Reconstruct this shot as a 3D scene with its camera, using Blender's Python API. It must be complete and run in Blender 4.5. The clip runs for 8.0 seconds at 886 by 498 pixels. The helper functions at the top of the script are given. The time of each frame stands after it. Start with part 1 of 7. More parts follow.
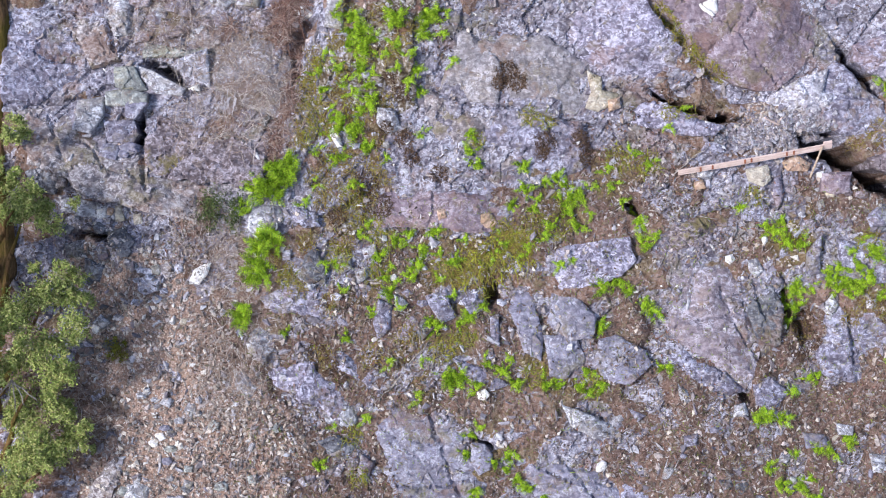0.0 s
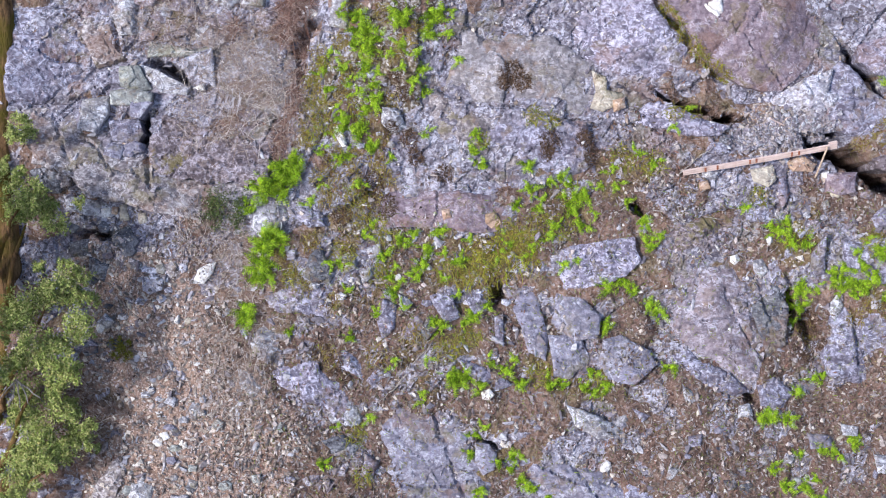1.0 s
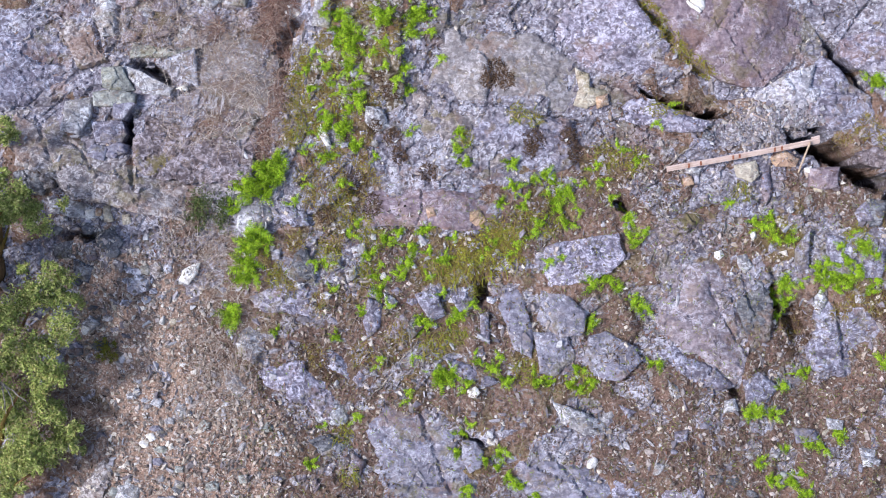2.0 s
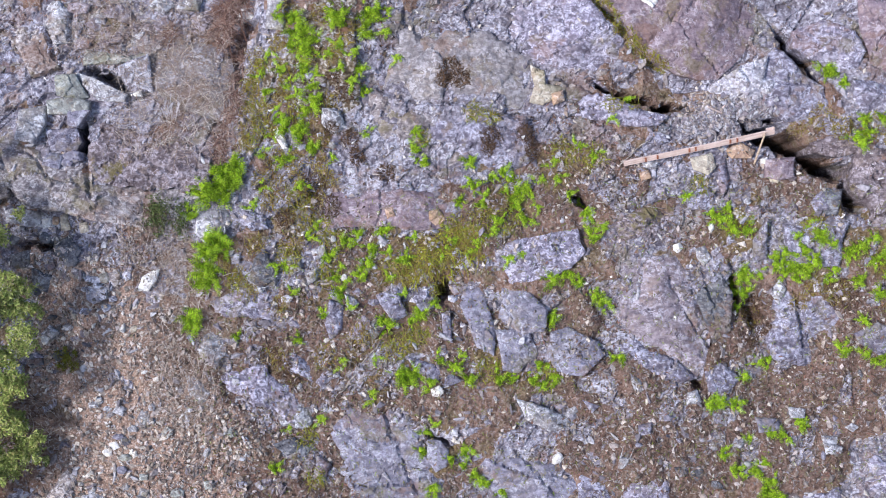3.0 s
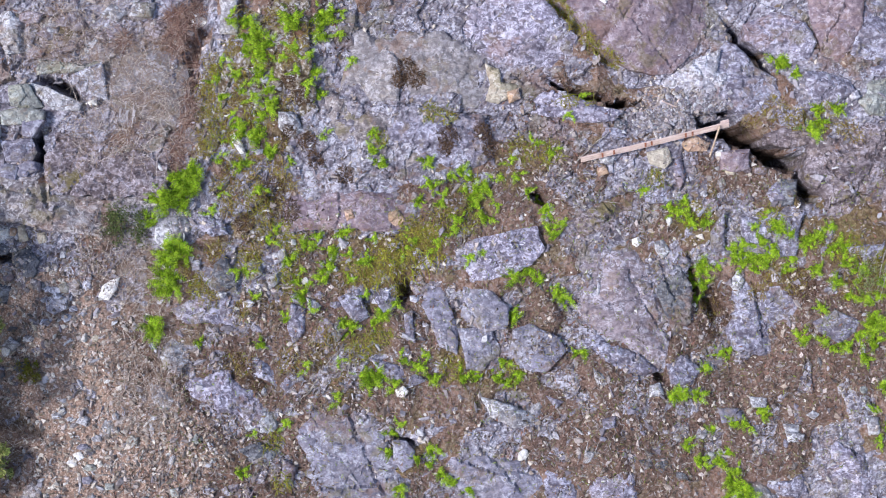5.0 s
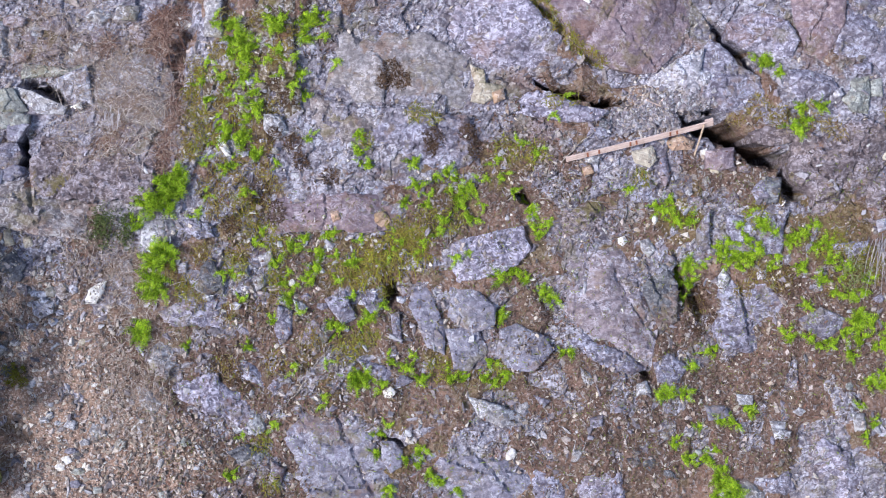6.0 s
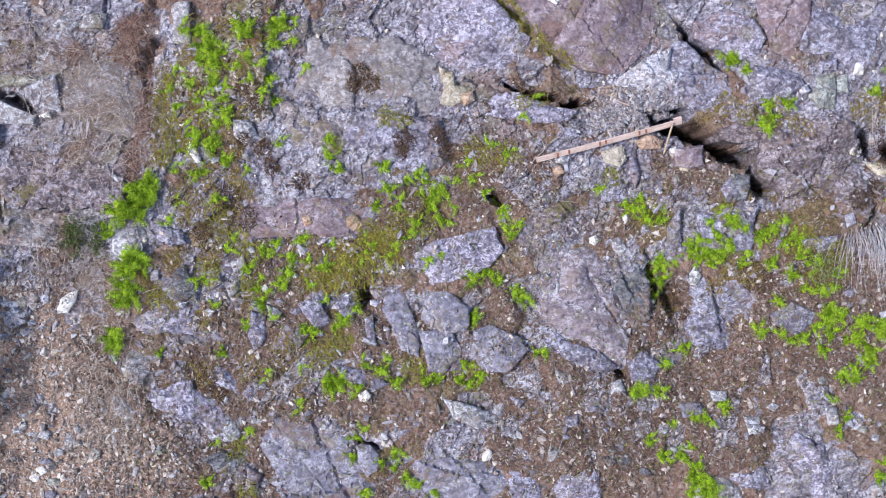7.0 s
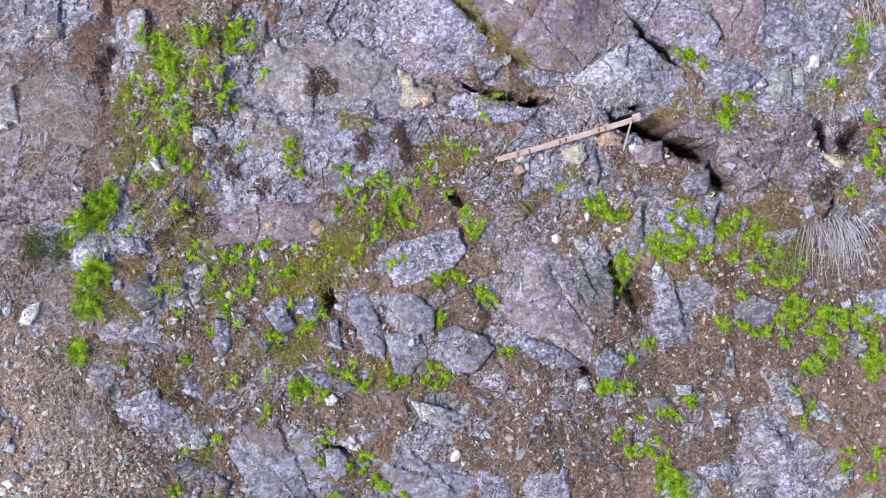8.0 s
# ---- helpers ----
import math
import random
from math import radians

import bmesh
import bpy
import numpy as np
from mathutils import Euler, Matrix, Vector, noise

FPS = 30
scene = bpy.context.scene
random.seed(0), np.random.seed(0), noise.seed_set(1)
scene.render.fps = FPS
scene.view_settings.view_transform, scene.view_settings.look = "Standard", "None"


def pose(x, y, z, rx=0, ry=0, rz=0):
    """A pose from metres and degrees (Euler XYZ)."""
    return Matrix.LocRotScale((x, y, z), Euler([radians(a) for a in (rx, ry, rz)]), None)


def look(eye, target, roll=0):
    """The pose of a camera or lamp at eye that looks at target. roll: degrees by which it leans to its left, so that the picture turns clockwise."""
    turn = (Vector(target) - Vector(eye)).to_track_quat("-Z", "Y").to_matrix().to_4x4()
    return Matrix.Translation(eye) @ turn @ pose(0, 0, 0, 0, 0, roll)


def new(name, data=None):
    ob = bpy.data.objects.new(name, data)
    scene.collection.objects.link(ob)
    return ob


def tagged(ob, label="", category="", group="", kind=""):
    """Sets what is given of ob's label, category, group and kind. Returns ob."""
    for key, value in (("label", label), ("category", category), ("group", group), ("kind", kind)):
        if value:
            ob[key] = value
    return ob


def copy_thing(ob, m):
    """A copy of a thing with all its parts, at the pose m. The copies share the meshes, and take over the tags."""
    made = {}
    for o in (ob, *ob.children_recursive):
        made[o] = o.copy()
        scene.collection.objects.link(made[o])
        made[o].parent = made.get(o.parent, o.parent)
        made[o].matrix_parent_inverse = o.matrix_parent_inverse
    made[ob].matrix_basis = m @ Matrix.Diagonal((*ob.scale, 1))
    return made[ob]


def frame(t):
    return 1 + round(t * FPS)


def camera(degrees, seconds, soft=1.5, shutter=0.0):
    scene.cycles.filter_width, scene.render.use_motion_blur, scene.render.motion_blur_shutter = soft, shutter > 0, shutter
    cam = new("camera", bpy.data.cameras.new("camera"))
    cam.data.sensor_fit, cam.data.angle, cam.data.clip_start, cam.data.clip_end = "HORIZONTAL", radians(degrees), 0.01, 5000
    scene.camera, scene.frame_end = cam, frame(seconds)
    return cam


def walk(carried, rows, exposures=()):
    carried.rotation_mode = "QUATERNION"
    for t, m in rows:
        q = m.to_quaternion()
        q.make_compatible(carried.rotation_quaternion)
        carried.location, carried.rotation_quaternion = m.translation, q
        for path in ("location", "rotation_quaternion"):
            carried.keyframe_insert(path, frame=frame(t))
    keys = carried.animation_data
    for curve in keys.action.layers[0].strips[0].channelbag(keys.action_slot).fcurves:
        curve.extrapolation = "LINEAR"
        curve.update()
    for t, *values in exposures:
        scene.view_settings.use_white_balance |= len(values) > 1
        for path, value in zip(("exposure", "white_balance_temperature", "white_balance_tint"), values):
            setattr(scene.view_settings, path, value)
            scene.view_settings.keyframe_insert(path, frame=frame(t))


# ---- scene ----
SKY, SUN, SUN_ANGLE = 0.12, 2.6, 7.0
EXPO = [(0.0, 0.70, 6050, 15), (4.0, 0.61, 6050, 15), (8.0, 0.58, 6050, 15)]
# The camera hangs still, looks 43 degrees down on a rocky slope and pans to its right.
cam = camera(34.18, 8.0, soft=1.15)
DOWN = 43.0
FACE_Z, DISTANCE = 8.0, 20.4
EYE = Vector((0.0, -DISTANCE * math.cos(radians(DOWN)), FACE_Z + DISTANCE * math.sin(radians(DOWN))))
# seconds, pan, tilt, roll (degrees), drift of the eye (metres)
ROWS = [
    (0.0, 0.000, -0.000, -0.000, 0.000, 0.000, 0.000),
    (0.5, 0.183, -0.066, -0.062, 0.007, 0.019, 0.013),
    (1.0, 0.194, -0.042, -0.029, -0.014, 0.013, 0.004),
    (1.5, -0.050, -0.054, 0.035, -0.027, -0.000, -0.005),
    (1.7, -0.269, -0.048, 0.001, -0.016, -0.005, -0.007),
    (2.8, -1.891, -0.013, -0.183, 0.048, -0.029, -0.016),
    (3.0, -2.519, -0.007, -0.216, 0.060, -0.033, -0.018),
    (3.2, -3.213, -0.024, -0.248, 0.057, -0.036, -0.014),
    (3.5, -4.176, -0.049, -0.295, 0.053, -0.039, -0.008),
    (4.0, -4.322, -0.046, -0.321, 0.055, -0.042, 0.001),
    (4.5, -4.575, -0.149, -0.210, 0.020, -0.023, 0.038),
    (4.7, -4.684, -0.154, -0.218, 0.024, -0.026, 0.045),
    (5.8, -5.205, -0.180, -0.267, 0.046, -0.043, 0.082),
    (6.0, -5.456, -0.185, -0.275, 0.050, -0.046, 0.089),
    (6.5, -6.240, 0.064, -0.303, 0.047, -0.113, 0.047),
    (7.0, -7.077, 0.199, -0.251, 0.009, -0.137, 0.033),
    (7.5, -8.138, 0.134, -0.321, 0.015, -0.119, 0.067),
    (8.0, -9.050, 0.105, -0.373, 0.019, -0.118, 0.084),
]
walk(cam, [(t, Matrix.Translation(EYE + Vector((dx, dy, dz))) @ pose(0, 0, 0, 0, 0, pan) @ pose(0, 0, 0, 90 - DOWN + tilt) @ pose(0, 0, 0, 0, 0, roll))
           for t, pan, tilt, roll, dx, dy, dz in ROWS], exposures=EXPO)

from mathutils.geometry import delaunay_2d_cdt

# ---- light: a low sun from the left behind the camera, and a pale sky ----
SUN_DIR = Vector((-0.62, -0.56, 0.55)).normalized()
world = bpy.data.worlds.new("sky")
scene.world = world
world.use_nodes = True
sky = world.node_tree.nodes.new("ShaderNodeTexSky")
sky.sky_type, sky.sun_disc = "NISHITA", False
sky.sun_elevation, sky.sun_rotation = math.asin(SUN_DIR.z), math.atan2(SUN_DIR.x, SUN_DIR.y)
sky.air_density, sky.dust_density, sky.ozone_density = 1.0, 1.5, 1.0
backing = world.node_tree.nodes["Background"]
backing.inputs["Strength"].default_value = SKY
world.node_tree.links.new(sky.outputs["Color"], backing.inputs["Color"])
sun = new("sun", bpy.data.lights.new("sun", "SUN"))
sun.data.energy, sun.data.angle, sun.data.color = SUN, radians(SUN_ANGLE), (1.0, 0.95, 0.88)
sun.matrix_world = look(SUN_DIR * 60, (0, 0, 0))

# ---- the slope's own axes: u to the right, v up the slope, w out of it ----
FACE = Matrix(((1, 0, 0, 0),
               (0, math.sin(radians(DOWN)), -math.cos(radians(DOWN)), 0),
               (0, math.cos(radians(DOWN)), math.sin(radians(DOWN)), FACE_Z),
               (0, 0, 0, 1)))
SKYWARD = Vector((0, math.cos(radians(DOWN)), math.sin(radians(DOWN))))  # straight up, in the slope's axes


def lattice(ix, iy, seed):
    n = (ix.astype(np.int64) * 374761393 + iy.astype(np.int64) * 668265263 + seed * 974634777) & 0xFFFFFFFF
    n = ((n ^ (n >> 13)) * 1274126177) & 0xFFFFFFFF
    return ((n ^ (n >> 16)) & 0xFFFF) / 65535.0


def vnoise(x, y, seed=0):
    """Smooth value noise, -1 to 1."""
    x, y = np.asarray(x, float), np.asarray(y, float)
    ix, iy = np.floor(x), np.floor(y)
    fx, fy = x - ix, y - iy
    fx, fy = fx * fx * fx * (fx * (fx * 6 - 15) + 10), fy * fy * fy * (fy * (fy * 6 - 15) + 10)
    a, b = lattice(ix, iy, seed), lattice(ix + 1, iy, seed)
    c, d = lattice(ix, iy + 1, seed), lattice(ix + 1, iy + 1, seed)
    return 2 * ((a * (1 - fx) + b * fx) * (1 - fy) + (c * (1 - fx) + d * fx) * fy) - 1


def fbm(x, y, octaves=4, seed=0, gain=0.5):
    total, amp = 0.0, 1.0
    for k in range(octaves):
        total = total + amp * vnoise(x * 2.03 ** k + 17.3 * k, y * 2.03 ** k - 9.1 * k, seed + k)
        amp *= gain
    return total


def smooth(a, b, x):
    t = np.clip((x - a) / (b - a), 0, 1)
    return t * t * (3 - 2 * t)


def blobs(u, v, spots, rough=0.35):
    """How much of (u, v) lies in a set of soft, ragged spots (u, v, radius)."""
    total = np.zeros_like(u)
    wob_u, wob_v = rough * vnoise(u * 2.6, v * 2.6, 71), rough * vnoise(u * 2.6, v * 2.6, 72)
    for cu, cv, r in spots:
        d = np.hypot(u - cu + wob_u * r, v - cv + wob_v * r) / r
        total = np.maximum(total, 1 - smooth(0.6, 1.25, d))
    return total


def swell(u, v):
    """The slope's large relief."""
    return 0.16 * fbm(u * 0.33, v * 0.33, 2, 3) + 0.07 * vnoise(u * 0.9, v * 0.9, 9)


def hollow(u, v):
    total = np.zeros_like(u)
    bent_u = u + 0.05 * vnoise(u * 6, v * 6, 91) + 0.03 * vnoise(u * 15, v * 15, 93)
    bent_v = v + 0.05 * vnoise(u * 6, v * 6, 92) + 0.03 * vnoise(u * 15, v * 15, 94)
    for cu, cv, ru, rv, turn, deep in HOLLOWS:
        c, s = math.cos(radians(turn)), math.sin(radians(turn))
        a, b = bent_u - cu, bent_v - cv
        x, y = a * c + b * s, -a * s + b * c
        total = total - deep * np.exp(-((x / ru) ** 2 + (y / rv) ** 2) ** 2)
    return total


# long joints that run through rock and ground alike: the way (u, v), half width, depth
JOINTS = [
    ([(-4.23, 1.49), (-4.18, 1.13), (-4.13, 0.87)], 0.03, 0.06),
    ([(-4.77, 2.26), (-5.23, 2.1), (-5.7, 2.02), (-6.11, 2.04)], 0.025, 0.06),
    ([(-4.23, 2.7), (-4.58, 2.63), (-4.97, 2.54), (-5.15, 2.36)], 0.025, 0.06),
    ([(-4.74, 3.24), (-4.64, 2.81)], 0.03, 0.07),
    ([(-4.37, 3.4), (-4.38, 2.94), (-4.55, 2.79)], 0.035, 0.08),
    ([(-3.87, 1.9), (-3.46, 1.75), (-2.75, 1.53)], 0.02, 0.04),
    ([(-3.63, 0.89), (-2.91, 0.98)], 0.02, 0.04),
    ([(-5.55, 1.89), (-5.31, 1.21)], 0.02, 0.04),
    ([(-3.63, 3.05), (-3.62, 2.82)], 0.03, 0.07),
    ([(-0.27, 2.29), (0.25, 2.1), (0.49, 2.03), (1.03, 1.99), (1.53, 1.84), (2.05, 1.76), (2.46, 1.8)], 0.022, 0.06),
    ([(2.43, 2.33), (3.07, 2.07)], 0.025, 0.06),
    ([(3.65, 3.45), (4.1, 3.05), (4.75, 2.33)], 0.015, 0.03),
    ([(4.49, 3.49), (4.13, 3.03)], 0.015, 0.03),
    ([(5.69, -0.83), (5.82, -1.59)], 0.025, 0.06),
    ([(-0.19, -2.31), (0.22, -3.43)], 0.025, 0.05),
    ([(1.61, -2.87), (2.22, -3.59)], 0.02, 0.04),
    ([(3.89, -0.47), (4.13, -1.11), (4.49, -1.59)], 0.018, 0.035),
    ([(4.37, -0.39), (4.54, -0.95)], 0.025, 0.06),
    ([(6.85, 0.73), (7.49, 0.17)], 0.02, 0.05),
    ([(7.25, 3.05), (6.85, 2.33)], 0.02, 0.05),
    ([(1.81, -0.07), (2.61, -0.03)], 0.012, 0.02),
]


def joints(u, v):
    """How deep the long joints cut in at (u, v)."""
    bent_u = u + 0.030 * vnoise(u * 7, v * 7, 211) + 0.014 * vnoise(u * 19, v * 19, 212)
    bent_v = v + 0.030 * vnoise(u * 7, v * 7, 213) + 0.014 * vnoise(u * 19, v * 19, 214)
    total = np.zeros_like(u)
    for way, half, deep in JOINTS:
        for (ua, va), (ub, vb) in zip(way, way[1:]):
            near = (u > min(ua, ub) - 0.15) & (u < max(ua, ub) + 0.15) & (v > min(va, vb) - 0.15) & (v < max(va, vb) + 0.15)
            if not near.any():
                continue
            x, y, du, dv = bent_u[near], bent_v[near], ub - ua, vb - va
            t = np.clip(((x - ua) * du + (y - va) * dv) / (du * du + dv * dv), 0, 1)
            d = np.hypot(x - ua - t * du, y - va - t * dv)
            total[near] = np.minimum(total[near], -deep * np.exp(-(d / half) ** 2))
    return total


def broken(u, v, scale, seed, tilt=0.5):
    """Broken rock: cells of one size, each a plane of its own height and lean. Height, and nearness of the joint between cells."""
    x, y = u * scale + 0.35 * vnoise(u * scale * 0.8, v * scale * 0.8, seed), v * scale * 1.25 - u * scale * 0.35 + 0.35 * vnoise(u * scale * 0.8, v * scale * 0.8, seed + 1)
    ix, iy = np.floor(x), np.floor(y)
    best, second, h = np.full(x.shape, 9.0), np.full(x.shape, 9.0), np.zeros(x.shape)
    for dx in (-1, 0, 1):
        for dy in (-1, 0, 1):
            cx, cy = ix + dx, iy + dy
            px, py = cx + lattice(cx, cy, seed + 2), cy + lattice(cx, cy, seed + 3)
            d = np.hypot(x - px, y - py)
            plane = lattice(cx, cy, seed + 4) - 0.5 + tilt * ((x - px) * (lattice(cx, cy, seed + 5) - 0.5) + (y - py) * (lattice(cx, cy, seed + 6) - 0.7)) * 2
            near = d < best
            second = np.where(near, best, np.minimum(second, d))
            h, best = np.where(near, plane, h), np.where(near, d, best)
    return h, smooth(0.07, 0.0, second - best)


def bedrock(u, v):
    """The rock under the soil: large broken beds with smaller pieces on them."""
    a, ja = broken(u, v, 1.3, 101)
    b, jb = broken(u, v, 4.2, 131, 0.7)
    c, jc = broken(u, v, 12.0, 161, 0.8)
    return 0.07 * a + 0.042 * b + 0.016 * c - 0.024 * ja - 0.015 * jb - 0.006 * jc + 0.004 * fbm(u * 16, v * 16, 2, 171, 0.6)


def soil_level(u, v):
    return 0.022 + 0.05 * fbm(u * 0.8, v * 0.8, 3, 21) + 0.03 * vnoise(u * 3.3, v * 3.3, 24) + 0.014 * fbm(u * 9, v * 9, 3, 33, 0.6) + 0.05 * blobs(u, v, GRAVEL) + 0.03 * blobs(u, v, LITTER) - 0.15 * blobs(u, v, BARE, 0.6) - 0.07 * blobs(u, v, ROCKY, 0.8)


def ground_height(u, v):
    u, v = np.asarray(u, float), np.asarray(v, float)
    return swell(u, v) + np.maximum(bedrock(u, v), soil_level(u, v)) + hollow(u, v) + joints(u, v)


# ---- materials ----
def knot(nt, kind, **values):
    """A node; values: sockets by name (spaces as _), or links from other sockets."""
    n = nt.nodes.new(kind)
    for key, value in values.items():
        if key in ("operation", "feature", "attribute_name"):
            if key == "operation":
                n.operation = value
            elif key == "feature":
                n.feature = value
            elif key == "attribute_name":
                n.attribute_name = value
            continue
        name = key[1:] if key[0] == "i" and key[1:].isdigit() else key.replace("_", " ")
        socket = n.inputs[int(name)] if name.isdigit() else n.inputs[name]
        if isinstance(value, bpy.types.NodeSocket):
            nt.links.new(value, socket)
        else:
            socket.default_value = value
    return n


def rgb(c):
    return (*c, 1.0)


class Paint:
    """A material being wired: noise, ramps and mixes by short calls."""

    def __init__(self, name, rough=0.85, spec=0.25):
        self.mat = bpy.data.materials.new(name)
        self.mat.use_nodes = True
        self.nt = self.mat.node_tree
        self.bsdf = self.nt.nodes["Principled BSDF"]
        self.bsdf.inputs["Roughness"].default_value = rough
        self.bsdf.inputs["Specular IOR Level"].default_value = spec
        self.at = knot(self.nt, "ShaderNodeTexCoord").outputs["Object"]
        self.info = knot(self.nt, "ShaderNodeObjectInfo")

    def shift(self, much=40.0):
        """Each object gets its own stretch of the pattern."""
        m = knot(self.nt, "ShaderNodeMath", operation="MULTIPLY", i0=self.info.outputs["Random"], i1=much)
        add = knot(self.nt, "ShaderNodeVectorMath", operation="ADD", i0=self.at, i1=m.outputs[0])
        self.at = add.outputs[0]

    def stretched(self, turn, sx, sy, sz=1.0):
        m = knot(self.nt, "ShaderNodeMapping", Vector=self.at, Rotation=(0, 0, radians(turn)), Scale=(sx, sy, sz))
        return m.outputs[0]

    def noise(self, scale, detail=5.0, rough=0.6, at=None, warp=0.0):
        return knot(self.nt, "ShaderNodeTexNoise", Vector=at or self.at, Scale=scale, Detail=detail, Roughness=rough, Distortion=warp).outputs["Fac"]

    def cells(self, scale, feature="F1", at=None):
        return knot(self.nt, "ShaderNodeTexVoronoi", feature=feature, Vector=at or self.at, Scale=scale).outputs["Distance"]

    def ramp(self, x, a, b):
        n = knot(self.nt, "ShaderNodeMapRange", Value=x, From_Min=a, From_Max=b)
        return n.outputs["Result"]

    def math(self, op, a, b):
        return knot(self.nt, "ShaderNodeMath", operation=op, i0=a, i1=b).outputs[0]

    def mix(self, fac, a, b, how="MIX"):
        n = self.nt.nodes.new("ShaderNodeMix")
        n.data_type, n.blend_type = "RGBA", how
        for socket, value in ((n.inputs[0], fac), (n.inputs[6], a), (n.inputs[7], b)):
            if isinstance(value, bpy.types.NodeSocket):
                self.nt.links.new(value, socket)
            else:
                socket.default_value = rgb(value) if isinstance(value, tuple) and len(value) == 3 else value
        return n.outputs[2]

    def attr(self, name):
        return knot(self.nt, "ShaderNodeAttribute", attribute_name=name).outputs["Fac"]

    def done(self, colour, height=None, deep=0.02, strength=1.0):
        self.nt.links.new(colour, self.bsdf.inputs["Base Color"])
        if height is not None:
            b = knot(self.nt, "ShaderNodeBump", Strength=strength, Distance=deep, Height=height)
            self.nt.links.new(b.outputs[0], self.bsdf.inputs["Normal"])
        return self.mat


def rock_colours(p, dark, mid, pale, lichen=0.5, stain=(0.16, 0.10, 0.06), stained=0.35, turn=-35, crisp=1.0):
    """Weathered rock: mottled grain, flakes along one grain direction, crusts of pale lichen, brown stains. Colour and relief."""
    grain = p.stretched(turn, 0.85, 1.9)
    broad = p.noise(1.1, 3, 0.55)
    patch = p.noise(3.6, 5, 0.62, warp=0.4)
    mid_n = p.noise(6.5, 5, 0.62, at=grain, warp=0.4)
    fine = p.noise(10, 4, 0.58, warp=0.5)
    worm = p.noise(8, 2.5, 0.55, warp=1.1)
    speck = p.noise(20, 2.5, 0.55, warp=0.3)
    warm = (mid[0] * 1.06, mid[1] * 1.0, mid[2] * 0.84)
    colour = p.mix(p.ramp(mid_n, 0.43, 0.56), dark, p.mix(p.ramp(p.noise(2.1, 4, 0.6), 0.46, 0.62), mid, warm))
    colour = p.mix(p.math("MULTIPLY", p.ramp(patch, 0.54, 0.68), stained), colour, stain)
    # crusts: thin wavering rims, and round patches where they have grown together
    rim = p.ramp(p.math("ABSOLUTE", p.math("SUBTRACT", worm, 0.5), 0.0), 0.048, 0.016)
    where = p.ramp(p.math("ADD", patch, p.math("MULTIPLY", broad, 0.5)), 0.80 - 0.26 * lichen, 0.92 - 0.26 * lichen)
    colour = p.mix(p.math("MULTIPLY", p.math("MULTIPLY", rim, where), 0.95), colour, pale)
    seam = p.ramp(p.math("ABSOLUTE", p.math("SUBTRACT", p.noise(7, 3, 0.58, at=grain, warp=1.3), 0.5), 0.0), 0.034, 0.010)
    colour = p.mix(p.math("MULTIPLY", seam, 0.62 * crisp), colour, (dark[0] * 0.5, dark[1] * 0.46, dark[2] * 0.5))
    bent = knot(p.nt, "ShaderNodeVectorMath", operation="ADD", i0=grain, i1=knot(p.nt, "ShaderNodeVectorMath", operation="SCALE", i0=knot(p.nt, "ShaderNodeTexNoise", Vector=p.at, Scale=9.0, Detail=3.0).outputs["Color"], Scale=0.16).outputs[0]).outputs[0]
    spots = knot(p.nt, "ShaderNodeTexVoronoi", Vector=bent, Scale=9.0)
    drawn = knot(p.nt, "ShaderNodeSeparateColor", Color=spots.outputs["Color"]).outputs[0]
    grown = p.ramp(p.math("ADD", p.math("MULTIPLY", drawn, 0.5), patch), 1.02 - 0.24 * lichen, 1.06 - 0.24 * lichen)
    shape = p.ramp(spots.outputs["Distance"], 0.62, 0.42)
    colour = p.mix(p.math("MULTIPLY", p.math("MULTIPLY", grown, shape), 0.62), colour, pale)
    gloom = p.ramp(p.math("SUBTRACT", patch, p.math("MULTIPLY", drawn, 0.25)), 0.34, 0.30)
    colour = p.mix(p.math("MULTIPLY", gloom, 0.4 * crisp), colour, (dark[0] * 0.55, dark[1] * 0.5, dark[2] * 0.5))
    pits = p.ramp(p.math("ADD", p.math("MULTIPLY", fine, 0.6), p.math("MULTIPLY", speck, 0.4)), 0.465, 0.415)
    colour = p.mix(p.math("MULTIPLY", pits, 0.55 * crisp), colour, (dark[0] * 0.5, dark[1] * 0.46, dark[2] * 0.5))
    flecks = p.ramp(speck, 0.565, 0.62)
    colour = p.mix(p.math("MULTIPLY", flecks, 0.38 * crisp), colour, pale)
    vein = p.ramp(p.cells(1.8, "DISTANCE_TO_EDGE", at=bent), 0.010, 0.0)
    colour = p.mix(p.math("MULTIPLY", p.math("MULTIPLY", vein, p.ramp(patch, 0.46, 0.58)), 0.5), colour, (0.04, 0.035, 0.04))
    # thin brown and olive growth in wide ragged patches
    grown_over = p.ramp(p.math("ADD", p.noise(0.9, 4, 0.62, warp=0.6), p.math("MULTIPLY", p.math("SUBTRACT", fine, 0.5), 0.5)), 0.55, 0.63)
    film = p.mix(p.ramp(p.noise(1.7, 3, 0.6), 0.44, 0.56), (0.17, 0.092, 0.058), (0.14, 0.118, 0.042))
    colour = p.mix(p.math("MULTIPLY", grown_over, 1.4 * stained), colour, film)
    high = p.math("ADD", p.math("MULTIPLY", mid_n, 0.7), p.math("MULTIPLY", fine, 0.4))
    return colour, high


def rock_paint(name, dark, mid, pale, lichen=0.5, **more):
    p = Paint(name, 0.9, 0.2)
    p.shift()
    colour, high = rock_colours(p, dark, mid, pale, lichen, **more)
    return p.done(colour, high, 0.03, 0.8)


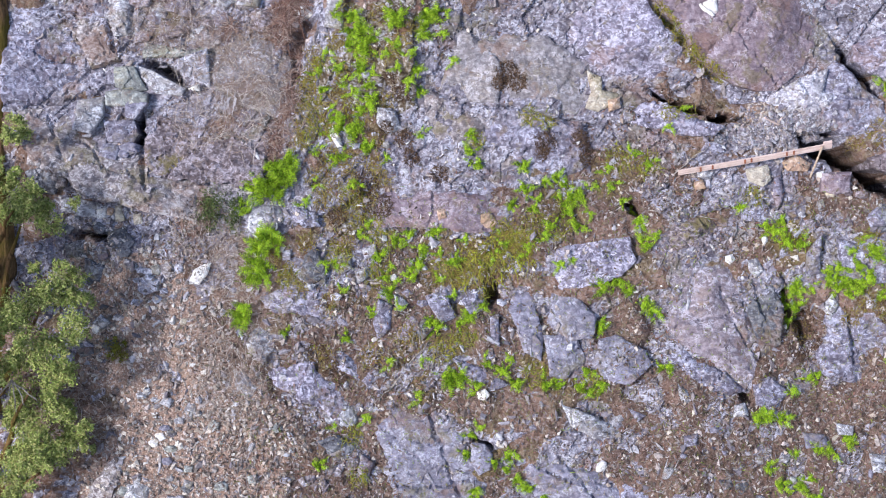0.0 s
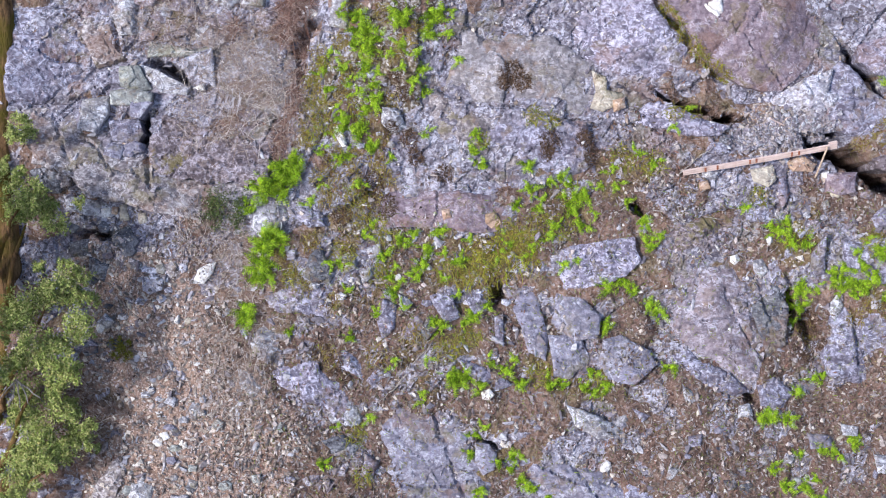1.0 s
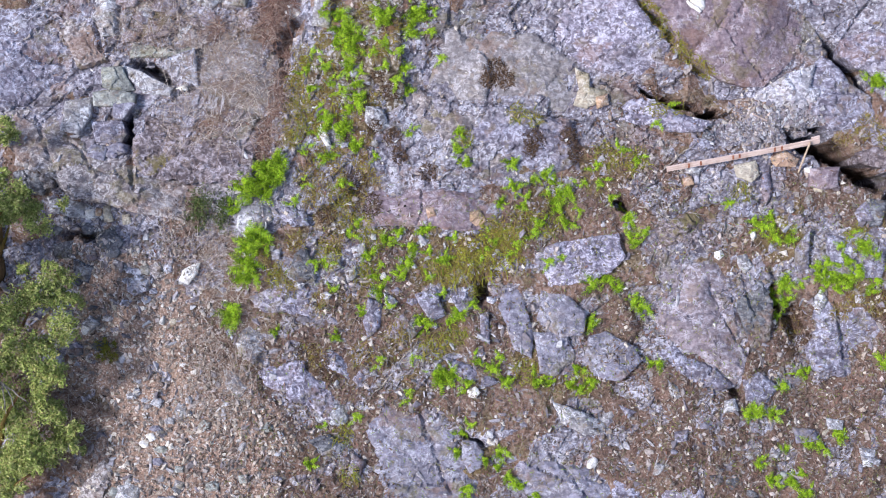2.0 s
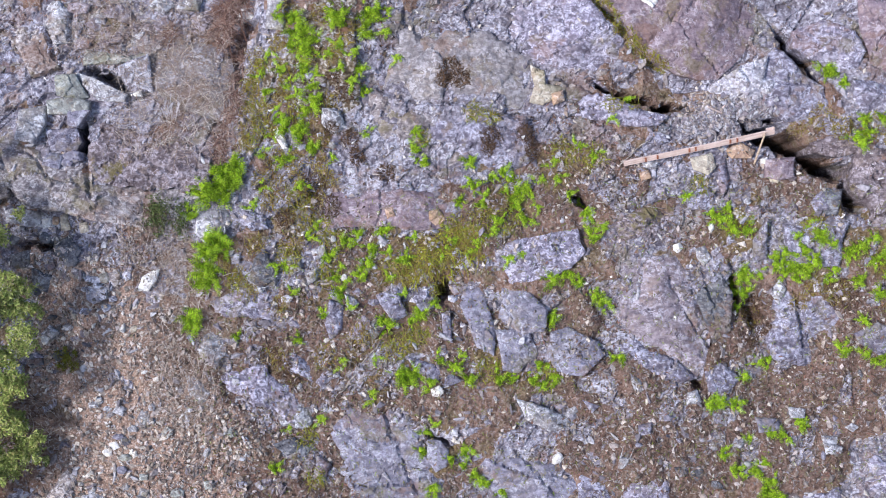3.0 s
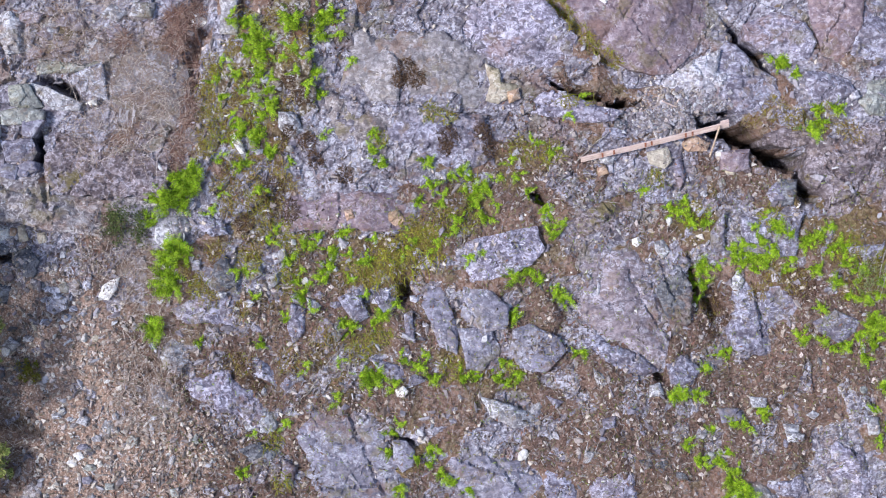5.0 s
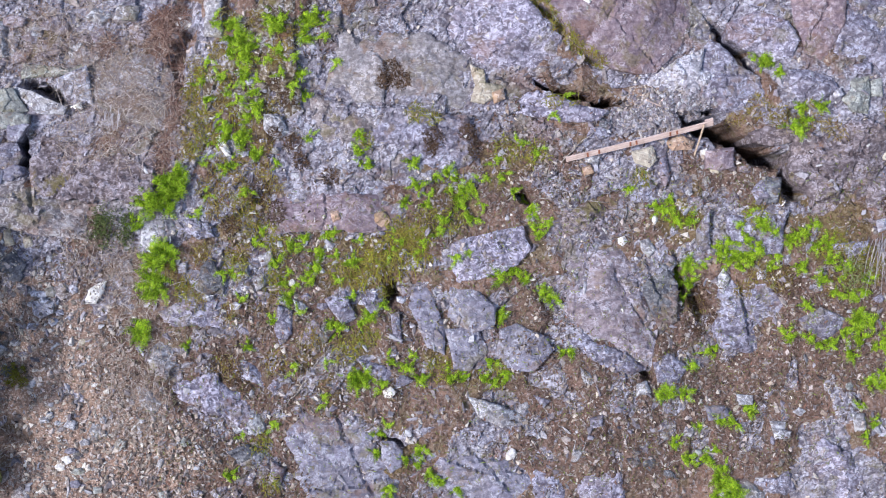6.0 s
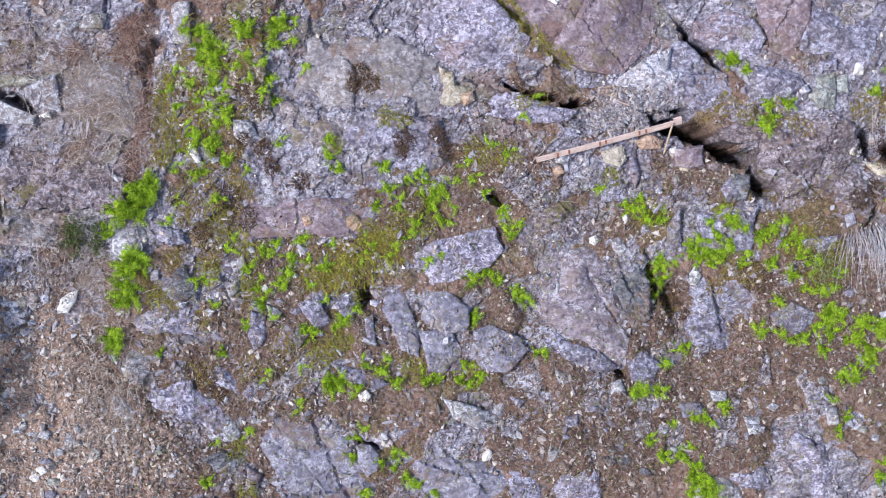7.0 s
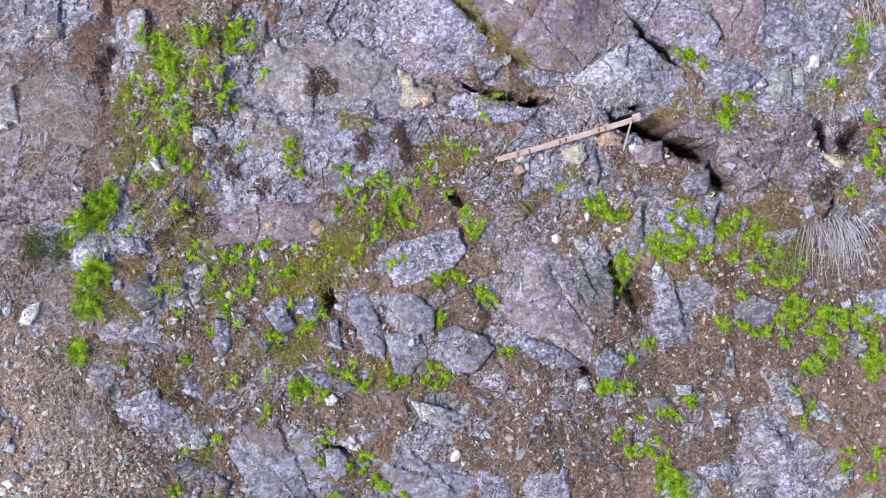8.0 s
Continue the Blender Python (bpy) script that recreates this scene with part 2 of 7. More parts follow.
ROCK = {
    "lilac": rock_paint("rock_lilac_grey", (0.145, 0.138, 0.185), (0.262, 0.255, 0.342), (0.46, 0.475, 0.60), 0.55),
    "speckled": rock_paint("rock_speckled", (0.16, 0.15, 0.20), (0.285, 0.27, 0.37), (0.54, 0.54, 0.68), 0.8),
    "taupe": rock_paint("rock_taupe", (0.172, 0.156, 0.168), (0.308, 0.282, 0.30), (0.52, 0.505, 0.53), 0.5),
    "bright": rock_paint("rock_bright_lichen", (0.24, 0.24, 0.29), (0.40, 0.40, 0.48), (0.64, 0.66, 0.76), 0.8, crisp=0.7),
    "grey": rock_paint("rock_smooth_grey", (0.20, 0.19, 0.205), (0.295, 0.28, 0.305), (0.46, 0.45, 0.49), 0.42, crisp=0.75),
    "purple": rock_paint("rock_purple", (0.182, 0.142, 0.172), (0.265, 0.215, 0.258), (0.43, 0.39, 0.45), 0.3, crisp=0.6),
}
ROCK.update({
    "slate": rock_paint("rock_slate_blue", (0.165, 0.163, 0.215), (0.25, 0.247, 0.335), (0.41, 0.425, 0.51), 0.45, crisp=0.65),
    "pinkish": rock_paint("rock_pink_lichen", (0.17, 0.145, 0.172), (0.26, 0.225, 0.262), (0.45, 0.435, 0.51), 0.6, crisp=0.6),
    "brownish": rock_paint("rock_brown_grey", (0.115, 0.095, 0.105), (0.225, 0.195, 0.22), (0.42, 0.39, 0.45), 0.45, stained=0.55),
    "pale": rock_paint("rock_pale_lichen", (0.21, 0.21, 0.235), (0.34, 0.345, 0.39), (0.60, 0.62, 0.68), 0.7, crisp=0.8),
    "green": rock_paint("rock_pale_green", (0.20, 0.215, 0.215), (0.32, 0.34, 0.335), (0.50, 0.54, 0.53), 0.4, crisp=0.7),
    "cream": rock_paint("rock_cream", (0.36, 0.33, 0.28), (0.52, 0.49, 0.42), (0.66, 0.63, 0.57), 0.4, crisp=0.5),
    "orange": rock_paint("rock_rusty", (0.36, 0.25, 0.19), (0.53, 0.39, 0.30), (0.66, 0.55, 0.47), 0.3, crisp=0.5),
    # dark blue-grey stone, and shade painted into rocks by tree and crevice
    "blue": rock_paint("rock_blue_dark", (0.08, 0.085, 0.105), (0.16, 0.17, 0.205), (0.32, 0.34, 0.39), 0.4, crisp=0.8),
    "mossed": rock_paint("rock_moss_brown", (0.095, 0.072, 0.045), (0.225, 0.195, 0.155), (0.52, 0.52, 0.54), 0.55, stain=(0.13, 0.07, 0.03), stained=0.6),
    "white": rock_paint("rock_white", (0.54, 0.54, 0.55), (0.74, 0.74, 0.75), (0.84, 0.85, 0.86), 0.5, stained=0.1, crisp=0.3),
})


# how broken the surface of each kind of rock is
ROUGH = {"lilac": 0.85, "speckled": 0.55, "slate": 0.55, "grey": 0.35, "taupe": 0.75, "bright": 0.7, "purple": 0.4, "pinkish": 0.5, "brownish": 1.0, "pale": 0.9, "green": 0.8, "cream": 0.8, "orange": 0.8, "blue": 0.9, "mossed": 1.1, "white": 0.6}


# ---- builders ----
def mesh_of(name, verts, faces, material, flat=False):
    me = bpy.data.meshes.new(name)
    me.from_pydata(verts, [], faces)
    if not flat:
        me.polygons.foreach_set("use_smooth", [True] * len(me.polygons))
    me.materials.append(material)
    me.update()
    return me


def rock(name, outline, thick=0.12, lean=(0.0, 0.0), paint="lilac", facets=0.5, seed=0, label="", category="rock", rag=0.8, sunk=0.0):
    """A slab or block of rock that stands out of the slope: its plan outline, how far it stands out, its lean (rise per metre along u and v).
    Large ones are broken along joints into several beds."""
    rng = random.Random(seed * 7 + 11)
    pts = np.array(outline, float)
    cu, cv = pts.mean(0)
    nxt = np.roll(pts, -1, 0)
    seg = np.hypot(*(nxt - pts).T)
    size = math.sqrt(max(1e-4, abs(np.sum(pts[:, 0] * nxt[:, 1] - nxt[:, 0] * pts[:, 1])) / 2))
    step = min(0.04, max(0.013, size / 22))
    ring = np.concatenate([p + (q - p) * np.linspace(0, 1, max(2, int(s / step)), endpoint=False)[:, None] for p, q, s in zip(pts, nxt, seg)])
    out = ring - (cu, cv)
    far = np.hypot(*out.T)[:, None]
    wav = vnoise(ring[:, 0] * 3.5 / max(0.4, size), ring[:, 1] * 3.5 / max(0.4, size), seed)[:, None] * 0.04 * size * rag
    wav = wav + fbm(ring[:, 0] * 7, ring[:, 1] * 7, 4, seed + 5, 0.6)[:, None] * 0.024 * rag * min(1.5, size + 0.25)
    notch = vnoise(ring[:, 0] * 3.1, ring[:, 1] * 3.1, seed + 6)[:, None] * 3.0
    wav = wav + (np.round(notch) - notch * 0.3) * 0.012 * rag * min(1.6, size + 0.2)
    wav = np.clip(wav, -0.18 * size, 0.18 * size)
    out = out + out / far * wav
    ring = out + (cu, cv)
    lo, hi = ring.min(0), ring.max(0)
    gu, gv = np.meshgrid(np.arange(lo[0], hi[0], step), np.arange(lo[1], hi[1], step * 0.87))
    gu = gu + np.where(np.arange(gu.shape[0]) % 2, step / 2, 0.0)[:, None]
    jig = np.random.default_rng(seed).uniform(-0.3, 0.3, (2, *gu.shape)) * step
    grid = np.stack([gu + jig[0], gv + jig[1]], -1).reshape(-1, 2)
    # keep the grid's places inside the outline, at some distance from it
    x, y = grid.T
    inside = np.zeros(len(grid), bool)
    edge = np.full(len(grid), 9.0)
    for p, q in zip(ring, np.roll(ring, -1, 0)):
        cross = (p[1] > y) != (q[1] > y)
        inside ^= cross & (x < (q[0] - p[0]) * (y - p[1]) / (q[1] - p[1] + 1e-12) + p[0])
        edge = np.minimum(edge, (x - p[0]) ** 2 + (y - p[1]) ** 2)
    keep = inside & (edge > (0.65 * step) ** 2)
    grid, edge = grid[keep], np.sqrt(edge[keep])
    n = len(ring)
    flat, _, tris, *_ = delaunay_2d_cdt([Vector(p) for p in np.concatenate([ring, grid]).tolist()], [(i, (i + 1) % n) for i in range(n)], [], 1, 1e-6)
    co = np.array([tuple(p) for p in flat])
    if len(co) != n + len(grid):
        order = [int(np.argmin(np.hypot(*(ring - p).T))) for p in co]
        near_edge = np.array([np.hypot(*(ring[k] - p)) for k, p in zip(order, co)])
    else:
        near_edge = np.concatenate([np.zeros(n), edge])
    around = np.concatenate([ring, ring * 0.5 + np.array((cu, cv)) * 0.5])
    thick = thick + float(np.quantile(ground_height(*around.T) - swell(*around.T), 0.62))
    base = float(np.min(ground_height(*ring.T))) - 0.22
    fall = 0.04 + 0.12 * size * sunk
    planes = [(rng.uniform(0.0, 0.22) * size * facets, rng.gauss(0, 0.42) * facets, rng.gauss(0, 0.42) * facets) for _ in range(5)]
    u, v = co.T
    du, dv = u - cu, v - cv
    h = np.maximum(np.min([a + b * du + c * dv for a, b, c in planes], 0), -0.30 * size * facets)
    small = min(1.0, size + 0.15)
    crag = 0.022 * fbm(du * 3.2 + seed, dv * 3.2, 3, seed + 2, 0.5) * small + 0.006 * fbm(du * 13, dv * 13 + seed, 3, seed + 3, 0.6)
    a, ja = broken(du + seed, dv, 2.2 / max(0.5, size) + 0.8, seed + 40)
    b, jb = broken(du, dv + seed, 7.0, seed + 60)
    crag = crag + small * ROUGH[paint] * (0.05 * a - 0.022 * ja + 0.013 * b - 0.006 * jb)
    bevel = min(0.016, 0.07 * size)
    w = swell(u, v) + thick + lean[0] * du + lean[1] * dv + h + crag - bevel * np.exp(-near_edge / (0.5 * bevel + 0.004)) - sunk * 0.16 * np.exp(-near_edge / fall)
    w = w + 1.4 * joints(u, v)
    # the beds of a large rock, each a little higher or lower than the next
    count = int(min(6, max(1, round(size * 2.4)))) if size > 0.62 else 1
    bed = np.zeros(len(co), int)
    if count > 1:
        seeds = co[[rng.randrange(len(co)) for _ in range(count)]]
        bent = co + 0.12 * size * np.stack([vnoise(u * 2.2, v * 2.2, seed + 80), vnoise(u * 2.2, v * 2.2, seed + 81)], -1)
        d = np.hypot(bent[:, None, 0] - seeds[None, :, 0] * 1.0, (bent[:, None, 1] - seeds[None, :, 1]) * 1.5)
        bed = d.argmin(1)
        d.sort(1)
        w = w + np.array([rng.uniform(-0.03, 0.03) for _ in range(count)])[bed] - 0.035 * np.exp(-((d[:, 1] - d[:, 0]) / 0.03) ** 2)
    top = np.column_stack([du, dv, w - base])
    rim = list(range(n)) if len(co) == n + len(grid) else [int(np.argmin(np.hypot(*(co - p).T))) for p in ring]
    skirt = [(top[i, 0], top[i, 1], 0.0) for i in rim]
    walls = [(rim[i], rim[(i + 1) % n], len(co) + (i + 1) % n, len(co) + i) for i in range(n)]
    walls = [(f[3], f[2], f[1], f[0]) for f in walls if f[0] != f[1]]
    at = FACE @ Matrix.Translation((cu, cv, base))
    if count == 1:
        ob = new(name, mesh_of(name, top.tolist() + skirt, [tuple(f) for f in tris] + walls + [tuple(range(len(co) + n - 1, len(co) - 1, -1))], ROCK[paint], True))
        ob.matrix_world = at
        return tagged(ob, label, category)
    ob = new(name)
    ob.empty_display_size = 0.1
    ob.matrix_world = at
    everything = np.array(top.tolist() + skirt)
    owner = np.concatenate([bed, bed[rim]])
    for k in range(count):
        mine = [tuple(f) for f in list(tris) + walls if owner[f[0]] == k]
        if not mine:
            continue
        used = sorted({i for f in mine for i in f})
        place = {i: j for j, i in enumerate(used)}
        piece = new("rock_bed", mesh_of("rock_bed", everything[used].tolist(), [tuple(place[i] for i in f) for f in mine], ROCK[paint], True))
        piece.parent = ob
    return tagged(ob, label, category)

# ---- the ground: one sheet from the valley floor over the slope to the land above ----
# hollows and gaps: u, v, half lengths, turn (degrees), depth
HOLLOWS = [
    (5.72, 1.24, 0.62, 0.15, -30, 1.6), (6.12, 1.0, 0.4, 0.12, -22, 1.3), (6.55, 0.82, 0.42, 0.11, -12, 1.0), (3.55, 1.97, 0.55, 0.055, -17, 0.6), (4.1, 1.84, 0.3, 0.06, -8, 0.6), (-2.1, 2.8, 0.14, 1.2, -14, 0.3), (5.5, 1.7, 0.2, 0.09, 0, 0.6),
    (5.9, 2.57, 0.42, 0.08, -53, 0.7), (-4.27, 1.7, 0.07, 0.24, 8, 0.6), (-4.7, 2.74, 0.08, 0.1, 0, 0.5), (-3.93, 2.5, 0.3, 0.07, -27, 0.6), (3.05, 2.17, 0.16, 0.05, -35, 0.5),
]
HOLLOWS += [
    (3.22, 3.14, 0.34, 0.08, -50, 0.14), (3.72, 2.57, 0.36, 0.07, -42, 0.14), (0.6, -2.75, 0.2, 0.05, -35, 0.4), (4.87, -0.8, 0.05, 0.36, 4, 0.3), (4.4, -1.6, 0.08, 0.07, 0, 0.3), (4.27, -2.07, 0.08, 0.07, 0, 0.3), (-4.85, 0.2, 0.34, 0.07, -6, 0.5),
    (0.69, -0.6, 0.13, 0.18, 0, 0.4), (2.68, 0.57, 0.15, 0.05, -25, 0.5), (8.75, 0.8, 0.25, 0.14, 0, 0.6), (8.25, 0.95, 0.12, 0.2, 0, 0.6), (8.15, -0.15, 0.2, 0.12, 20, 0.4), (-5.2, -0.6, 0.7, 1.4, 15, 0.2), (6.6, 0.5, 0.15, 0.22, 0, 0.9), (5.12, -1.1, 0.14, 0.24, 0, 0.35),
]
# zones of the sheet: u, v, radius
GRAVEL = [(-4.2, -0.6, 0.9), (-4.0, -1.6, 0.9), (-3.6, -2.4, 1.0), (-2.9, -2.9, 0.9), (-4.8, -0.1, 0.6), (4.6, 1.7, 0.4), (-4.0, -3.3, 0.9)]
LITTER = [(-1.6, -0.9, 0.6), (-0.5, -0.1, 0.5), (0.85, -1.1, 0.5), (2.4, -1.0, 0.5), (4.2, 0.2, 0.5), (3.4, -2.4, 1.5), (5.4, -2.3, 1.4), (7.2, -1.6, 1.2), (-2.4, -2.0, 0.8), (-1.2, -3.2, 0.7), (-4.2, 3.2, 0.5), (0.6, -3.5, 0.6), (5.1, -1.0, 0.4), (-2.5, -3.2, 0.9), (8.8, -1.2, 0.8), (-0.6, 3.2, 0.6), (-3.6, 0.2, 0.5), (-3.1, -1.2, 0.5), (1.4, 0.35, 0.4), (6.9, -1.3, 0.6), (-1.2, -1.3, 0.7), (-0.6, -1.8, 0.7), (-1.6, -2.3, 0.5), (-0.4, -0.7, 0.5), (-2.9, -2.3, 0.4), (0.4, -2.2, 0.5), (5.4, 0.7, 0.5), (6.0, 0.55, 0.4), (2.6, 1.2, 0.6), (3.1, 0.85, 0.5), (2.3, 0.7, 0.4)]
MOSS = [(-1.85, 2.2, 0.3), (-1.75, 1.7, 0.3), (-1.6, 2.6, 0.22), (0.8, 0.05, 0.4), (1.6, 0.6, 0.4), (-1.4, 0.8, 0.5), (0.1, -0.2, 0.6), (-0.2, -1.6, 0.6), (-1.2, -0.2, 0.5), (1.7, -1.6, 0.6), (5.0, 0.1, 0.5), (6.6, 0.0, 0.5), (2.6, 1.2, 0.5), (-1.0, 1.9, 0.4), (0.6, -2.9, 0.4), (7.2, -0.3, 0.6)]
BARE = [(-3.4, 2.4, 1.9), (1.8, 3.1, 1.7), (5.0, 3.2, 1.6), (8.0, 2.6, 1.6), (-5.6, 2.6, 1.2), (0.0, 2.7, 1.0), (0.3, 1.3, 0.9), (3.7, -1.0, 0.8), (0.0, -3.1, 0.7), (1.8, -3.3, 0.6), (7.0, -3.9, 0.7), (2.1, -2.45, 0.3)]

ROCKY = [(-1.9, -0.6, 0.5), (-2.1, -1.8, 0.5), (-0.3, -2.9, 0.7), (1.1, -0.9, 0.6), (1.8, -1.2, 0.6), (2.5, -3.4, 1.0), (-0.4, 0.3, 0.8), (5.3, -1.0, 0.7), (3.6, 0.5, 0.7), (7.5, 0.8, 0.9), (6.0, 0.3, 0.6), (-4.9, 0.6, 0.7), (-1.7, 0.4, 0.7), (6.2, -3.4, 1.0), (8.4, 0.4, 0.9), (9.3, 0.2, 0.8)]


def axis(lo, hi, step, far, count):
    mid = np.arange(lo, hi + step / 2, step)
    out = np.geomspace(step * 3, far, count)
    return np.concatenate([lo - out[::-1], mid, hi + out])


def slope_profile(v):
    """Place of the sheet's middle line (y, z) at v metres up the slope: valley floor, slope, upland."""
    lo, hi = -10.5, 16.0
    vv = np.clip(v, lo, hi)
    y, z = vv * math.sin(radians(DOWN)), FACE_Z + vv * math.cos(radians(DOWN))
    y = y + np.minimum(v - lo, 0) + np.maximum(v - hi, 0)
    z = z + 0.12 * np.maximum(v - hi, 0)
    return y, z


def ground_sheet():
    us, vs = axis(-8.4, 11.0, 0.026, 1500, 60), axis(-5.6, 5.6, 0.026, 1500, 60)
    u, v = np.meshgrid(us, vs)
    near = (1 - smooth(9.5, 14, np.abs(u - 1.3))) * (1 - smooth(5.6, 8, np.abs(v)))
    stone, earth = bedrock(u, v), soil_level(u, v)
    bare = stone - earth
    w = (swell(u, v) + np.maximum(stone, earth) + hollow(u, v) + joints(u, v)) * near + 0.12 * fbm(u * 0.5, v * 0.5, 2, 49) * (1 - near) + 2.0 * fbm(u * 0.02, v * 0.02, 2, 50) * smooth(20, 80, np.hypot(u, v))
    y, z = slope_profile(v)
    on = (v > -10.5) & (v < 16)
    ny, nz = np.where(on, -math.cos(radians(DOWN)), 0.0), np.where(on, math.sin(radians(DOWN)), 1.0)
    co = np.stack([u, y + ny * w, z + nz * w], -1).reshape(-1, 3)
    rows, cols = u.shape
    k = np.arange(rows * cols).reshape(rows, cols)
    quads = np.stack([k[:-1, :-1], k[:-1, 1:], k[1:, 1:], k[1:, :-1]], -1).reshape(-1, 4)
    me = bpy.data.meshes.new("ground")
    me.vertices.add(len(co))
    me.vertices.foreach_set("co", co.ravel())
    me.loops.add(quads.size)
    me.loops.foreach_set("vertex_index", quads.ravel())
    me.polygons.add(len(quads))
    me.polygons.foreach_set("loop_start", np.arange(0, quads.size, 4))
    me.polygons.foreach_set("use_smooth", np.zeros(len(quads), bool))
    a = me.attributes.new("rock", "FLOAT", "POINT")
    a.data.foreach_set("value", (smooth(-0.012, 0.02, bare) * near).ravel())
    for name, spots in (("gravel", GRAVEL), ("litter", LITTER), ("moss", MOSS)):
        a = me.attributes.new(name, "FLOAT", "POINT")
        a.data.foreach_set("value", (blobs(u, v, spots) * near).ravel())
    me.update(calc_edges=True)
    me.materials.append(soil_paint())
    return tagged(new("ground", me), "stony brown soil slope with leaf litter, gravel and moss", "ground", kind="structure")


def soil_paint():
    p = Paint("soil", 0.95, 0.15)
    broad, mid = p.noise(1.1, 4, 0.6), p.noise(7, 6, 0.7, warp=0.7)
    fine, grit = p.noise(26, 5, 0.7, warp=0.5), p.cells(34)
    colour = p.mix(p.ramp(mid, 0.35, 0.65), (0.086, 0.05, 0.036), (0.258, 0.172, 0.136))
    colour = p.mix(p.math("MULTIPLY", p.ramp(fine, 0.5, 0.66), 0.7), colour, (0.36, 0.33, 0.34))

    olive = p.mix(p.ramp(fine, 0.4, 0.6), (0.075, 0.065, 0.03), (0.21, 0.19, 0.10))
    colour = p.mix(p.math("MULTIPLY", p.ramp(p.noise(1.9, 4, 0.6), 0.52, 0.64), 0.45), colour, olive)

    def zone(name, lo=0.25, hi=0.6):
        return p.ramp(p.math("ADD", p.attr(name), p.math("MULTIPLY", p.math("SUBTRACT", mid, 0.5), 0.9)), lo, hi)

    bits = p.mix(p.ramp(fine, 0.4, 0.62), (0.07, 0.044, 0.036), (0.20, 0.138, 0.118))
    colour = p.mix(p.math("MULTIPLY", zone("litter"), 0.6), colour, bits)
    stony = p.mix(p.ramp(grit, 0.1, 0.55), (0.60, 0.49, 0.43), (0.265, 0.182, 0.145))
    colour = p.mix(p.math("MULTIPLY", zone("gravel"), 0.8), colour, stony)
    green = p.mix(p.ramp(fine, 0.36, 0.62), (0.06, 0.045, 0.014), (0.19, 0.15, 0.05))
    colour = p.mix(p.math("MULTIPLY", zone("moss", 0.35, 0.8), 0.55), colour, green)
    colour = p.mix(p.math("MULTIPLY", p.ramp(fine, 0.42, 0.30), 0.8), colour, (0.03, 0.024, 0.02))
    stone, high = rock_colours(p, (0.152, 0.144, 0.178), (0.275, 0.265, 0.33), (0.48, 0.49, 0.58), 0.6)
    shows = p.ramp(p.math("ADD", p.attr("rock"), p.math("MULTIPLY", p.math("SUBTRACT", mid, 0.5), 1.1)), 0.35, 0.6)
    colour = p.mix(shows, colour, stone)
    crumbs = p.math("ADD", p.math("MULTIPLY", mid, 0.5), p.math("MULTIPLY", fine, 0.6))
    relief = p.math("ADD", crumbs, p.math("MULTIPLY", shows, p.math("SUBTRACT", p.math("MULTIPLY", high, 0.7), crumbs)))
    return p.done(colour, relief, 0.035, 0.9)


ground_sheet()

# ---- rocks, from the upper face down to the slope's foot ----
rock("rock_outcrop", [(-6.19, 3.34), (-5.5, 3.45), (-5.12, 2.87), (-4.97, 2.55), (-5.23, 2.36), (-5.7, 2.03), (-6.19, 2.01), (-6.23, 2.73)], 0.05, (-0.04, 0.06), "lilac", 0.25, 1, "broad lilac-grey bedrock face with fine lichen", "rock", rag=0.50, sunk=0.08)
rock("rock_outcrop", [(-5.57, 3.69), (-4.93, 3.69), (-4.7, 3.0), (-4.56, 2.66), (-4.97, 2.56), (-5.12, 2.87)], 0.06, (0.05, -0.10), "taupe", 0.30, 2, "tan-stained grey bedrock knob", "rock", rag=0.50, sunk=0.06)
rock("rock_block", [(-4.93, 3.61), (-4.55, 3.61), (-4.21, 3.29), (-4.26, 3.03), (-4.63, 2.97), (-4.75, 3.21)], 0.10, (0.10, -0.15), "pale", 0.50, 3, "pale grey cracked rock block under straw", "rock", rag=0.50, sunk=0.08)
rock("rock_ledge", [(-4.19, 2.91), (-3.58, 2.81), (-3.31, 2.87), (-3.3, 2.74), (-3.81, 2.7), (-4.26, 2.7)], 0.09, (0.00, -0.20), "green", 0.20, 4, "smooth pale grey-green rock ledge", "rock", rag=0.40, sunk=0.10)
rock("rock_block", [(-4.62, 2.56), (-4.35, 2.57), (-4.18, 2.25), (-4.35, 2.19), (-4.62, 2.28)], 0.14, (-0.15, 0.10), "green", 0.35, 5, "pale green-grey angular rock block", "rock", rag=0.35, sunk=0.05)
rock("rock_block", [(-4.77, 2.22), (-4.42, 2.26), (-4.14, 2.18), (-4.13, 2.06), (-4.38, 2.01), (-4.74, 2.02)], 0.15, (0.10, -0.20), "green", 0.35, 6, "pale angular block in a cracked rock face", "rock", rag=0.35, sunk=0.05)
rock("rock_block", [(-4.46, 2.06), (-4.37, 2.12), (-4.13, 2.04), (-4.31, 1.82), (-4.45, 1.85)], 0.16, (0.30, -0.10), "slate", 0.40, 7, "blue-grey angular block in a cracked rock face", "rock", rag=0.35, sunk=0.05)
rock("rock_block", [(-5.16, 2.1), (-4.78, 2.15), (-4.78, 1.87), (-4.91, 1.6), (-5.16, 1.67)], 0.13, (-0.10, -0.20), "pale", 0.30, 8, "pale stained angular rock block", "rock", rag=0.40, sunk=0.06)
rock("rock_block", [(-4.35, 2.6), (-4.11, 2.52), (-3.61, 2.25), (-3.66, 2.15), (-4.04, 2.19), (-4.26, 2.41)], 0.13, (0.15, 0.10), "pale", 0.40, 9, "pale grey wedge of cracked rock", "rock", rag=0.35, sunk=0.05)
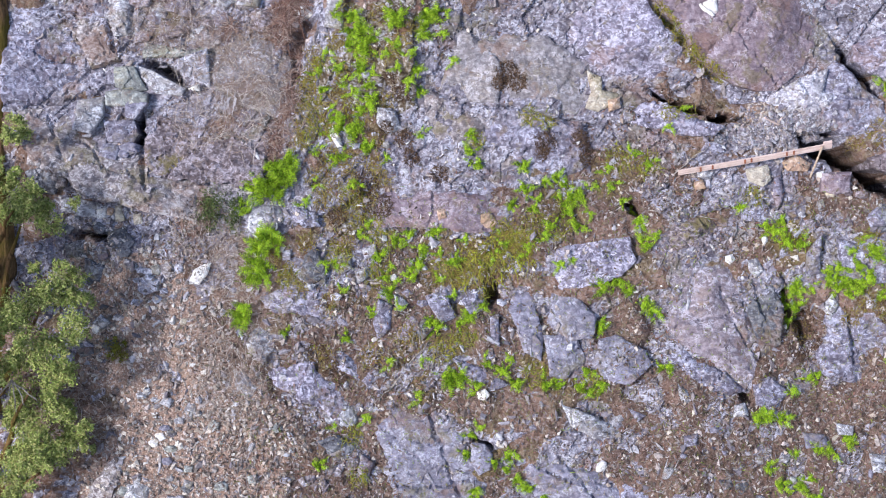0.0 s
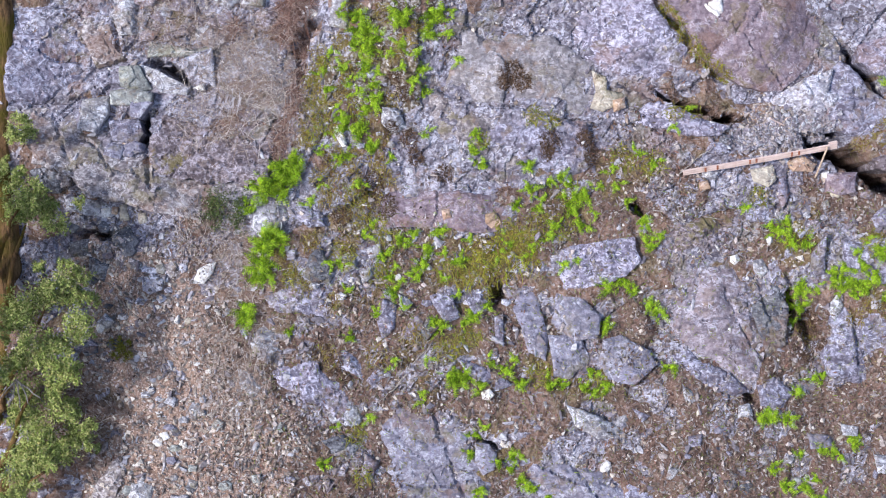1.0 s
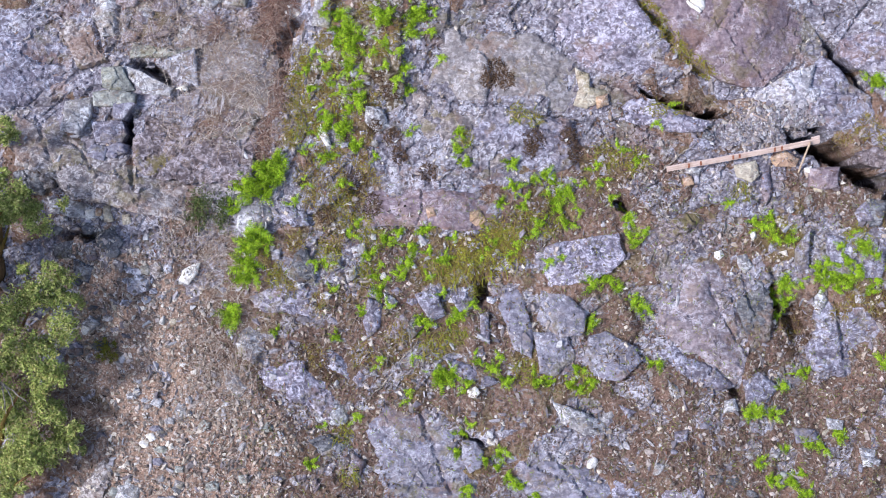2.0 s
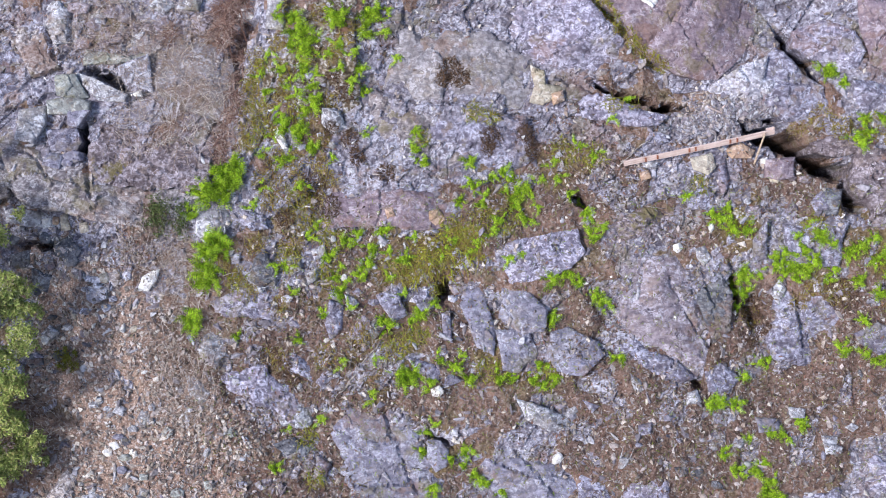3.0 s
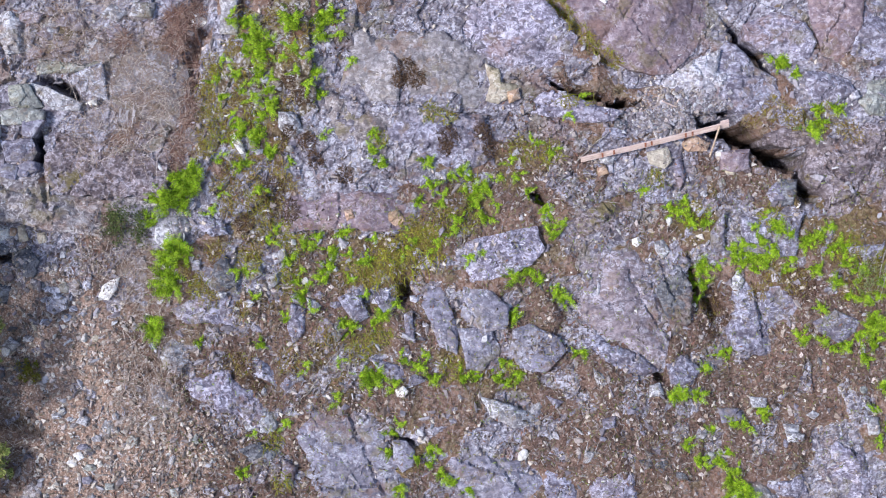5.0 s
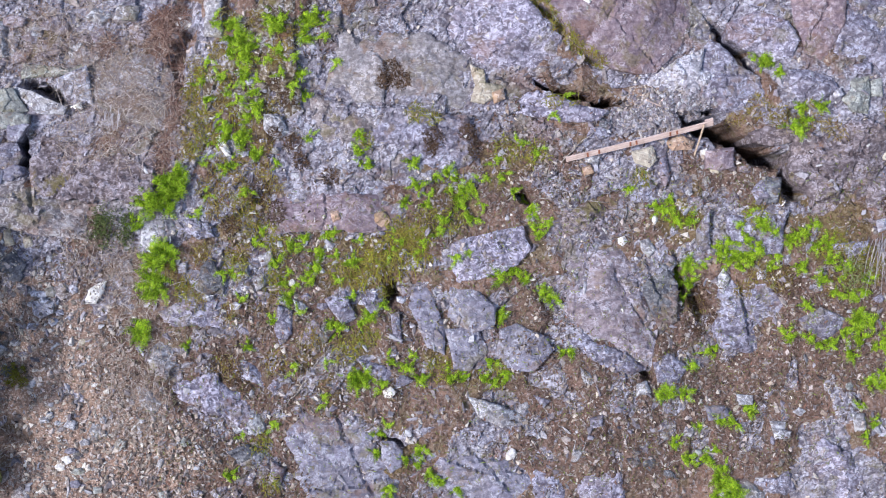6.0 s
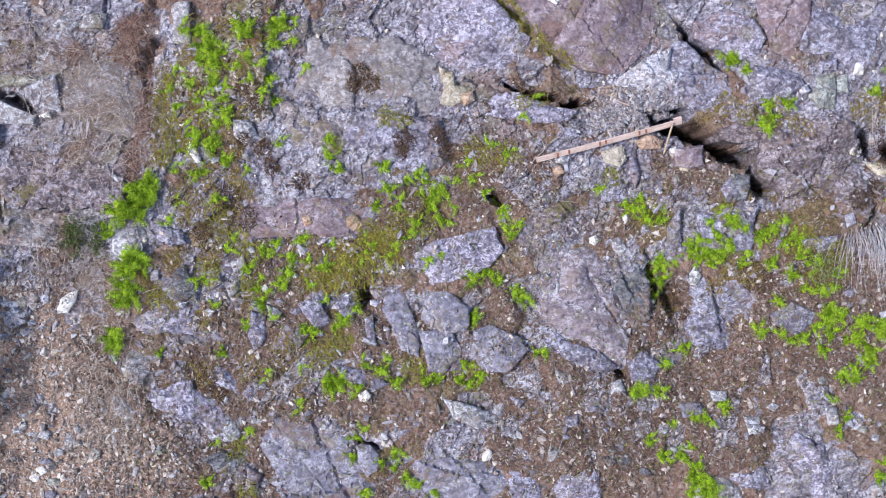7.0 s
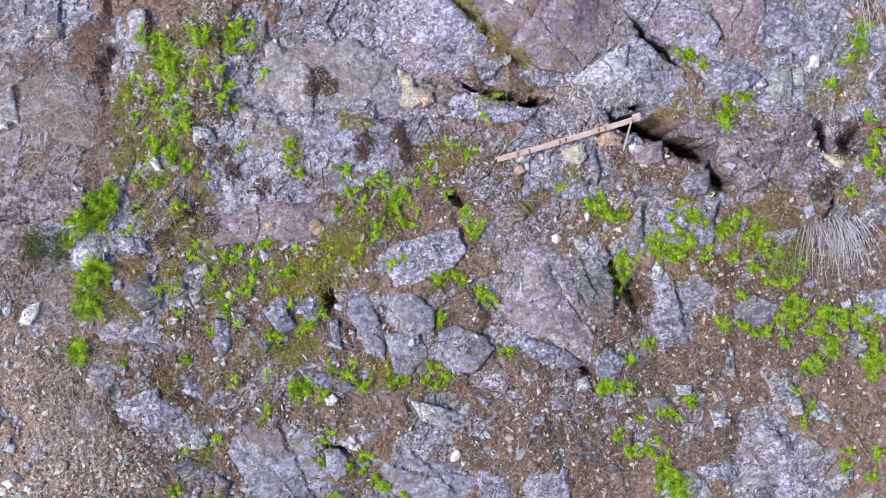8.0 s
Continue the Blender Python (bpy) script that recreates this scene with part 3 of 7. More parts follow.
rock("rock_block", [(-3.73, 2.65), (-3.31, 2.81), (-3.27, 2.27), (-3.5, 2.37), (-3.72, 2.51)], 0.17, (-0.10, 0.20), "bright", 0.30, 10, "pale green-white rock block with a sharp edge", "rock", rag=0.35, sunk=0.04)
rock("rock_block", [(-3.58, 2.25), (-3.44, 2.31), (-3.41, 2.22), (-3.55, 2.22)], 0.12, (0.00, 0.00), "white", 0.50, 11, "small white stone lying on rock", "rock", rag=0.40, sunk=0.10)
rock("rock_outcrop", [(-3.28, 2.86), (-2.42, 2.98), (-2.18, 2.68), (-2.11, 2.01), (-2.21, 1.83), (-2.81, 2.01), (-3.23, 2.28)], 0.06, (-0.05, -0.06), "grey", 0.25, 12, "smooth grey rock face with dry grass strands across it", "rock", rag=0.50, sunk=0.08)
rock("rock_outcrop", [(-4.03, 2.01), (-3.35, 2.09), (-2.62, 1.81), (-2.18, 1.83), (-2.41, 1.38), (-2.58, 0.89), (-3.23, 0.92), (-4.11, 1.02), (-4.23, 1.43), (-4.13, 1.68)], 0.05, (0.03, -0.10), "brownish", 0.25, 13, "brown-purple rock face stained and streaked with straw", "rock", rag=1.20, sunk=0.08)
rock("rock_block", [(-4.78, 1.81), (-4.35, 1.83), (-4.26, 1.61), (-4.35, 1.48), (-4.7, 1.51)], 0.11, (0.00, -0.10), "lilac", 0.35, 14, "lilac-grey cracked rock block", "rock", rag=0.40, sunk=0.05)
rock("rock_outcrop", [(-6.03, 1.99), (-5.16, 2.01), (-5.12, 1.61), (-4.66, 1.47), (-4.27, 1.42), (-4.12, 1.01), (-3.43, 0.95), (-2.78, 0.89), (-2.67, 0.78), (-3.47, 0.73), (-3.42, 0.36), (-4.12, 0.52), (-4.62, 0.62), (-5.0, 0.7), (-5.23, 0.98), (-5.63, 1.13), (-5.98, 1.53)], 0.10, (0.02, -0.08), "taupe", 0.25, 15, "lilac-grey bedrock apron below the cracked face", "rock", rag=0.60, sunk=0.08)
rock("rock_block", [(-4.21, 3.37), (-3.63, 3.46), (-3.55, 3.05), (-3.87, 2.92), (-4.18, 3.03)], 0.04, (0.00, -0.15), "brownish", 0.50, 137, "grey-brown broken rock near the cliff top", "rock", rag=0.60, sunk=0.10)
rock("rock_block", [(-3.51, 3.37), (-2.91, 3.45), (-2.75, 3.13), (-3.07, 3.0), (-3.47, 3.03)], 0.04, (0.00, -0.10), "pinkish", 0.50, 138, "purple-brown rock wedge near the cliff top", "rock", rag=0.60, sunk=0.10)
rock("rock_block", [(-2.83, 3.48), (-2.27, 3.5), (-2.23, 3.11), (-2.51, 3.03), (-2.75, 3.11)], 0.03, (0.00, -0.10), "brownish", 0.50, 139, "brown-grey rock wedge near the cliff top", "rock", rag=0.60, sunk=0.10)
# this boulder's shade is in its dark paint
rock("boulder", [(-5.89, 1.1), (-5.54, 1.16), (-5.38, 0.98), (-5.44, 0.76), (-5.79, 0.79)], 0.09, (0.00, 0.00), "blue", 0.50, 16, "grey boulder beside the tree, its shade put into the colour", "boulder", rag=0.50, sunk=0.10)
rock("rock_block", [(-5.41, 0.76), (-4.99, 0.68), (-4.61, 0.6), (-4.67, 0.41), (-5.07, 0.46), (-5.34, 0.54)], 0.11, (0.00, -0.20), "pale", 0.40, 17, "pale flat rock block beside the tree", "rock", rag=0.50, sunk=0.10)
# dark paint takes in the tree's shade here
rock("boulder", [(-4.7, 0.23), (-4.48, 0.31), (-4.32, 0.1), (-4.45, -0.06), (-4.69, 0.04)], 0.11, (0.20, -0.10), "blue", 0.50, 18, "blue-grey angular boulder on rubble, painted darker for the tree's shade", "boulder", rag=0.40, sunk=0.06)
rock("stone", [(-4.59, 0.6), (-4.5, 0.62), (-4.46, 0.39), (-4.58, 0.38)], 0.07, (0.00, 0.00), "cream", 0.50, 19, "small cream stone set in the bank", "stone", rag=0.40, sunk=0.10)
rock("stone", [(-4.86, 0.55), (-4.74, 0.57), (-4.71, 0.44), (-4.85, 0.42)], 0.07, (0.00, 0.00), "white", 0.50, 20, "small pale stone set in the bank", "stone", rag=0.40, sunk=0.10)
rock("stone", [(-4.35, 0.49), (-4.24, 0.5), (-4.21, 0.36), (-4.33, 0.34)], 0.06, (0.00, 0.00), "cream", 0.50, 173, "small cream stone below the rock face", "stone", rag=0.40, sunk=0.10)
rock("stone", [(-4.7, 0.58), (-4.62, 0.57), (-4.63, 0.47), (-4.71, 0.48)], 0.06, (0.00, 0.00), "orange", 0.50, 174, "small rusty stone set in the bank", "stone", rag=0.40, sunk=0.10)
rock("rock_outcrop", [(0.15, 3.13), (0.66, 3.21), (0.85, 2.65), (0.78, 2.03), (0.37, 2.09), (0.1, 2.57)], 0.05, (0.05, 0.00), "grey", 0.25, 175, "blue-grey smooth rock panel beside the ferns", "rock", rag=0.50, sunk=0.10)
rock("rock_block", [(-2.14, 3.21), (-1.83, 3.29), (-1.86, 3.58), (-2.22, 3.49)], 0.10, (0.00, -0.20), "white", 0.60, 21, "white cream-edged rock block at the top of the gully", "rock", rag=0.50, sunk=0.15)
rock("rock_block", [(-1.67, 3.12), (-1.41, 3.07), (-1.37, 3.68), (-1.64, 3.68)], 0.11, (0.10, 0.00), "pale", 0.60, 22, "pale upright rock block beside the gully", "rock", rag=0.50, sunk=0.15)
rock("rock_outcrop", [(-1.55, 2.97), (-1.79, 2.25), (-1.95, 1.45), (-1.71, 1.13), (-1.31, 1.29), (-0.75, 1.21), (-0.4, 1.61), (-0.45, 2.33), (-0.4, 2.89), (-0.35, 3.77), (-1.47, 3.77)], 0.02, (-0.08, 0.00), "mossed", 0.30, 23, "fern-grown grey rock rib with brown stains", "rock", rag=0.80, sunk=0.16)
rock("rock_block", [(-1.59, 1.6), (-1.49, 1.43), (-1.42, 1.45), (-1.46, 1.6), (-1.56, 1.74)], 0.10, (0.00, 0.00), "white", 0.60, 24, "white quartz patch between ferns", "rock", rag=0.50, sunk=0.15)
rock("rock_block", [(-0.96, 1.76), (-0.75, 1.6), (-0.58, 1.72), (-0.67, 1.96), (-0.93, 2.0)], 0.10, (0.00, 0.00), "pale", 0.70, 25, "lichen-white rock knob among ferns", "rock", rag=0.50, sunk=0.15)
rock("rock_outcrop", [(-0.52, 2.7), (0.3, 2.64), (0.93, 2.94), (1.33, 3.04), (1.65, 2.75), (2.17, 2.54), (2.61, 2.4), (2.92, 2.28), (3.17, 2.15), (3.81, 1.98), (4.12, 1.95), (4.52, 2.04), (4.69, 2.24), (4.0, 2.35), (3.64, 2.49), (3.41, 2.61), (3.37, 2.83), (3.02, 3.1), (2.9, 3.4), (2.85, 3.76), (-0.5, 3.76)], 0.07, (0.00, 0.05), "speckled", 0.30, 26, "huge lilac rock face densely speckled with pale lichen", "rock", rag=0.80, sunk=0.16)
rock("rock_outcrop", [(-0.1, 2.16), (0.53, 2.03), (1.41, 1.89), (1.81, 1.87), (2.06, 2.05), (2.21, 2.32), (2.06, 2.64), (1.41, 3.07), (0.53, 2.94), (0.12, 2.62)], 0.05, (-0.03, 0.05), "grey", 0.20, 27, "smooth grey rock face with a hairline crack", "rock", rag=0.80, sunk=0.16)
rock("rock_outcrop", [(-0.31, 1.93), (-0.18, 1.37), (0.05, 0.89), (0.38, 0.75), (0.93, 0.89), (1.23, 1.45), (1.07, 1.89), (0.54, 1.99), (0.26, 2.25), (0.14, 3.04), (-0.26, 2.8)], 0.05, (0.00, 0.00), "taupe", 0.35, 28, "speckled lilac rock rib beside the ferns", "rock", rag=0.80, sunk=0.16)
rock("rock_outcrop", [(0.54, 1.53), (0.86, 1.43), (1.18, 1.13), (1.66, 0.97), (2.06, 1.21), (1.97, 1.53), (2.05, 1.81), (1.09, 1.87), (0.56, 1.95)], 0.08, (0.00, -0.10), "lilac", 0.35, 29, "grey-brown rock face below a mossy crack", "rock", rag=0.80, sunk=0.16)
rock("rock_block", [(2.09, 2.24), (2.02, 2.0), (2.2, 1.95), (2.44, 2.06), (2.49, 2.2), (2.25, 2.24), (2.24, 2.44), (2.04, 2.52)], 0.12, (0.00, 0.00), "cream", 0.50, 30, "cream scar of freshly broken rock", "rock", rag=0.50, sunk=0.15)
rock("rock_block", [(2.36, 1.95), (2.51, 2.0), (2.5, 2.16), (2.33, 2.11)], 0.12, (0.00, 0.00), "orange", 0.50, 31, "small rusty block wedged beside the cream scar", "rock", rag=0.50, sunk=0.15)
rock("rock_outcrop", [(2.56, 2.31), (3.05, 2.09), (3.65, 1.82), (3.94, 1.74), (3.82, 1.61), (3.53, 1.58), (3.01, 1.7), (2.65, 1.8), (2.51, 2.01)], 0.11, (0.05, -0.10), "speckled", 0.35, 32, "pale lichen-speckled rock tongue under the overhang", "rock", rag=0.80, sunk=0.16)
rock("rock_block", [(3.68, 1.62), (3.8, 1.61), (3.87, 1.76), (3.69, 1.81)], 0.12, (0.10, 0.00), "white", 0.50, 33, "blue-white stone tip under the overhang", "rock", rag=0.50, sunk=0.15)
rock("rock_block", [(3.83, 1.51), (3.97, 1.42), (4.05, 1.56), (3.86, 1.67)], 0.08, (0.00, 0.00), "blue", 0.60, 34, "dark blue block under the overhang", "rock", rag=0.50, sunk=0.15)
rock("rock_outcrop", [(2.85, 4.01), (2.96, 3.53), (3.07, 3.32), (3.3, 3.14), (3.44, 2.95), (3.46, 2.79), (3.71, 2.56), (3.94, 2.41), (4.11, 2.33), (4.45, 2.25), (4.73, 2.25), (5.03, 2.52), (5.18, 2.68), (5.26, 2.84), (5.49, 3.18), (5.84, 3.53), (6.21, 4.01)], 0.09, (-0.02, 0.06), "purple", 0.25, 35, "great smooth purple-brown rock slab", "rock", rag=0.18, sunk=0.00)
rock("rock_block", [(3.76, 3.24), (3.86, 3.33), (3.8, 3.56), (3.51, 3.44)], 0.12, (0.00, 0.00), "white", 0.40, 36, "blue-white chip on the purple slab", "rock", rag=0.50, sunk=0.15)
rock("boulder", [(4.45, 1.86), (4.64, 2.18), (4.98, 2.38), (5.42, 2.54), (5.38, 2.25), (5.68, 2.14), (5.7, 1.69), (5.26, 1.66), (4.77, 1.72)], 0.12, (-0.05, 0.10), "bright", 0.50, 37, "white lichen-covered boulder above the retaining board", "boulder", rag=0.50, sunk=0.10)
rock("boulder", [(5.32, 2.16), (5.36, 1.79), (5.69, 1.6), (5.94, 1.63), (6.35, 1.63), (6.23, 2.08), (5.95, 2.24), (5.8, 2.48), (5.56, 2.68), (5.36, 2.48)], 0.12, (0.05, 0.10), "lilac", 0.50, 38, "grey lichen-mottled boulder beside the crevice", "boulder", rag=0.50, sunk=0.10)
rock("rock_block", [(5.17, 1.51), (5.41, 1.56), (5.35, 1.68), (5.14, 1.67)], 0.07, (0.00, 0.00), "brownish", 0.50, 39, "brown-grey stone wedged behind the retaining board", "rock", rag=0.50, sunk=0.15)
rock("boulder", [(5.82, 2.66), (6.08, 2.46), (6.42, 2.3), (6.71, 2.32), (6.84, 2.56), (6.66, 2.88), (6.25, 3.05), (5.83, 2.9)], 0.14, (0.00, 0.10), "speckled", 0.50, 40, "pale lichen-crusted boulder on the rock face", "boulder", rag=0.50, sunk=0.10)
rock("rock_outcrop", [(6.79, 2.73), (6.9, 2.39), (7.17, 2.26), (7.49, 2.58), (7.56, 3.24), (6.75, 3.32)], 0.10, (0.00, 0.10), "purple", 0.30, 41, "purple-grey smooth rock slab", "rock", rag=0.80, sunk=0.16)
rock("rock_outcrop", [(7.32, 2.33), (7.43, 2.08), (7.87, 2.19), (8.19, 1.92), (8.46, 1.98), (8.6, 2.39), (8.86, 3.12), (7.58, 3.24)], 0.10, (0.00, 0.00), "lilac", 0.35, 42, "lilac lichen-speckled rock face", "rock", rag=0.80, sunk=0.16)
rock("rock_block", [(7.42, 1.87), (7.36, 1.67), (7.51, 1.47), (7.74, 1.46), (7.83, 1.75), (7.83, 2.0), (7.49, 1.99)], 0.10, (0.00, -0.10), "green", 0.50, 43, "pale grey-green broken rock block", "rock", rag=0.50, sunk=0.15)
rock("rock_block", [(7.84, 1.7), (8.01, 1.68), (8.04, 1.98), (7.86, 1.99)], 0.05, (0.00, -0.10), "green", 0.22, 44, "pale grey broken rock block", "rock", rag=0.50, sunk=0.15)
rock("rock_block", [(8.1, 1.93), (8.24, 1.92), (8.28, 2.1), (8.12, 2.13)], 0.10, (0.00, -0.10), "white", 0.50, 45, "pale blue-white rock chip", "rock", rag=0.50, sunk=0.15)
rock("rock_block", [(7.59, 2.03), (7.85, 2.02), (7.86, 2.19), (7.59, 2.17)], 0.10, (0.00, -0.10), "lilac", 0.50, 46, "blue-grey broken rock block", "rock", rag=0.50, sunk=0.15)
rock("rock_block", [(6.62, 1.91), (6.77, 1.68), (7.03, 1.66), (7.35, 1.84), (7.25, 2.02), (6.9, 2.13), (6.62, 2.16)], 0.11, (0.00, 0.10), "lilac", 0.40, 47, "pale lichen-mottled rock wedge", "rock", rag=0.50, sunk=0.15)
rock("rock_outcrop", [(5.65, 1.59), (5.91, 1.58), (6.12, 1.79), (6.46, 1.85), (5.99, 2.24), (5.65, 2.28)], 0.07, (0.00, 0.10), "lilac", 0.40, 48, "pale lichen-mottled rock wedge beside the crevice", "rock", rag=0.80, sunk=0.16)
rock("rock_block", [(6.26, 1.39), (6.56, 1.41), (6.55, 1.62), (6.2, 1.62)], 0.08, (0.00, 0.00), "lilac", 0.40, 49, "grey rock shelf above the crevice", "rock", rag=0.50, sunk=0.15)
rock("rock_block", [(6.06, 1.14), (6.31, 1.07), (6.69, 1.11), (6.65, 1.27), (6.26, 1.36), (6.0, 1.29)], 0.12, (0.00, 0.20), "brownish", 0.40, 50, "brown-grey overhanging rock lip above the crevice", "rock", rag=0.50, sunk=0.15)
rock("rock_outcrop", [(6.57, 0.93), (6.53, 0.6), (6.77, 0.24), (6.83, -0.11), (6.97, -0.39), (7.38, -0.47), (7.62, -0.36), (7.79, 0.12), (7.99, 0.61), (8.03, 1.19), (7.23, 1.26), (6.66, 1.15)], 0.07, (0.03, 0.05), "brownish", 0.35, 51, "broad brown-lilac rock face with dark stains", "rock", rag=1.60, sunk=0.16)
rock("rock_block", [(7.12, -0.54), (7.55, -0.6), (7.65, -0.38), (7.06, -0.4)], 0.08, (0.00, 0.00), "lilac", 0.50, 52, "grey rock lip under the brown face", "rock", rag=0.50, sunk=0.15)
rock("rock_block", [(5.53, -0.38), (5.95, -0.47), (6.32, -0.48), (6.46, 0.14), (5.63, 0.16)], 0.13, (0.00, -0.10), "lilac", 0.40, 53, "square grey rock block among ferns", "rock", rag=0.50, sunk=0.15)
# this block is dark from shade, which the blue paint imitates
rock("rock_block", [(6.13, 0.22), (6.35, 0.24), (6.43, 0.61), (6.14, 0.64)], 0.09, (0.00, 0.00), "blue", 0.50, 54, "blue-grey block with the crevice's shade in its colour", "rock", rag=0.50, sunk=0.15)
rock("rock_block", [(8.36, 0.43), (8.73, 0.48), (8.55, 0.59), (8.16, 0.66)], 0.07, (0.00, -0.20), "cream", 0.40, 56, "flat cream stone on a brown ledge", "rock", rag=0.50, sunk=0.15)
rock("boulder", [(8.42, -1.89), (9.12, -1.92), (9.18, -1.48), (8.39, -1.39)], 0.09, (0.00, 0.00), "lilac", 0.50, 57, "grey lichen-mottled boulder on the slope", "boulder", rag=0.50, sunk=0.10)
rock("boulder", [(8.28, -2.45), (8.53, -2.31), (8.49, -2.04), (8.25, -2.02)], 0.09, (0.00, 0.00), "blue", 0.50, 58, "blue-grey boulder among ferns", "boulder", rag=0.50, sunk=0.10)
rock("boulder", [(6.57, -1.59), (6.89, -1.79), (7.15, -1.66), (7.23, -1.49), (6.85, -1.29), (6.5, -1.45)], 0.09, (0.00, -0.10), "lilac", 0.50, 59, "grey boulder ringed by ferns", "boulder", rag=0.50, sunk=0.10)
rock("rock_outcrop", [(5.42, -0.78), (5.6, -0.65), (6.1, -0.75), (6.35, -1.1), (6.4, -1.5), (6.12, -1.8), (5.4, -1.78), (5.25, -1.55), (5.4, -1.1)], 0.07, (0.00, -0.10), "lilac", 0.45, 60, "pale lichen-covered rock on the slope", "rock", rag=1.60, sunk=0.16)
rock("rock_outcrop", [(6.24, -4.62), (7.32, -4.77), (7.49, -4.03), (7.89, -3.87), (7.89, -3.66), (7.28, -3.59), (7.17, -3.4), (6.76, -3.2), (6.49, -3.57), (6.31, -3.96)], 0.08, (0.00, 0.00), "speckled", 0.50, 61, "large lichen-white rock outcrop at the slope's foot", "rock", rag=1.60, sunk=0.16)
rock("rock_outcrop", [(5.86, -3.87), (6.19, -4.03), (6.35, -3.93), (6.23, -3.63), (5.69, -3.73)], 0.06, (0.00, 0.00), "lilac", 0.50, 62, "grey rock knob at the slope's foot", "rock", rag=1.60, sunk=0.16)
rock("rock_outcrop", [(4.76, -4.5), (6.19, -4.69), (6.17, -4.19), (5.62, -3.75), (5.17, -3.82)], 0.07, (0.00, 0.00), "pale", 0.50, 63, "pale grey rock slab at the slope's foot", "rock", rag=1.60, sunk=0.16)
rock("rock_block", [(7.83, -4.28), (8.0, -4.2), (8.05, -4.01), (7.8, -4.09)], 0.08, (0.00, 0.00), "pale", 0.50, 64, "white angular stone on the slope", "rock", rag=0.50, sunk=0.15)
rock("rock_block", [(8.09, -4.7), (8.39, -4.57), (8.4, -4.32), (8.02, -4.48)], 0.08, (0.00, 0.00), "pale", 0.50, 65, "pale angular stone on the slope", "rock", rag=0.50, sunk=0.15)
rock("rock_block", [(6.05, -3.14), (6.26, -3.14), (6.3, -3.05), (6.03, -2.98)], 0.07, (0.00, 0.00), "pale", 0.40, 66, "blue-white flat stone on leaf litter", "rock", rag=0.50, sunk=0.15)
rock("rock_block", [(7.24, -3.13), (7.41, -3.12), (7.39, -2.88), (7.2, -2.86)], 0.07, (0.00, 0.00), "pale", 0.40, 67, "pale blue stone beside a dead branch", "rock", rag=0.50, sunk=0.15)
rock("rock_block", [(-2.74, 0.31), (-2.53, 0.06), (-2.41, 0.26), (-2.14, 0.44), (-2.26, 0.61), (-2.69, 0.63)], 0.11, (-0.10, -0.10), "pale", 0.60, 68, "pale lichen-covered block below the ferns", "rock", rag=0.50, sunk=0.15)
rock("rock_block", [(-2.1, 0.41), (-1.94, 0.29), (-1.7, 0.31), (-1.78, 0.53), (-2.13, 0.6)], 0.09, (0.00, -0.10), "lilac", 0.50, 69, "grey rock block beside ferns", "rock", rag=0.50, sunk=0.15)
rock("boulder", [(-2.02, -0.41), (-1.89, -0.49), (-1.65, -0.49), (-1.61, -0.31), (-1.78, 0.03), (-1.94, -0.09)], 0.10, (0.10, 0.00), "blue", 0.50, 70, "smooth dark grey boulder in moss", "boulder", rag=0.50, sunk=0.10)
rock("rock_outcrop", [(-2.51, -0.83), (-2.27, -0.87), (-1.78, -0.95), (-1.46, -0.63), (-1.66, -0.42), (-2.11, -0.49), (-2.63, -0.65)], 0.05, (0.00, -0.20), "speckled", 0.50, 71, "pale ragged rock ledge below moss", "rock", rag=1.60, sunk=0.16)
rock("rock_outcrop", [(-0.96, 0.31), (-0.93, 0.76), (-0.51, 0.89), (0.13, 0.82), (0.62, 0.74), (0.99, 0.54), (0.94, 0.31), (0.53, 0.23), (-0.19, 0.28)], 0.12, (0.00, -0.15), "purple", 0.35, 72, "long purple-grey rock slab with rusty patches", "rock", rag=0.90, sunk=0.16)
rock("rock_block", [(0.51, 0.36), (0.62, 0.29), (0.75, 0.36), (0.66, 0.52), (0.5, 0.49)], 0.13, (0.00, -0.10), "orange", 0.40, 73, "peach-coloured broken stone on the purple slab", "rock", rag=1.20, sunk=0.15)
rock("rock_block", [(-0.06, 0.39), (0.08, 0.42), (0.03, 0.58), (-0.1, 0.55)], 0.13, (0.00, -0.10), "orange", 0.40, 74, "rusty patch of broken rock on the purple slab", "rock", rag=1.20, sunk=0.15)
rock("rock_slab", [(1.57, -0.31), (1.64, -0.6), (2.04, -0.52), (2.53, -0.39), (2.73, -0.15), (2.61, 0.16), (2.12, 0.12), (1.6, -0.01)], 0.12, (0.00, 0.10), "speckled", 0.20, 75, "square lichen-veined rock slab", "rock", rag=0.50, sunk=0.05)
rock("rock_slab", [(1.49, -1.05), (1.81, -1.29), (2.09, -1.27), (2.16, -0.95), (1.81, -0.57), (1.53, -0.62)], 0.09, (-0.05, -0.10), "slate", 0.30, 76, "grey angular rock slab", "rock", rag=0.50, sunk=0.05)
rock("rock_slab", [(0.77, -0.57), (0.98, -0.95), (1.14, -1.45), (1.38, -1.58), (1.42, -1.29), (1.33, -0.87), (1.17, -0.43), (0.83, -0.33)], 0.09, (0.10, -0.05), "slate", 0.40, 77, "tall blue-grey rock slab standing on edge", "rock", rag=0.50, sunk=0.05)
rock("rock_slab", [(1.49, -1.8), (1.73, -1.82), (2.01, -1.58), (1.88, -1.21), (1.41, -1.21)], 0.09, (-0.10, -0.05), "slate", 0.30, 78, "grey four-sided rock slab", "rock", rag=0.50, sunk=0.05)
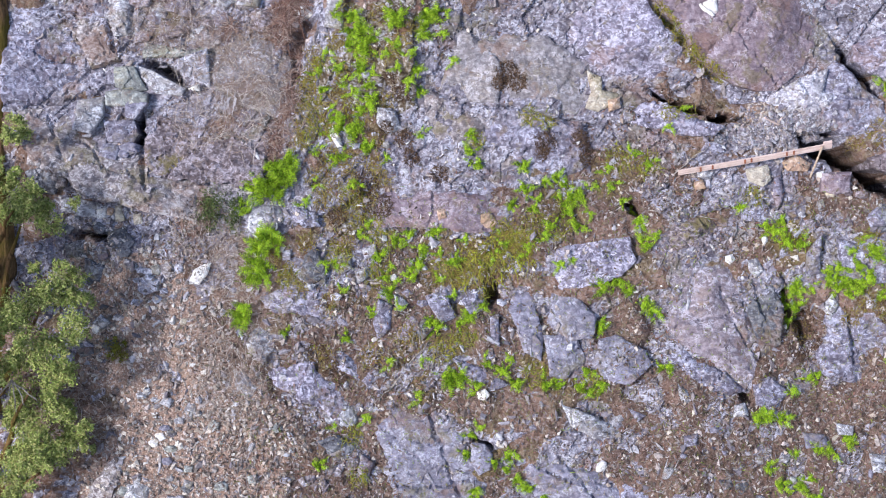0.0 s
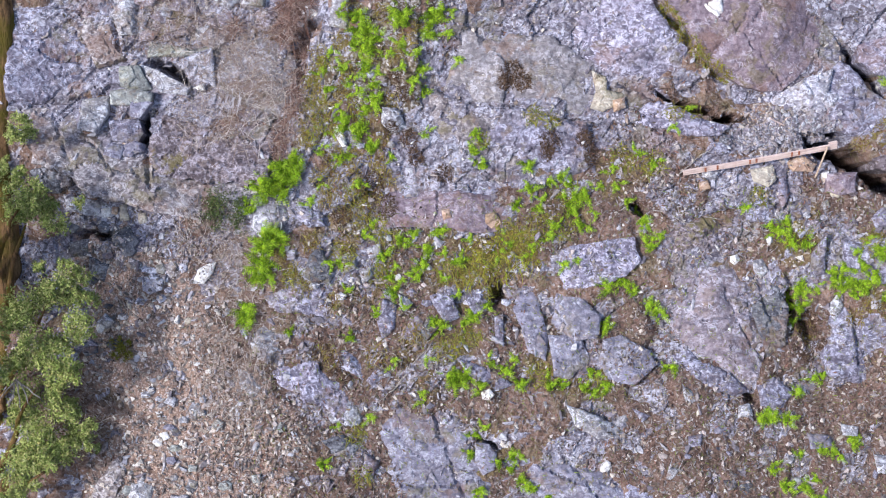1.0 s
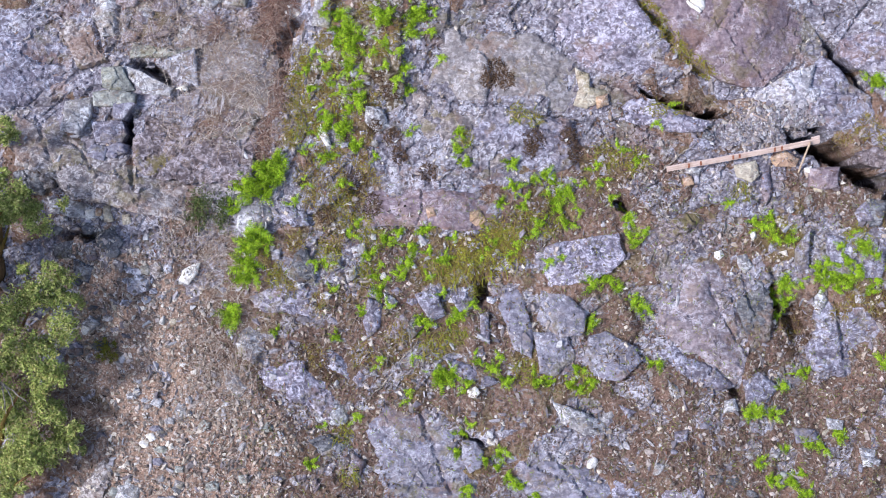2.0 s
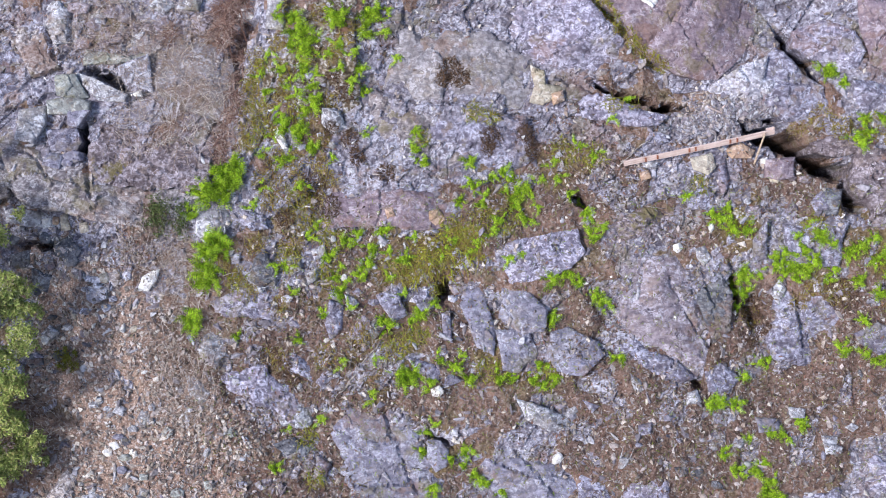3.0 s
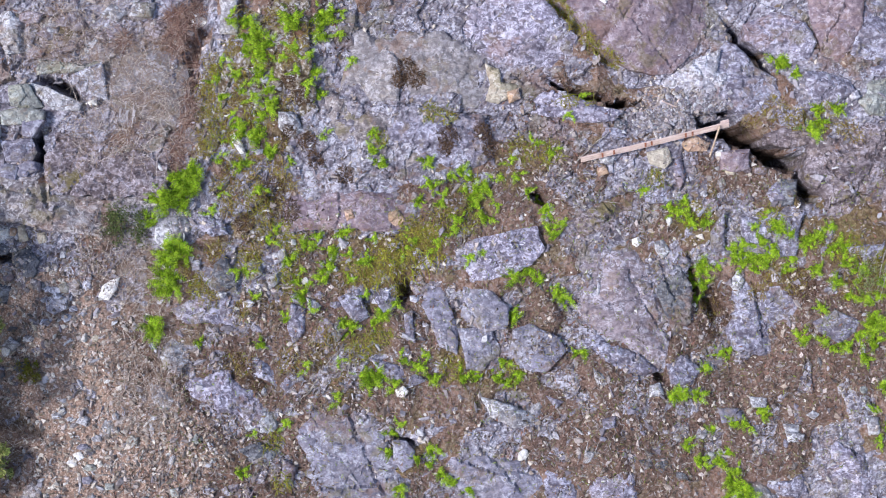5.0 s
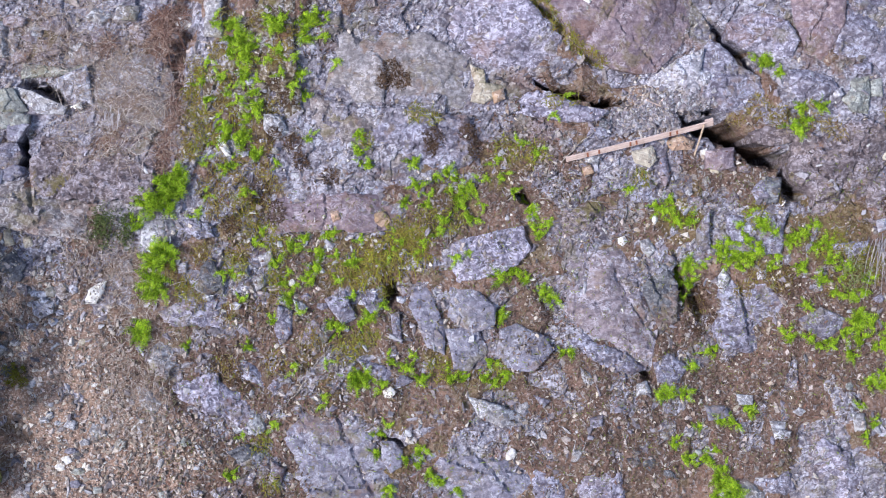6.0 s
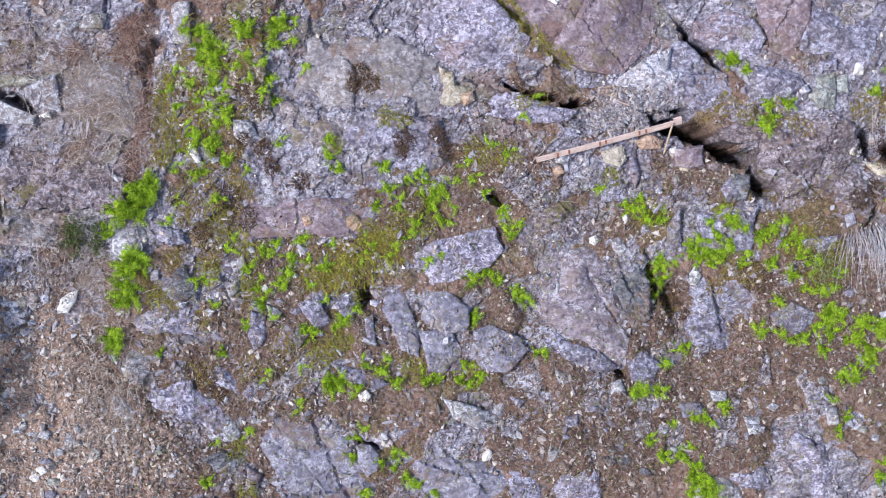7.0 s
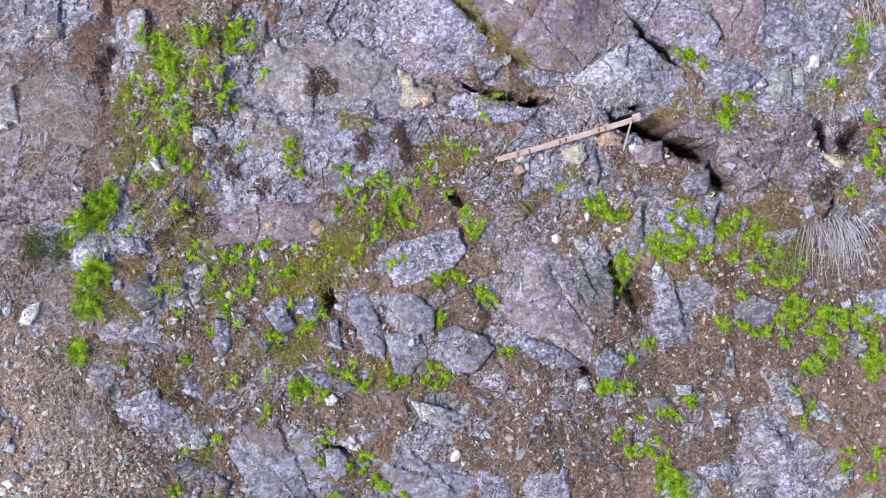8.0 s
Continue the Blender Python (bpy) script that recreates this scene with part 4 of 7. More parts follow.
rock("rock_slab", [(2.12, -1.58), (2.25, -1.84), (2.6, -1.92), (2.97, -1.62), (2.84, -1.43), (2.44, -1.23), (2.2, -1.29)], 0.10, (0.00, -0.10), "slate", 0.25, 79, "rounded grey rock slab on the slope", "rock", rag=0.50, sunk=0.05)
rock("rock_slab", [(2.99, -0.88), (3.23, -1.2), (3.54, -1.52), (3.94, -1.68), (4.26, -2.0), (4.46, -1.7), (4.46, -1.26), (4.29, -0.94), (4.34, -0.62), (4.02, -0.31), (3.32, -0.17), (2.91, -0.31), (2.63, -0.55)], 0.10, (0.02, 0.02), "pinkish", 0.30, 80, "great pinkish rock slab with white lichen", "rock", rag=0.40, sunk=0.05)
rock("rock_outcrop", [(2.92, -1.34), (3.24, -1.7), (3.59, -1.97), (4.03, -2.06), (4.27, -2.01), (3.96, -1.71), (3.56, -1.53), (3.24, -1.23), (3.04, -1.14)], 0.05, (0.05, -0.10), "lilac", 0.40, 81, "broken grey rock at the foot of the great slab", "rock", rag=0.40, sunk=0.32)
rock("rock_slab", [(4.31, -0.94), (4.42, -1.26), (4.5, -1.52), (4.75, -1.34), (4.8, -0.8), (4.66, -0.51), (4.27, -0.49)], 0.09, (0.25, -0.10), "blue", 0.40, 82, "dark flank of the great rock slab", "rock", rag=0.40, sunk=0.05)
rock("boulder", [(4.41, -2.19), (4.69, -2.24), (4.89, -2.02), (4.6, -1.78), (4.37, -1.92)], 0.08, (0.00, -0.10), "lilac", 0.40, 83, "rounded grey boulder on leaf litter", "boulder", rag=0.50, sunk=0.10)
rock("rock_block", [(4.07, -2.36), (4.3, -2.34), (4.24, -2.16), (4.09, -2.19)], 0.07, (0.00, -0.10), "pale", 0.50, 84, "pale blue stone below the great slab", "rock", rag=0.40, sunk=0.15)
rock("rock_outcrop", [(2.93, 0.17), (3.32, -0.01), (4.04, 0.01), (4.21, 0.33), (4.12, 0.57), (2.86, 0.44)], 0.05, (0.00, -0.05), "brownish", 0.30, 86, "low brown-lilac rock face scratched with pale twigs", "rock", rag=0.80, sunk=0.16)
rock("boulder", [(-0.99, -1.03), (-0.91, -1.29), (-0.74, -1.11), (-0.7, -0.79), (-0.9, -0.71)], 0.08, (0.00, 0.00), "lilac", 0.60, 87, "grey boulder among ferns", "boulder", rag=0.50, sunk=0.10)
rock("boulder", [(-0.64, -0.87), (-0.5, -0.83), (-0.54, -0.71), (-0.69, -0.63)], 0.08, (0.00, 0.00), "pale", 0.60, 88, "pale stone among ferns", "boulder", rag=0.50, sunk=0.10)
rock("boulder", [(-0.3, -1.29), (-0.1, -1.11), (-0.23, -0.95), (-0.45, -1.13)], 0.08, (0.00, 0.00), "blue", 0.60, 89, "blue-grey angular stone among moss", "boulder", rag=0.50, sunk=0.10)
rock("boulder", [(-0.15, -0.87), (-0.02, -1.05), (0.18, -0.95), (0.05, -0.55), (-0.26, -0.66)], 0.08, (0.00, 0.00), "lilac", 0.60, 90, "grey rock tooth in moss", "boulder", rag=0.50, sunk=0.10)
rock("boulder", [(0.38, -0.92), (0.59, -0.87), (0.58, -0.39), (0.19, -0.57)], 0.08, (0.00, 0.00), "lilac", 0.60, 91, "grey rock under hanging moss", "boulder", rag=0.50, sunk=0.10)
rock("rock_outcrop", [(-2.8, -1.15), (-2.66, -0.97), (-2.4, -1.0), (-2.35, -1.37), (-2.51, -1.64), (-2.75, -1.53)], 0.07, (0.00, -0.10), "pale", 0.60, 92, "streaked pale rock fragment in soil", "rock", rag=1.40, sunk=0.10)
rock("rock_outcrop", [(-2.53, -1.59), (-2.35, -1.34), (-2.02, -1.43), (-1.78, -1.74), (-1.46, -1.99), (-1.3, -2.3), (-1.47, -2.44), (-1.79, -2.2), (-2.19, -2.02), (-2.48, -1.78)], 0.07, (0.00, -0.10), "speckled", 0.60, 93, "ragged lichen-pale rock ledge", "rock", rag=1.60, sunk=0.16)
rock("rock_outcrop", [(-2.96, -1.67), (-2.77, -1.67), (-2.61, -1.99), (-2.75, -2.1), (-2.88, -1.99)], 0.07, (0.00, -0.10), "pale", 0.60, 94, "ragged pale rock fragment in soil", "rock", rag=1.40, sunk=0.10)
rock("rock_outcrop", [(-1.62, -2.47), (-1.26, -2.49), (-1.15, -2.25), (-1.5, -2.07), (-1.9, -2.09)], 0.05, (0.00, -0.10), "pale", 0.60, 95, "ragged pale rock edge", "rock", rag=1.60, sunk=0.16)
rock("rock_outcrop", [(-1.63, -1.59), (-1.38, -1.71), (-1.06, -1.93), (-0.83, -1.69), (-1.47, -1.42), (-1.74, -1.29)], 0.05, (0.05, -0.10), "lilac", 0.60, 96, "ragged lilac rock rib", "rock", rag=1.60, sunk=0.16)
rock("rock_outcrop", [(-0.93, -2.63), (-0.75, -2.35), (-0.42, -2.2), (0.05, -2.17), (0.25, -2.43), (0.43, -2.87), (0.67, -3.18), (0.53, -3.91), (-0.75, -3.91), (-0.86, -3.19)], 0.05, (0.00, -0.05), "slate", 0.45, 97, "broad flaking lilac rock face at the slope's foot", "rock", rag=1.60, sunk=0.16)
rock("boulder", [(-1.63, -2.88), (-1.3, -2.88), (-1.23, -2.78), (-1.47, -2.61), (-1.77, -2.69)], 0.08, (0.00, 0.00), "blue", 0.60, 98, "dark grey boulder in leaf litter", "boulder", rag=0.50, sunk=0.10)
rock("boulder", [(-1.2, -3.12), (-1.06, -3.28), (-0.96, -3.01), (-1.15, -2.88)], 0.08, (0.00, 0.00), "lilac", 0.60, 99, "grey rock fragment at the slope's foot", "boulder", rag=0.50, sunk=0.10)
rock("rock_slab", [(0.38, -2.96), (0.5, -3.18), (0.67, -3.1), (0.7, -2.88), (0.59, -2.75), (0.42, -2.72)], 0.09, (0.00, 0.00), "slate", 0.40, 100, "grey slab with a dark gap behind it", "rock", rag=0.50, sunk=0.05)
rock("rock_slab", [(0.93, -2.96), (1.17, -3.28), (1.64, -3.9), (2.84, -3.9), (2.69, -3.26), (2.13, -3.09), (1.41, -2.62), (0.89, -2.68)], 0.05, (0.02, -0.02), "slate", 0.30, 101, "broad grey rock slab at the slope's foot", "rock", rag=1.60, sunk=0.05)
rock("rock_block", [(1.8, -2.5), (2.13, -2.67), (2.49, -2.62), (2.36, -2.46), (1.96, -2.3), (1.67, -2.19)], 0.13, (0.00, -0.10), "pale", 0.50, 102, "pale lichen-white rock wedge", "rock", rag=0.50, sunk=0.15)
rock("rock_block", [(0.29, -1.77), (0.62, -2.03), (0.94, -1.91), (0.53, -1.67), (0.13, -1.53)], 0.07, (0.00, 0.00), "lilac", 0.50, 103, "grey rock wedge in moss", "rock", rag=0.50, sunk=0.15)
rock("rock_slab", [(-4.69, -3.62), (-4.53, -3.2), (-4.33, -2.86), (-4.45, -2.69), (-4.93, -3.3), (-5.06, -3.62)], 0.08, (0.00, 0.00), "taupe", 0.50, 104, "lilac-grey rock slab in gravel", "rock", rag=0.50, sunk=0.05)
rock("rock_block", [(-4.17, -3.62), (-4.09, -3.34), (-4.26, -3.17), (-4.45, -3.41), (-4.47, -3.62)], 0.08, (0.00, 0.00), "pale", 0.50, 105, "pale rock block in gravel", "rock", rag=0.50, sunk=0.15)
rock("stone", [(-3.58, -0.49), (-3.5, -0.31), (-3.39, -0.23), (-3.25, -0.19), (-3.3, -0.36), (-3.42, -0.5)], 0.09, (0.00, 0.00), "white", 0.40, 106, "white pointed stone on brown soil", "stone", rag=0.50, sunk=0.05)
rock("stone", [(-4.25, -0.57), (-4.15, -0.65), (-3.99, -0.58), (-3.96, -0.44), (-4.12, -0.36), (-4.26, -0.41)], 0.11, (0.00, 0.00), "bright", 0.60, 107, "pale crumbly stone on rubble", "stone", rag=0.50, sunk=0.05)
rock("stone", [(-3.86, -0.49), (-3.73, -0.39), (-3.81, -0.17), (-3.98, -0.23)], 0.05, (0.00, 0.00), "taupe", 0.60, 108, "grey stone on rubble", "stone", rag=0.50, sunk=0.05)
rock("stone", [(0.49, -2.1), (0.59, -2.12), (0.66, -2.04), (0.59, -1.96), (0.47, -2.01)], 0.08, (0.00, 0.00), "white", 0.40, 109, "white rounded stone on the slope", "stone", rag=0.50, sunk=0.05)
rock("stone", [(-3.6, -2.36), (-3.54, -2.39), (-3.46, -2.3), (-3.47, -2.14), (-3.57, -2.15), (-3.62, -2.25)], 0.04, (0.00, 0.00), "pale", 0.40, 110, "pale blue rounded stone on gravel", "stone", rag=0.50, sunk=0.05)
rock("stone", [(-4.11, -2.78), (-4.03, -2.78), (-4.0, -2.7), (-4.06, -2.65), (-4.14, -2.71)], 0.03, (0.00, 0.00), "white", 0.40, 111, "white stone on gravel", "stone", rag=0.50, sunk=0.05)
rock("stone", [(-3.98, -2.7), (-3.89, -2.66), (-3.94, -2.58), (-4.06, -2.6)], 0.03, (0.00, 0.00), "white", 0.40, 112, "white stone on gravel", "stone", rag=0.50, sunk=0.05)
rock("stone", [(-3.86, -2.65), (-3.73, -2.6), (-3.78, -2.49), (-3.9, -2.52)], 0.03, (0.00, 0.00), "blue", 0.40, 113, "blue-grey stone on gravel", "stone", rag=0.50, sunk=0.05)
rock("stone", [(-3.59, -3.45), (-3.47, -3.37), (-3.51, -3.26), (-3.67, -3.34)], 0.04, (0.00, 0.00), "blue", 0.40, 114, "dark blue-grey stone on gravel", "stone", rag=0.50, sunk=0.05)
rock("stone", [(-2.96, -2.44), (-2.88, -2.42), (-2.91, -2.23), (-2.98, -2.2)], 0.03, (0.00, 0.00), "pale", 0.40, 115, "pale upright stone in soil", "stone", rag=0.50, sunk=0.05)
rock("stone", [(-2.14, -2.68), (-2.05, -2.73), (-2.1, -2.58), (-2.22, -2.52)], 0.03, (0.00, 0.00), "pale", 0.40, 116, "pale stone in leaf litter", "stone", rag=0.50, sunk=0.05)
rock("stone", [(6.04, -3.08), (6.21, -3.06), (6.23, -2.92), (6.02, -2.89)], 0.03, (0.00, 0.00), "pale", 0.40, 117, "blue-white stone on leaf litter", "stone", rag=0.50, sunk=0.05)
rock("stone", [(3.94, -3.4), (4.08, -3.34), (4.05, -3.21), (3.86, -3.24)], 0.03, (0.00, 0.00), "blue", 0.40, 118, "blue-grey stone at the slope's foot", "stone", rag=0.50, sunk=0.05)
rock("stone", [(4.11, -3.42), (4.21, -3.46), (4.32, -3.37), (4.26, -3.24), (4.1, -3.27)], 0.03, (0.00, 0.00), "blue", 0.40, 119, "blue-grey stone at the slope's foot", "stone", rag=0.50, sunk=0.05)
rock("stone", [(3.3, -2.04), (3.36, -2.18), (3.47, -2.12), (3.42, -1.99), (3.29, -1.88)], 0.04, (0.00, 0.00), "pale", 0.50, 120, "pale blue-grey stone on the slope", "stone", rag=0.50, sunk=0.05)
rock("stone", [(4.33, -0.3), (4.42, -0.41), (4.53, -0.3), (4.45, -0.12), (4.31, -0.17)], 0.04, (0.00, 0.00), "pale", 0.50, 121, "pale blue rock fragment", "stone", rag=0.50, sunk=0.05)
rock("stone", [(4.0, -0.18), (4.06, -0.22), (4.14, -0.15), (4.09, -0.07), (4.0, -0.1)], 0.08, (0.00, 0.00), "white", 0.50, 122, "white rounded stone above the great slab", "stone", rag=0.40, sunk=0.05)
rock("rock_block", [(4.32, 0.95), (4.52, 0.87), (4.65, 0.98), (4.59, 1.19), (4.28, 1.13)], 0.11, (0.00, 0.00), "cream", 0.50, 123, "peach-coloured square block under the board", "rock", rag=0.50, sunk=0.15)
rock("rock_block", [(4.88, 1.1), (5.16, 1.1), (5.23, 1.21), (5.0, 1.34), (4.78, 1.24)], 0.11, (0.00, 0.00), "orange", 0.50, 124, "rusty rock wedged under the board", "rock", rag=0.50, sunk=0.15)
rock("rock_block", [(4.65, 0.77), (4.72, 0.55), (4.81, 0.73), (4.78, 1.05), (4.68, 1.03)], 0.10, (0.00, 0.00), "lilac", 0.50, 125, "tall grey stone under the board", "rock", rag=0.50, sunk=0.15)
rock("rock_block", [(5.32, 0.81), (5.55, 0.76), (5.74, 0.81), (5.76, 1.09), (5.36, 1.06)], 0.16, (0.00, 0.10), "purple", 0.40, 126, "grey-purple squared block at the crevice", "rock", rag=0.50, sunk=0.15)
rock("stone", [(5.29, 1.02), (5.37, 1.0), (5.39, 1.11), (5.28, 1.08)], 0.09, (0.00, 0.00), "white", 0.50, 127, "pale stone at the foot of the stake", "stone", rag=0.50, sunk=0.05)
rock("stone", [(3.59, 1.02), (3.77, 0.97), (3.81, 1.08), (3.56, 1.13)], 0.05, (0.00, 0.00), "pale", 0.50, 128, "blue-white stone under the board's end", "stone", rag=0.50, sunk=0.05)
rock("stone", [(3.56, 0.82), (3.7, 0.86), (3.67, 0.98), (3.53, 0.95)], 0.05, (0.00, 0.00), "orange", 0.50, 129, "rusty stone in the soil", "stone", rag=0.50, sunk=0.05)
rock("stone", [(5.3, 0.55), (5.38, 0.6), (5.35, 0.7), (5.27, 0.66)], 0.05, (0.00, 0.00), "pale", 0.50, 130, "white chip in rubble", "stone", rag=0.50, sunk=0.05)
rock("stone", [(3.83, 0.57), (3.94, 0.58), (3.89, 0.71), (3.81, 0.68)], 0.05, (0.00, 0.00), "brownish", 0.50, 131, "pinkish stone in soil", "stone", rag=0.50, sunk=0.05)
rock("rock_block", [(4.21, 0.39), (4.66, 0.39), (4.69, 0.54), (4.52, 0.71), (4.18, 0.65)], 0.08, (0.00, 0.00), "lilac", 0.50, 132, "grey rock shelf below the board", "rock", rag=0.50, sunk=0.15)
rock("rock_block", [(6.03, 0.3), (6.25, 0.33), (6.19, 0.65), (5.95, 0.45)], 0.08, (0.00, 0.00), "lilac", 0.50, 133, "grey rock block beside rubble", "rock", rag=0.50, sunk=0.15)
rock("rock_block", [(5.12, -0.39), (5.32, -0.35), (5.32, 0.21), (5.12, -0.07)], 0.13, (0.00, 0.00), "lilac", 0.50, 134, "grey rock slab beside ferns", "rock", rag=0.50, sunk=0.15)
rock("rock_block", [(3.64, 1.38), (3.81, 1.32), (3.99, 1.37), (3.93, 1.53), (3.69, 1.51)], 0.07, (0.00, 0.00), "lilac", 0.50, 135, "grey rounded stone above the board", "rock", rag=0.50, sunk=0.15)
rock("rock_block", [(2.61, 0.49), (2.84, 0.46), (2.76, 0.55), (2.6, 0.65)], 0.08, (0.00, 0.00), "lilac", 0.40, 136, "small rock lip with a dark gap", "rock", rag=0.50, sunk=0.15)
rock("rock_block", [(-5.84, 1.18), (-5.49, 1.14), (-5.46, 1.43), (-5.81, 1.48)], 0.08, (0.00, 0.00), "taupe", 0.50, 142, "grey rock block beside the tree", "rock", rag=0.50, sunk=0.15)
# the tree's shade is put into the colour of these two blocks
rock("rock_block", [(-5.34, -0.12), (-5.09, -0.11), (-5.06, 0.13), (-5.37, 0.09)], 0.08, (0.00, 0.00), "blue", 0.50, 143, "rock block painted dark for the tree's shade", "rock", rag=0.50, sunk=0.15)
rock("rock_block", [(-5.06, -0.39), (-4.85, -0.47), (-4.77, -0.23), (-5.06, -0.12)], 0.08, (0.00, 0.00), "blue", 0.50, 144, "blue-grey rock with the tree's shade in its colour", "rock", rag=0.50, sunk=0.15)
rock("rock_block", [(-4.49, -0.25), (-4.34, -0.3), (-4.29, -0.19), (-4.47, -0.12)], 0.08, (0.00, 0.00), "taupe", 0.50, 145, "grey stone on rubble below the face", "rock", rag=0.50, sunk=0.15)
rock("rock_block", [(-3.01, -0.15), (-2.85, -0.09), (-2.9, 0.09), (-3.06, 0.01)], 0.07, (0.00, 0.00), "taupe", 0.50, 146, "grey stone on the brown bank", "rock", rag=0.50, sunk=0.15)
rock("rock_block", [(5.47, -1.03), (5.6, -0.79), (5.5, -0.63), (5.35, -0.83)], 0.08, (0.00, 0.00), "pale", 0.50, 147, "pale bluish rock fragment among ferns", "rock", rag=0.50, sunk=0.15)
rock("rock_block", [(5.97, -0.84), (6.09, -0.83), (6.1, -0.7), (5.96, -0.73)], 0.07, (0.00, 0.00), "bright", 0.50, 148, "small white stone on brown litter", "rock", rag=0.50, sunk=0.15)
rock("rock_block", [(5.6, -0.31), (5.81, -0.27), (5.84, 0.09), (5.56, 0.13)], 0.13, (0.00, 0.00), "lilac", 0.50, 149, "grey rock block among ferns", "rock", rag=0.50, sunk=0.15)
rock("rock_block", [(6.04, -0.49), (6.31, -0.47), (6.31, -0.11), (6.01, -0.23)], 0.13, (0.00, 0.00), "lilac", 0.50, 150, "grey rock block among ferns", "rock", rag=0.50, sunk=0.15)
rock("rock_block", [(-1.47, -0.36), (-1.28, -0.27), (-1.31, -0.07), (-1.55, -0.11)], 0.08, (0.00, 0.00), "pale", 0.50, 151, "pale rock fragment in moss", "rock", rag=0.50, sunk=0.15)
rock("rock_block", [(-2.25, -0.16), (-2.14, -0.15), (-2.11, 0.01), (-2.26, -0.04)], 0.07, (0.00, 0.00), "bright", 0.50, 152, "small white stone in moss", "rock", rag=0.50, sunk=0.15)
rock("rock_block", [(-1.1, -0.15), (-0.92, -0.07), (-0.95, 0.09), (-1.14, -0.01)], 0.07, (0.00, 0.00), "bright", 0.50, 153, "small white stone in moss", "rock", rag=0.50, sunk=0.15)
rock("rock_block", [(-1.2, -0.49), (-1.04, -0.39), (-1.07, -0.26), (-1.23, -0.33)], 0.07, (0.00, 0.00), "pale", 0.50, 154, "pale stone in moss", "rock", rag=0.50, sunk=0.15)
rock("rock_block", [(-1.39, 0.73), (-1.18, 0.77), (-1.15, 0.94), (-1.44, 0.89)], 0.07, (0.00, 0.00), "pale", 0.50, 155, "pale rock fragment in brown moss", "rock", rag=0.50, sunk=0.15)
rock("rock_block", [(0.67, -1.32), (0.8, -1.37), (0.78, -0.92), (0.66, -0.95)], 0.08, (0.00, 0.00), "lilac", 0.40, 156, "narrow grey rock on leaf litter", "rock", rag=0.50, sunk=0.15)
rock("rock_block", [(2.73, -2.43), (2.85, -2.34), (2.6, -2.24)], 0.07, (0.00, 0.00), "lilac", 0.50, 157, "pale grey stone on leaf litter", "rock", rag=0.50, sunk=0.15)
rock("rock_block", [(3.38, -2.77), (3.55, -2.75), (3.57, -2.58), (3.37, -2.62)], 0.07, (0.00, 0.00), "lilac", 0.50, 158, "grey stone on leaf litter", "rock", rag=0.50, sunk=0.15)
rock("rock_slab", [(5.12, -2.81), (5.45, -2.78), (5.4, -2.62), (5.08, -2.59)], 0.07, (0.00, -0.10), "slate", 0.40, 159, "flat grey stone above small ferns", "rock", rag=0.50, sunk=0.05)
rock("rock_slab", [(5.57, -2.62), (5.78, -2.63), (5.8, -2.5), (5.56, -2.46)], 0.07, (0.00, -0.10), "pale", 0.40, 160, "flat pale stone on the slope", "rock", rag=0.50, sunk=0.05)
rock("rock_outcrop", [(3.16, -3.9), (3.81, -3.9), (3.81, -3.46), (3.57, -3.33), (3.2, -3.44)], 0.05, (0.00, 0.00), "speckled", 0.40, 161, "lichen-pale rock at the slope's foot", "rock", rag=1.60, sunk=0.16)
rock("rock_outcrop", [(2.53, -3.9), (2.93, -3.9), (3.01, -3.5), (2.77, -3.31), (2.49, -3.26)], 0.05, (0.00, 0.00), "lilac", 0.40, 162, "grey rock at the slope's foot", "rock", rag=1.60, sunk=0.16)
rock("rock_outcrop", [(-1.75, 0.29), (-1.47, 0.17), (-1.03, 0.33), (-1.15, 0.73), (-1.79, 0.61)], 0.04, (0.00, -0.10), "mossed", 0.40, 164, "ragged grey rock under brown moss", "rock", rag=1.60, sunk=0.16)
rock("rock_outcrop", [(-0.67, -1.27), (-0.39, -1.35), (-0.31, -1.07), (-0.47, -0.83), (-0.75, -0.95)], 0.04, (0.00, -0.10), "speckled", 0.40, 165, "pale ragged rock among ferns", "rock", rag=1.60, sunk=0.16)
rock("rock_outcrop", [(7.57, -0.35), (7.74, -0.56), (8.11, -0.41), (8.26, 0.16), (8.03, 0.52), (7.71, 0.47)], 0.05, (0.00, 0.00), "brownish", 0.50, 166, "dark-stained brown rock with white crusts", "rock", rag=1.60, sunk=0.16)
rock("rock_block", [(7.78, -0.28), (7.93, -0.23), (7.91, -0.07), (7.75, -0.11)], 0.08, (0.00, 0.00), "bright", 0.50, 167, "white crust of rock on a brown face", "rock", rag=0.50, sunk=0.15)
rock("rock_block", [(8.04, -0.05), (8.19, 0.04), (8.15, 0.21), (7.99, 0.14)], 0.08, (0.00, 0.00), "bright", 0.50, 168, "white crust of rock on a brown face", "rock", rag=0.50, sunk=0.15)
rock("rock_block", [(8.19, -1.69), (8.32, -1.67), (8.3, -1.53), (8.15, -1.56)], 0.08, (0.00, 0.00), "bright", 0.50, 169, "white stone under the hanging grass", "rock", rag=0.50, sunk=0.15)
rock("rock_block", [(7.93, 0.75), (8.01, 0.76), (8.01, 0.91), (7.93, 0.88)], 0.08, (0.00, 0.00), "cream", 0.50, 170, "small cream stone beside a brown niche", "rock", rag=0.50, sunk=0.15)
rock("rock_block", [(7.27, 1.69), (7.4, 1.74), (7.36, 1.85), (7.23, 1.79)], 0.08, (0.00, 0.00), "bright", 0.50, 171, "white blob of quartz at the rock's edge", "rock", rag=0.50, sunk=0.15)
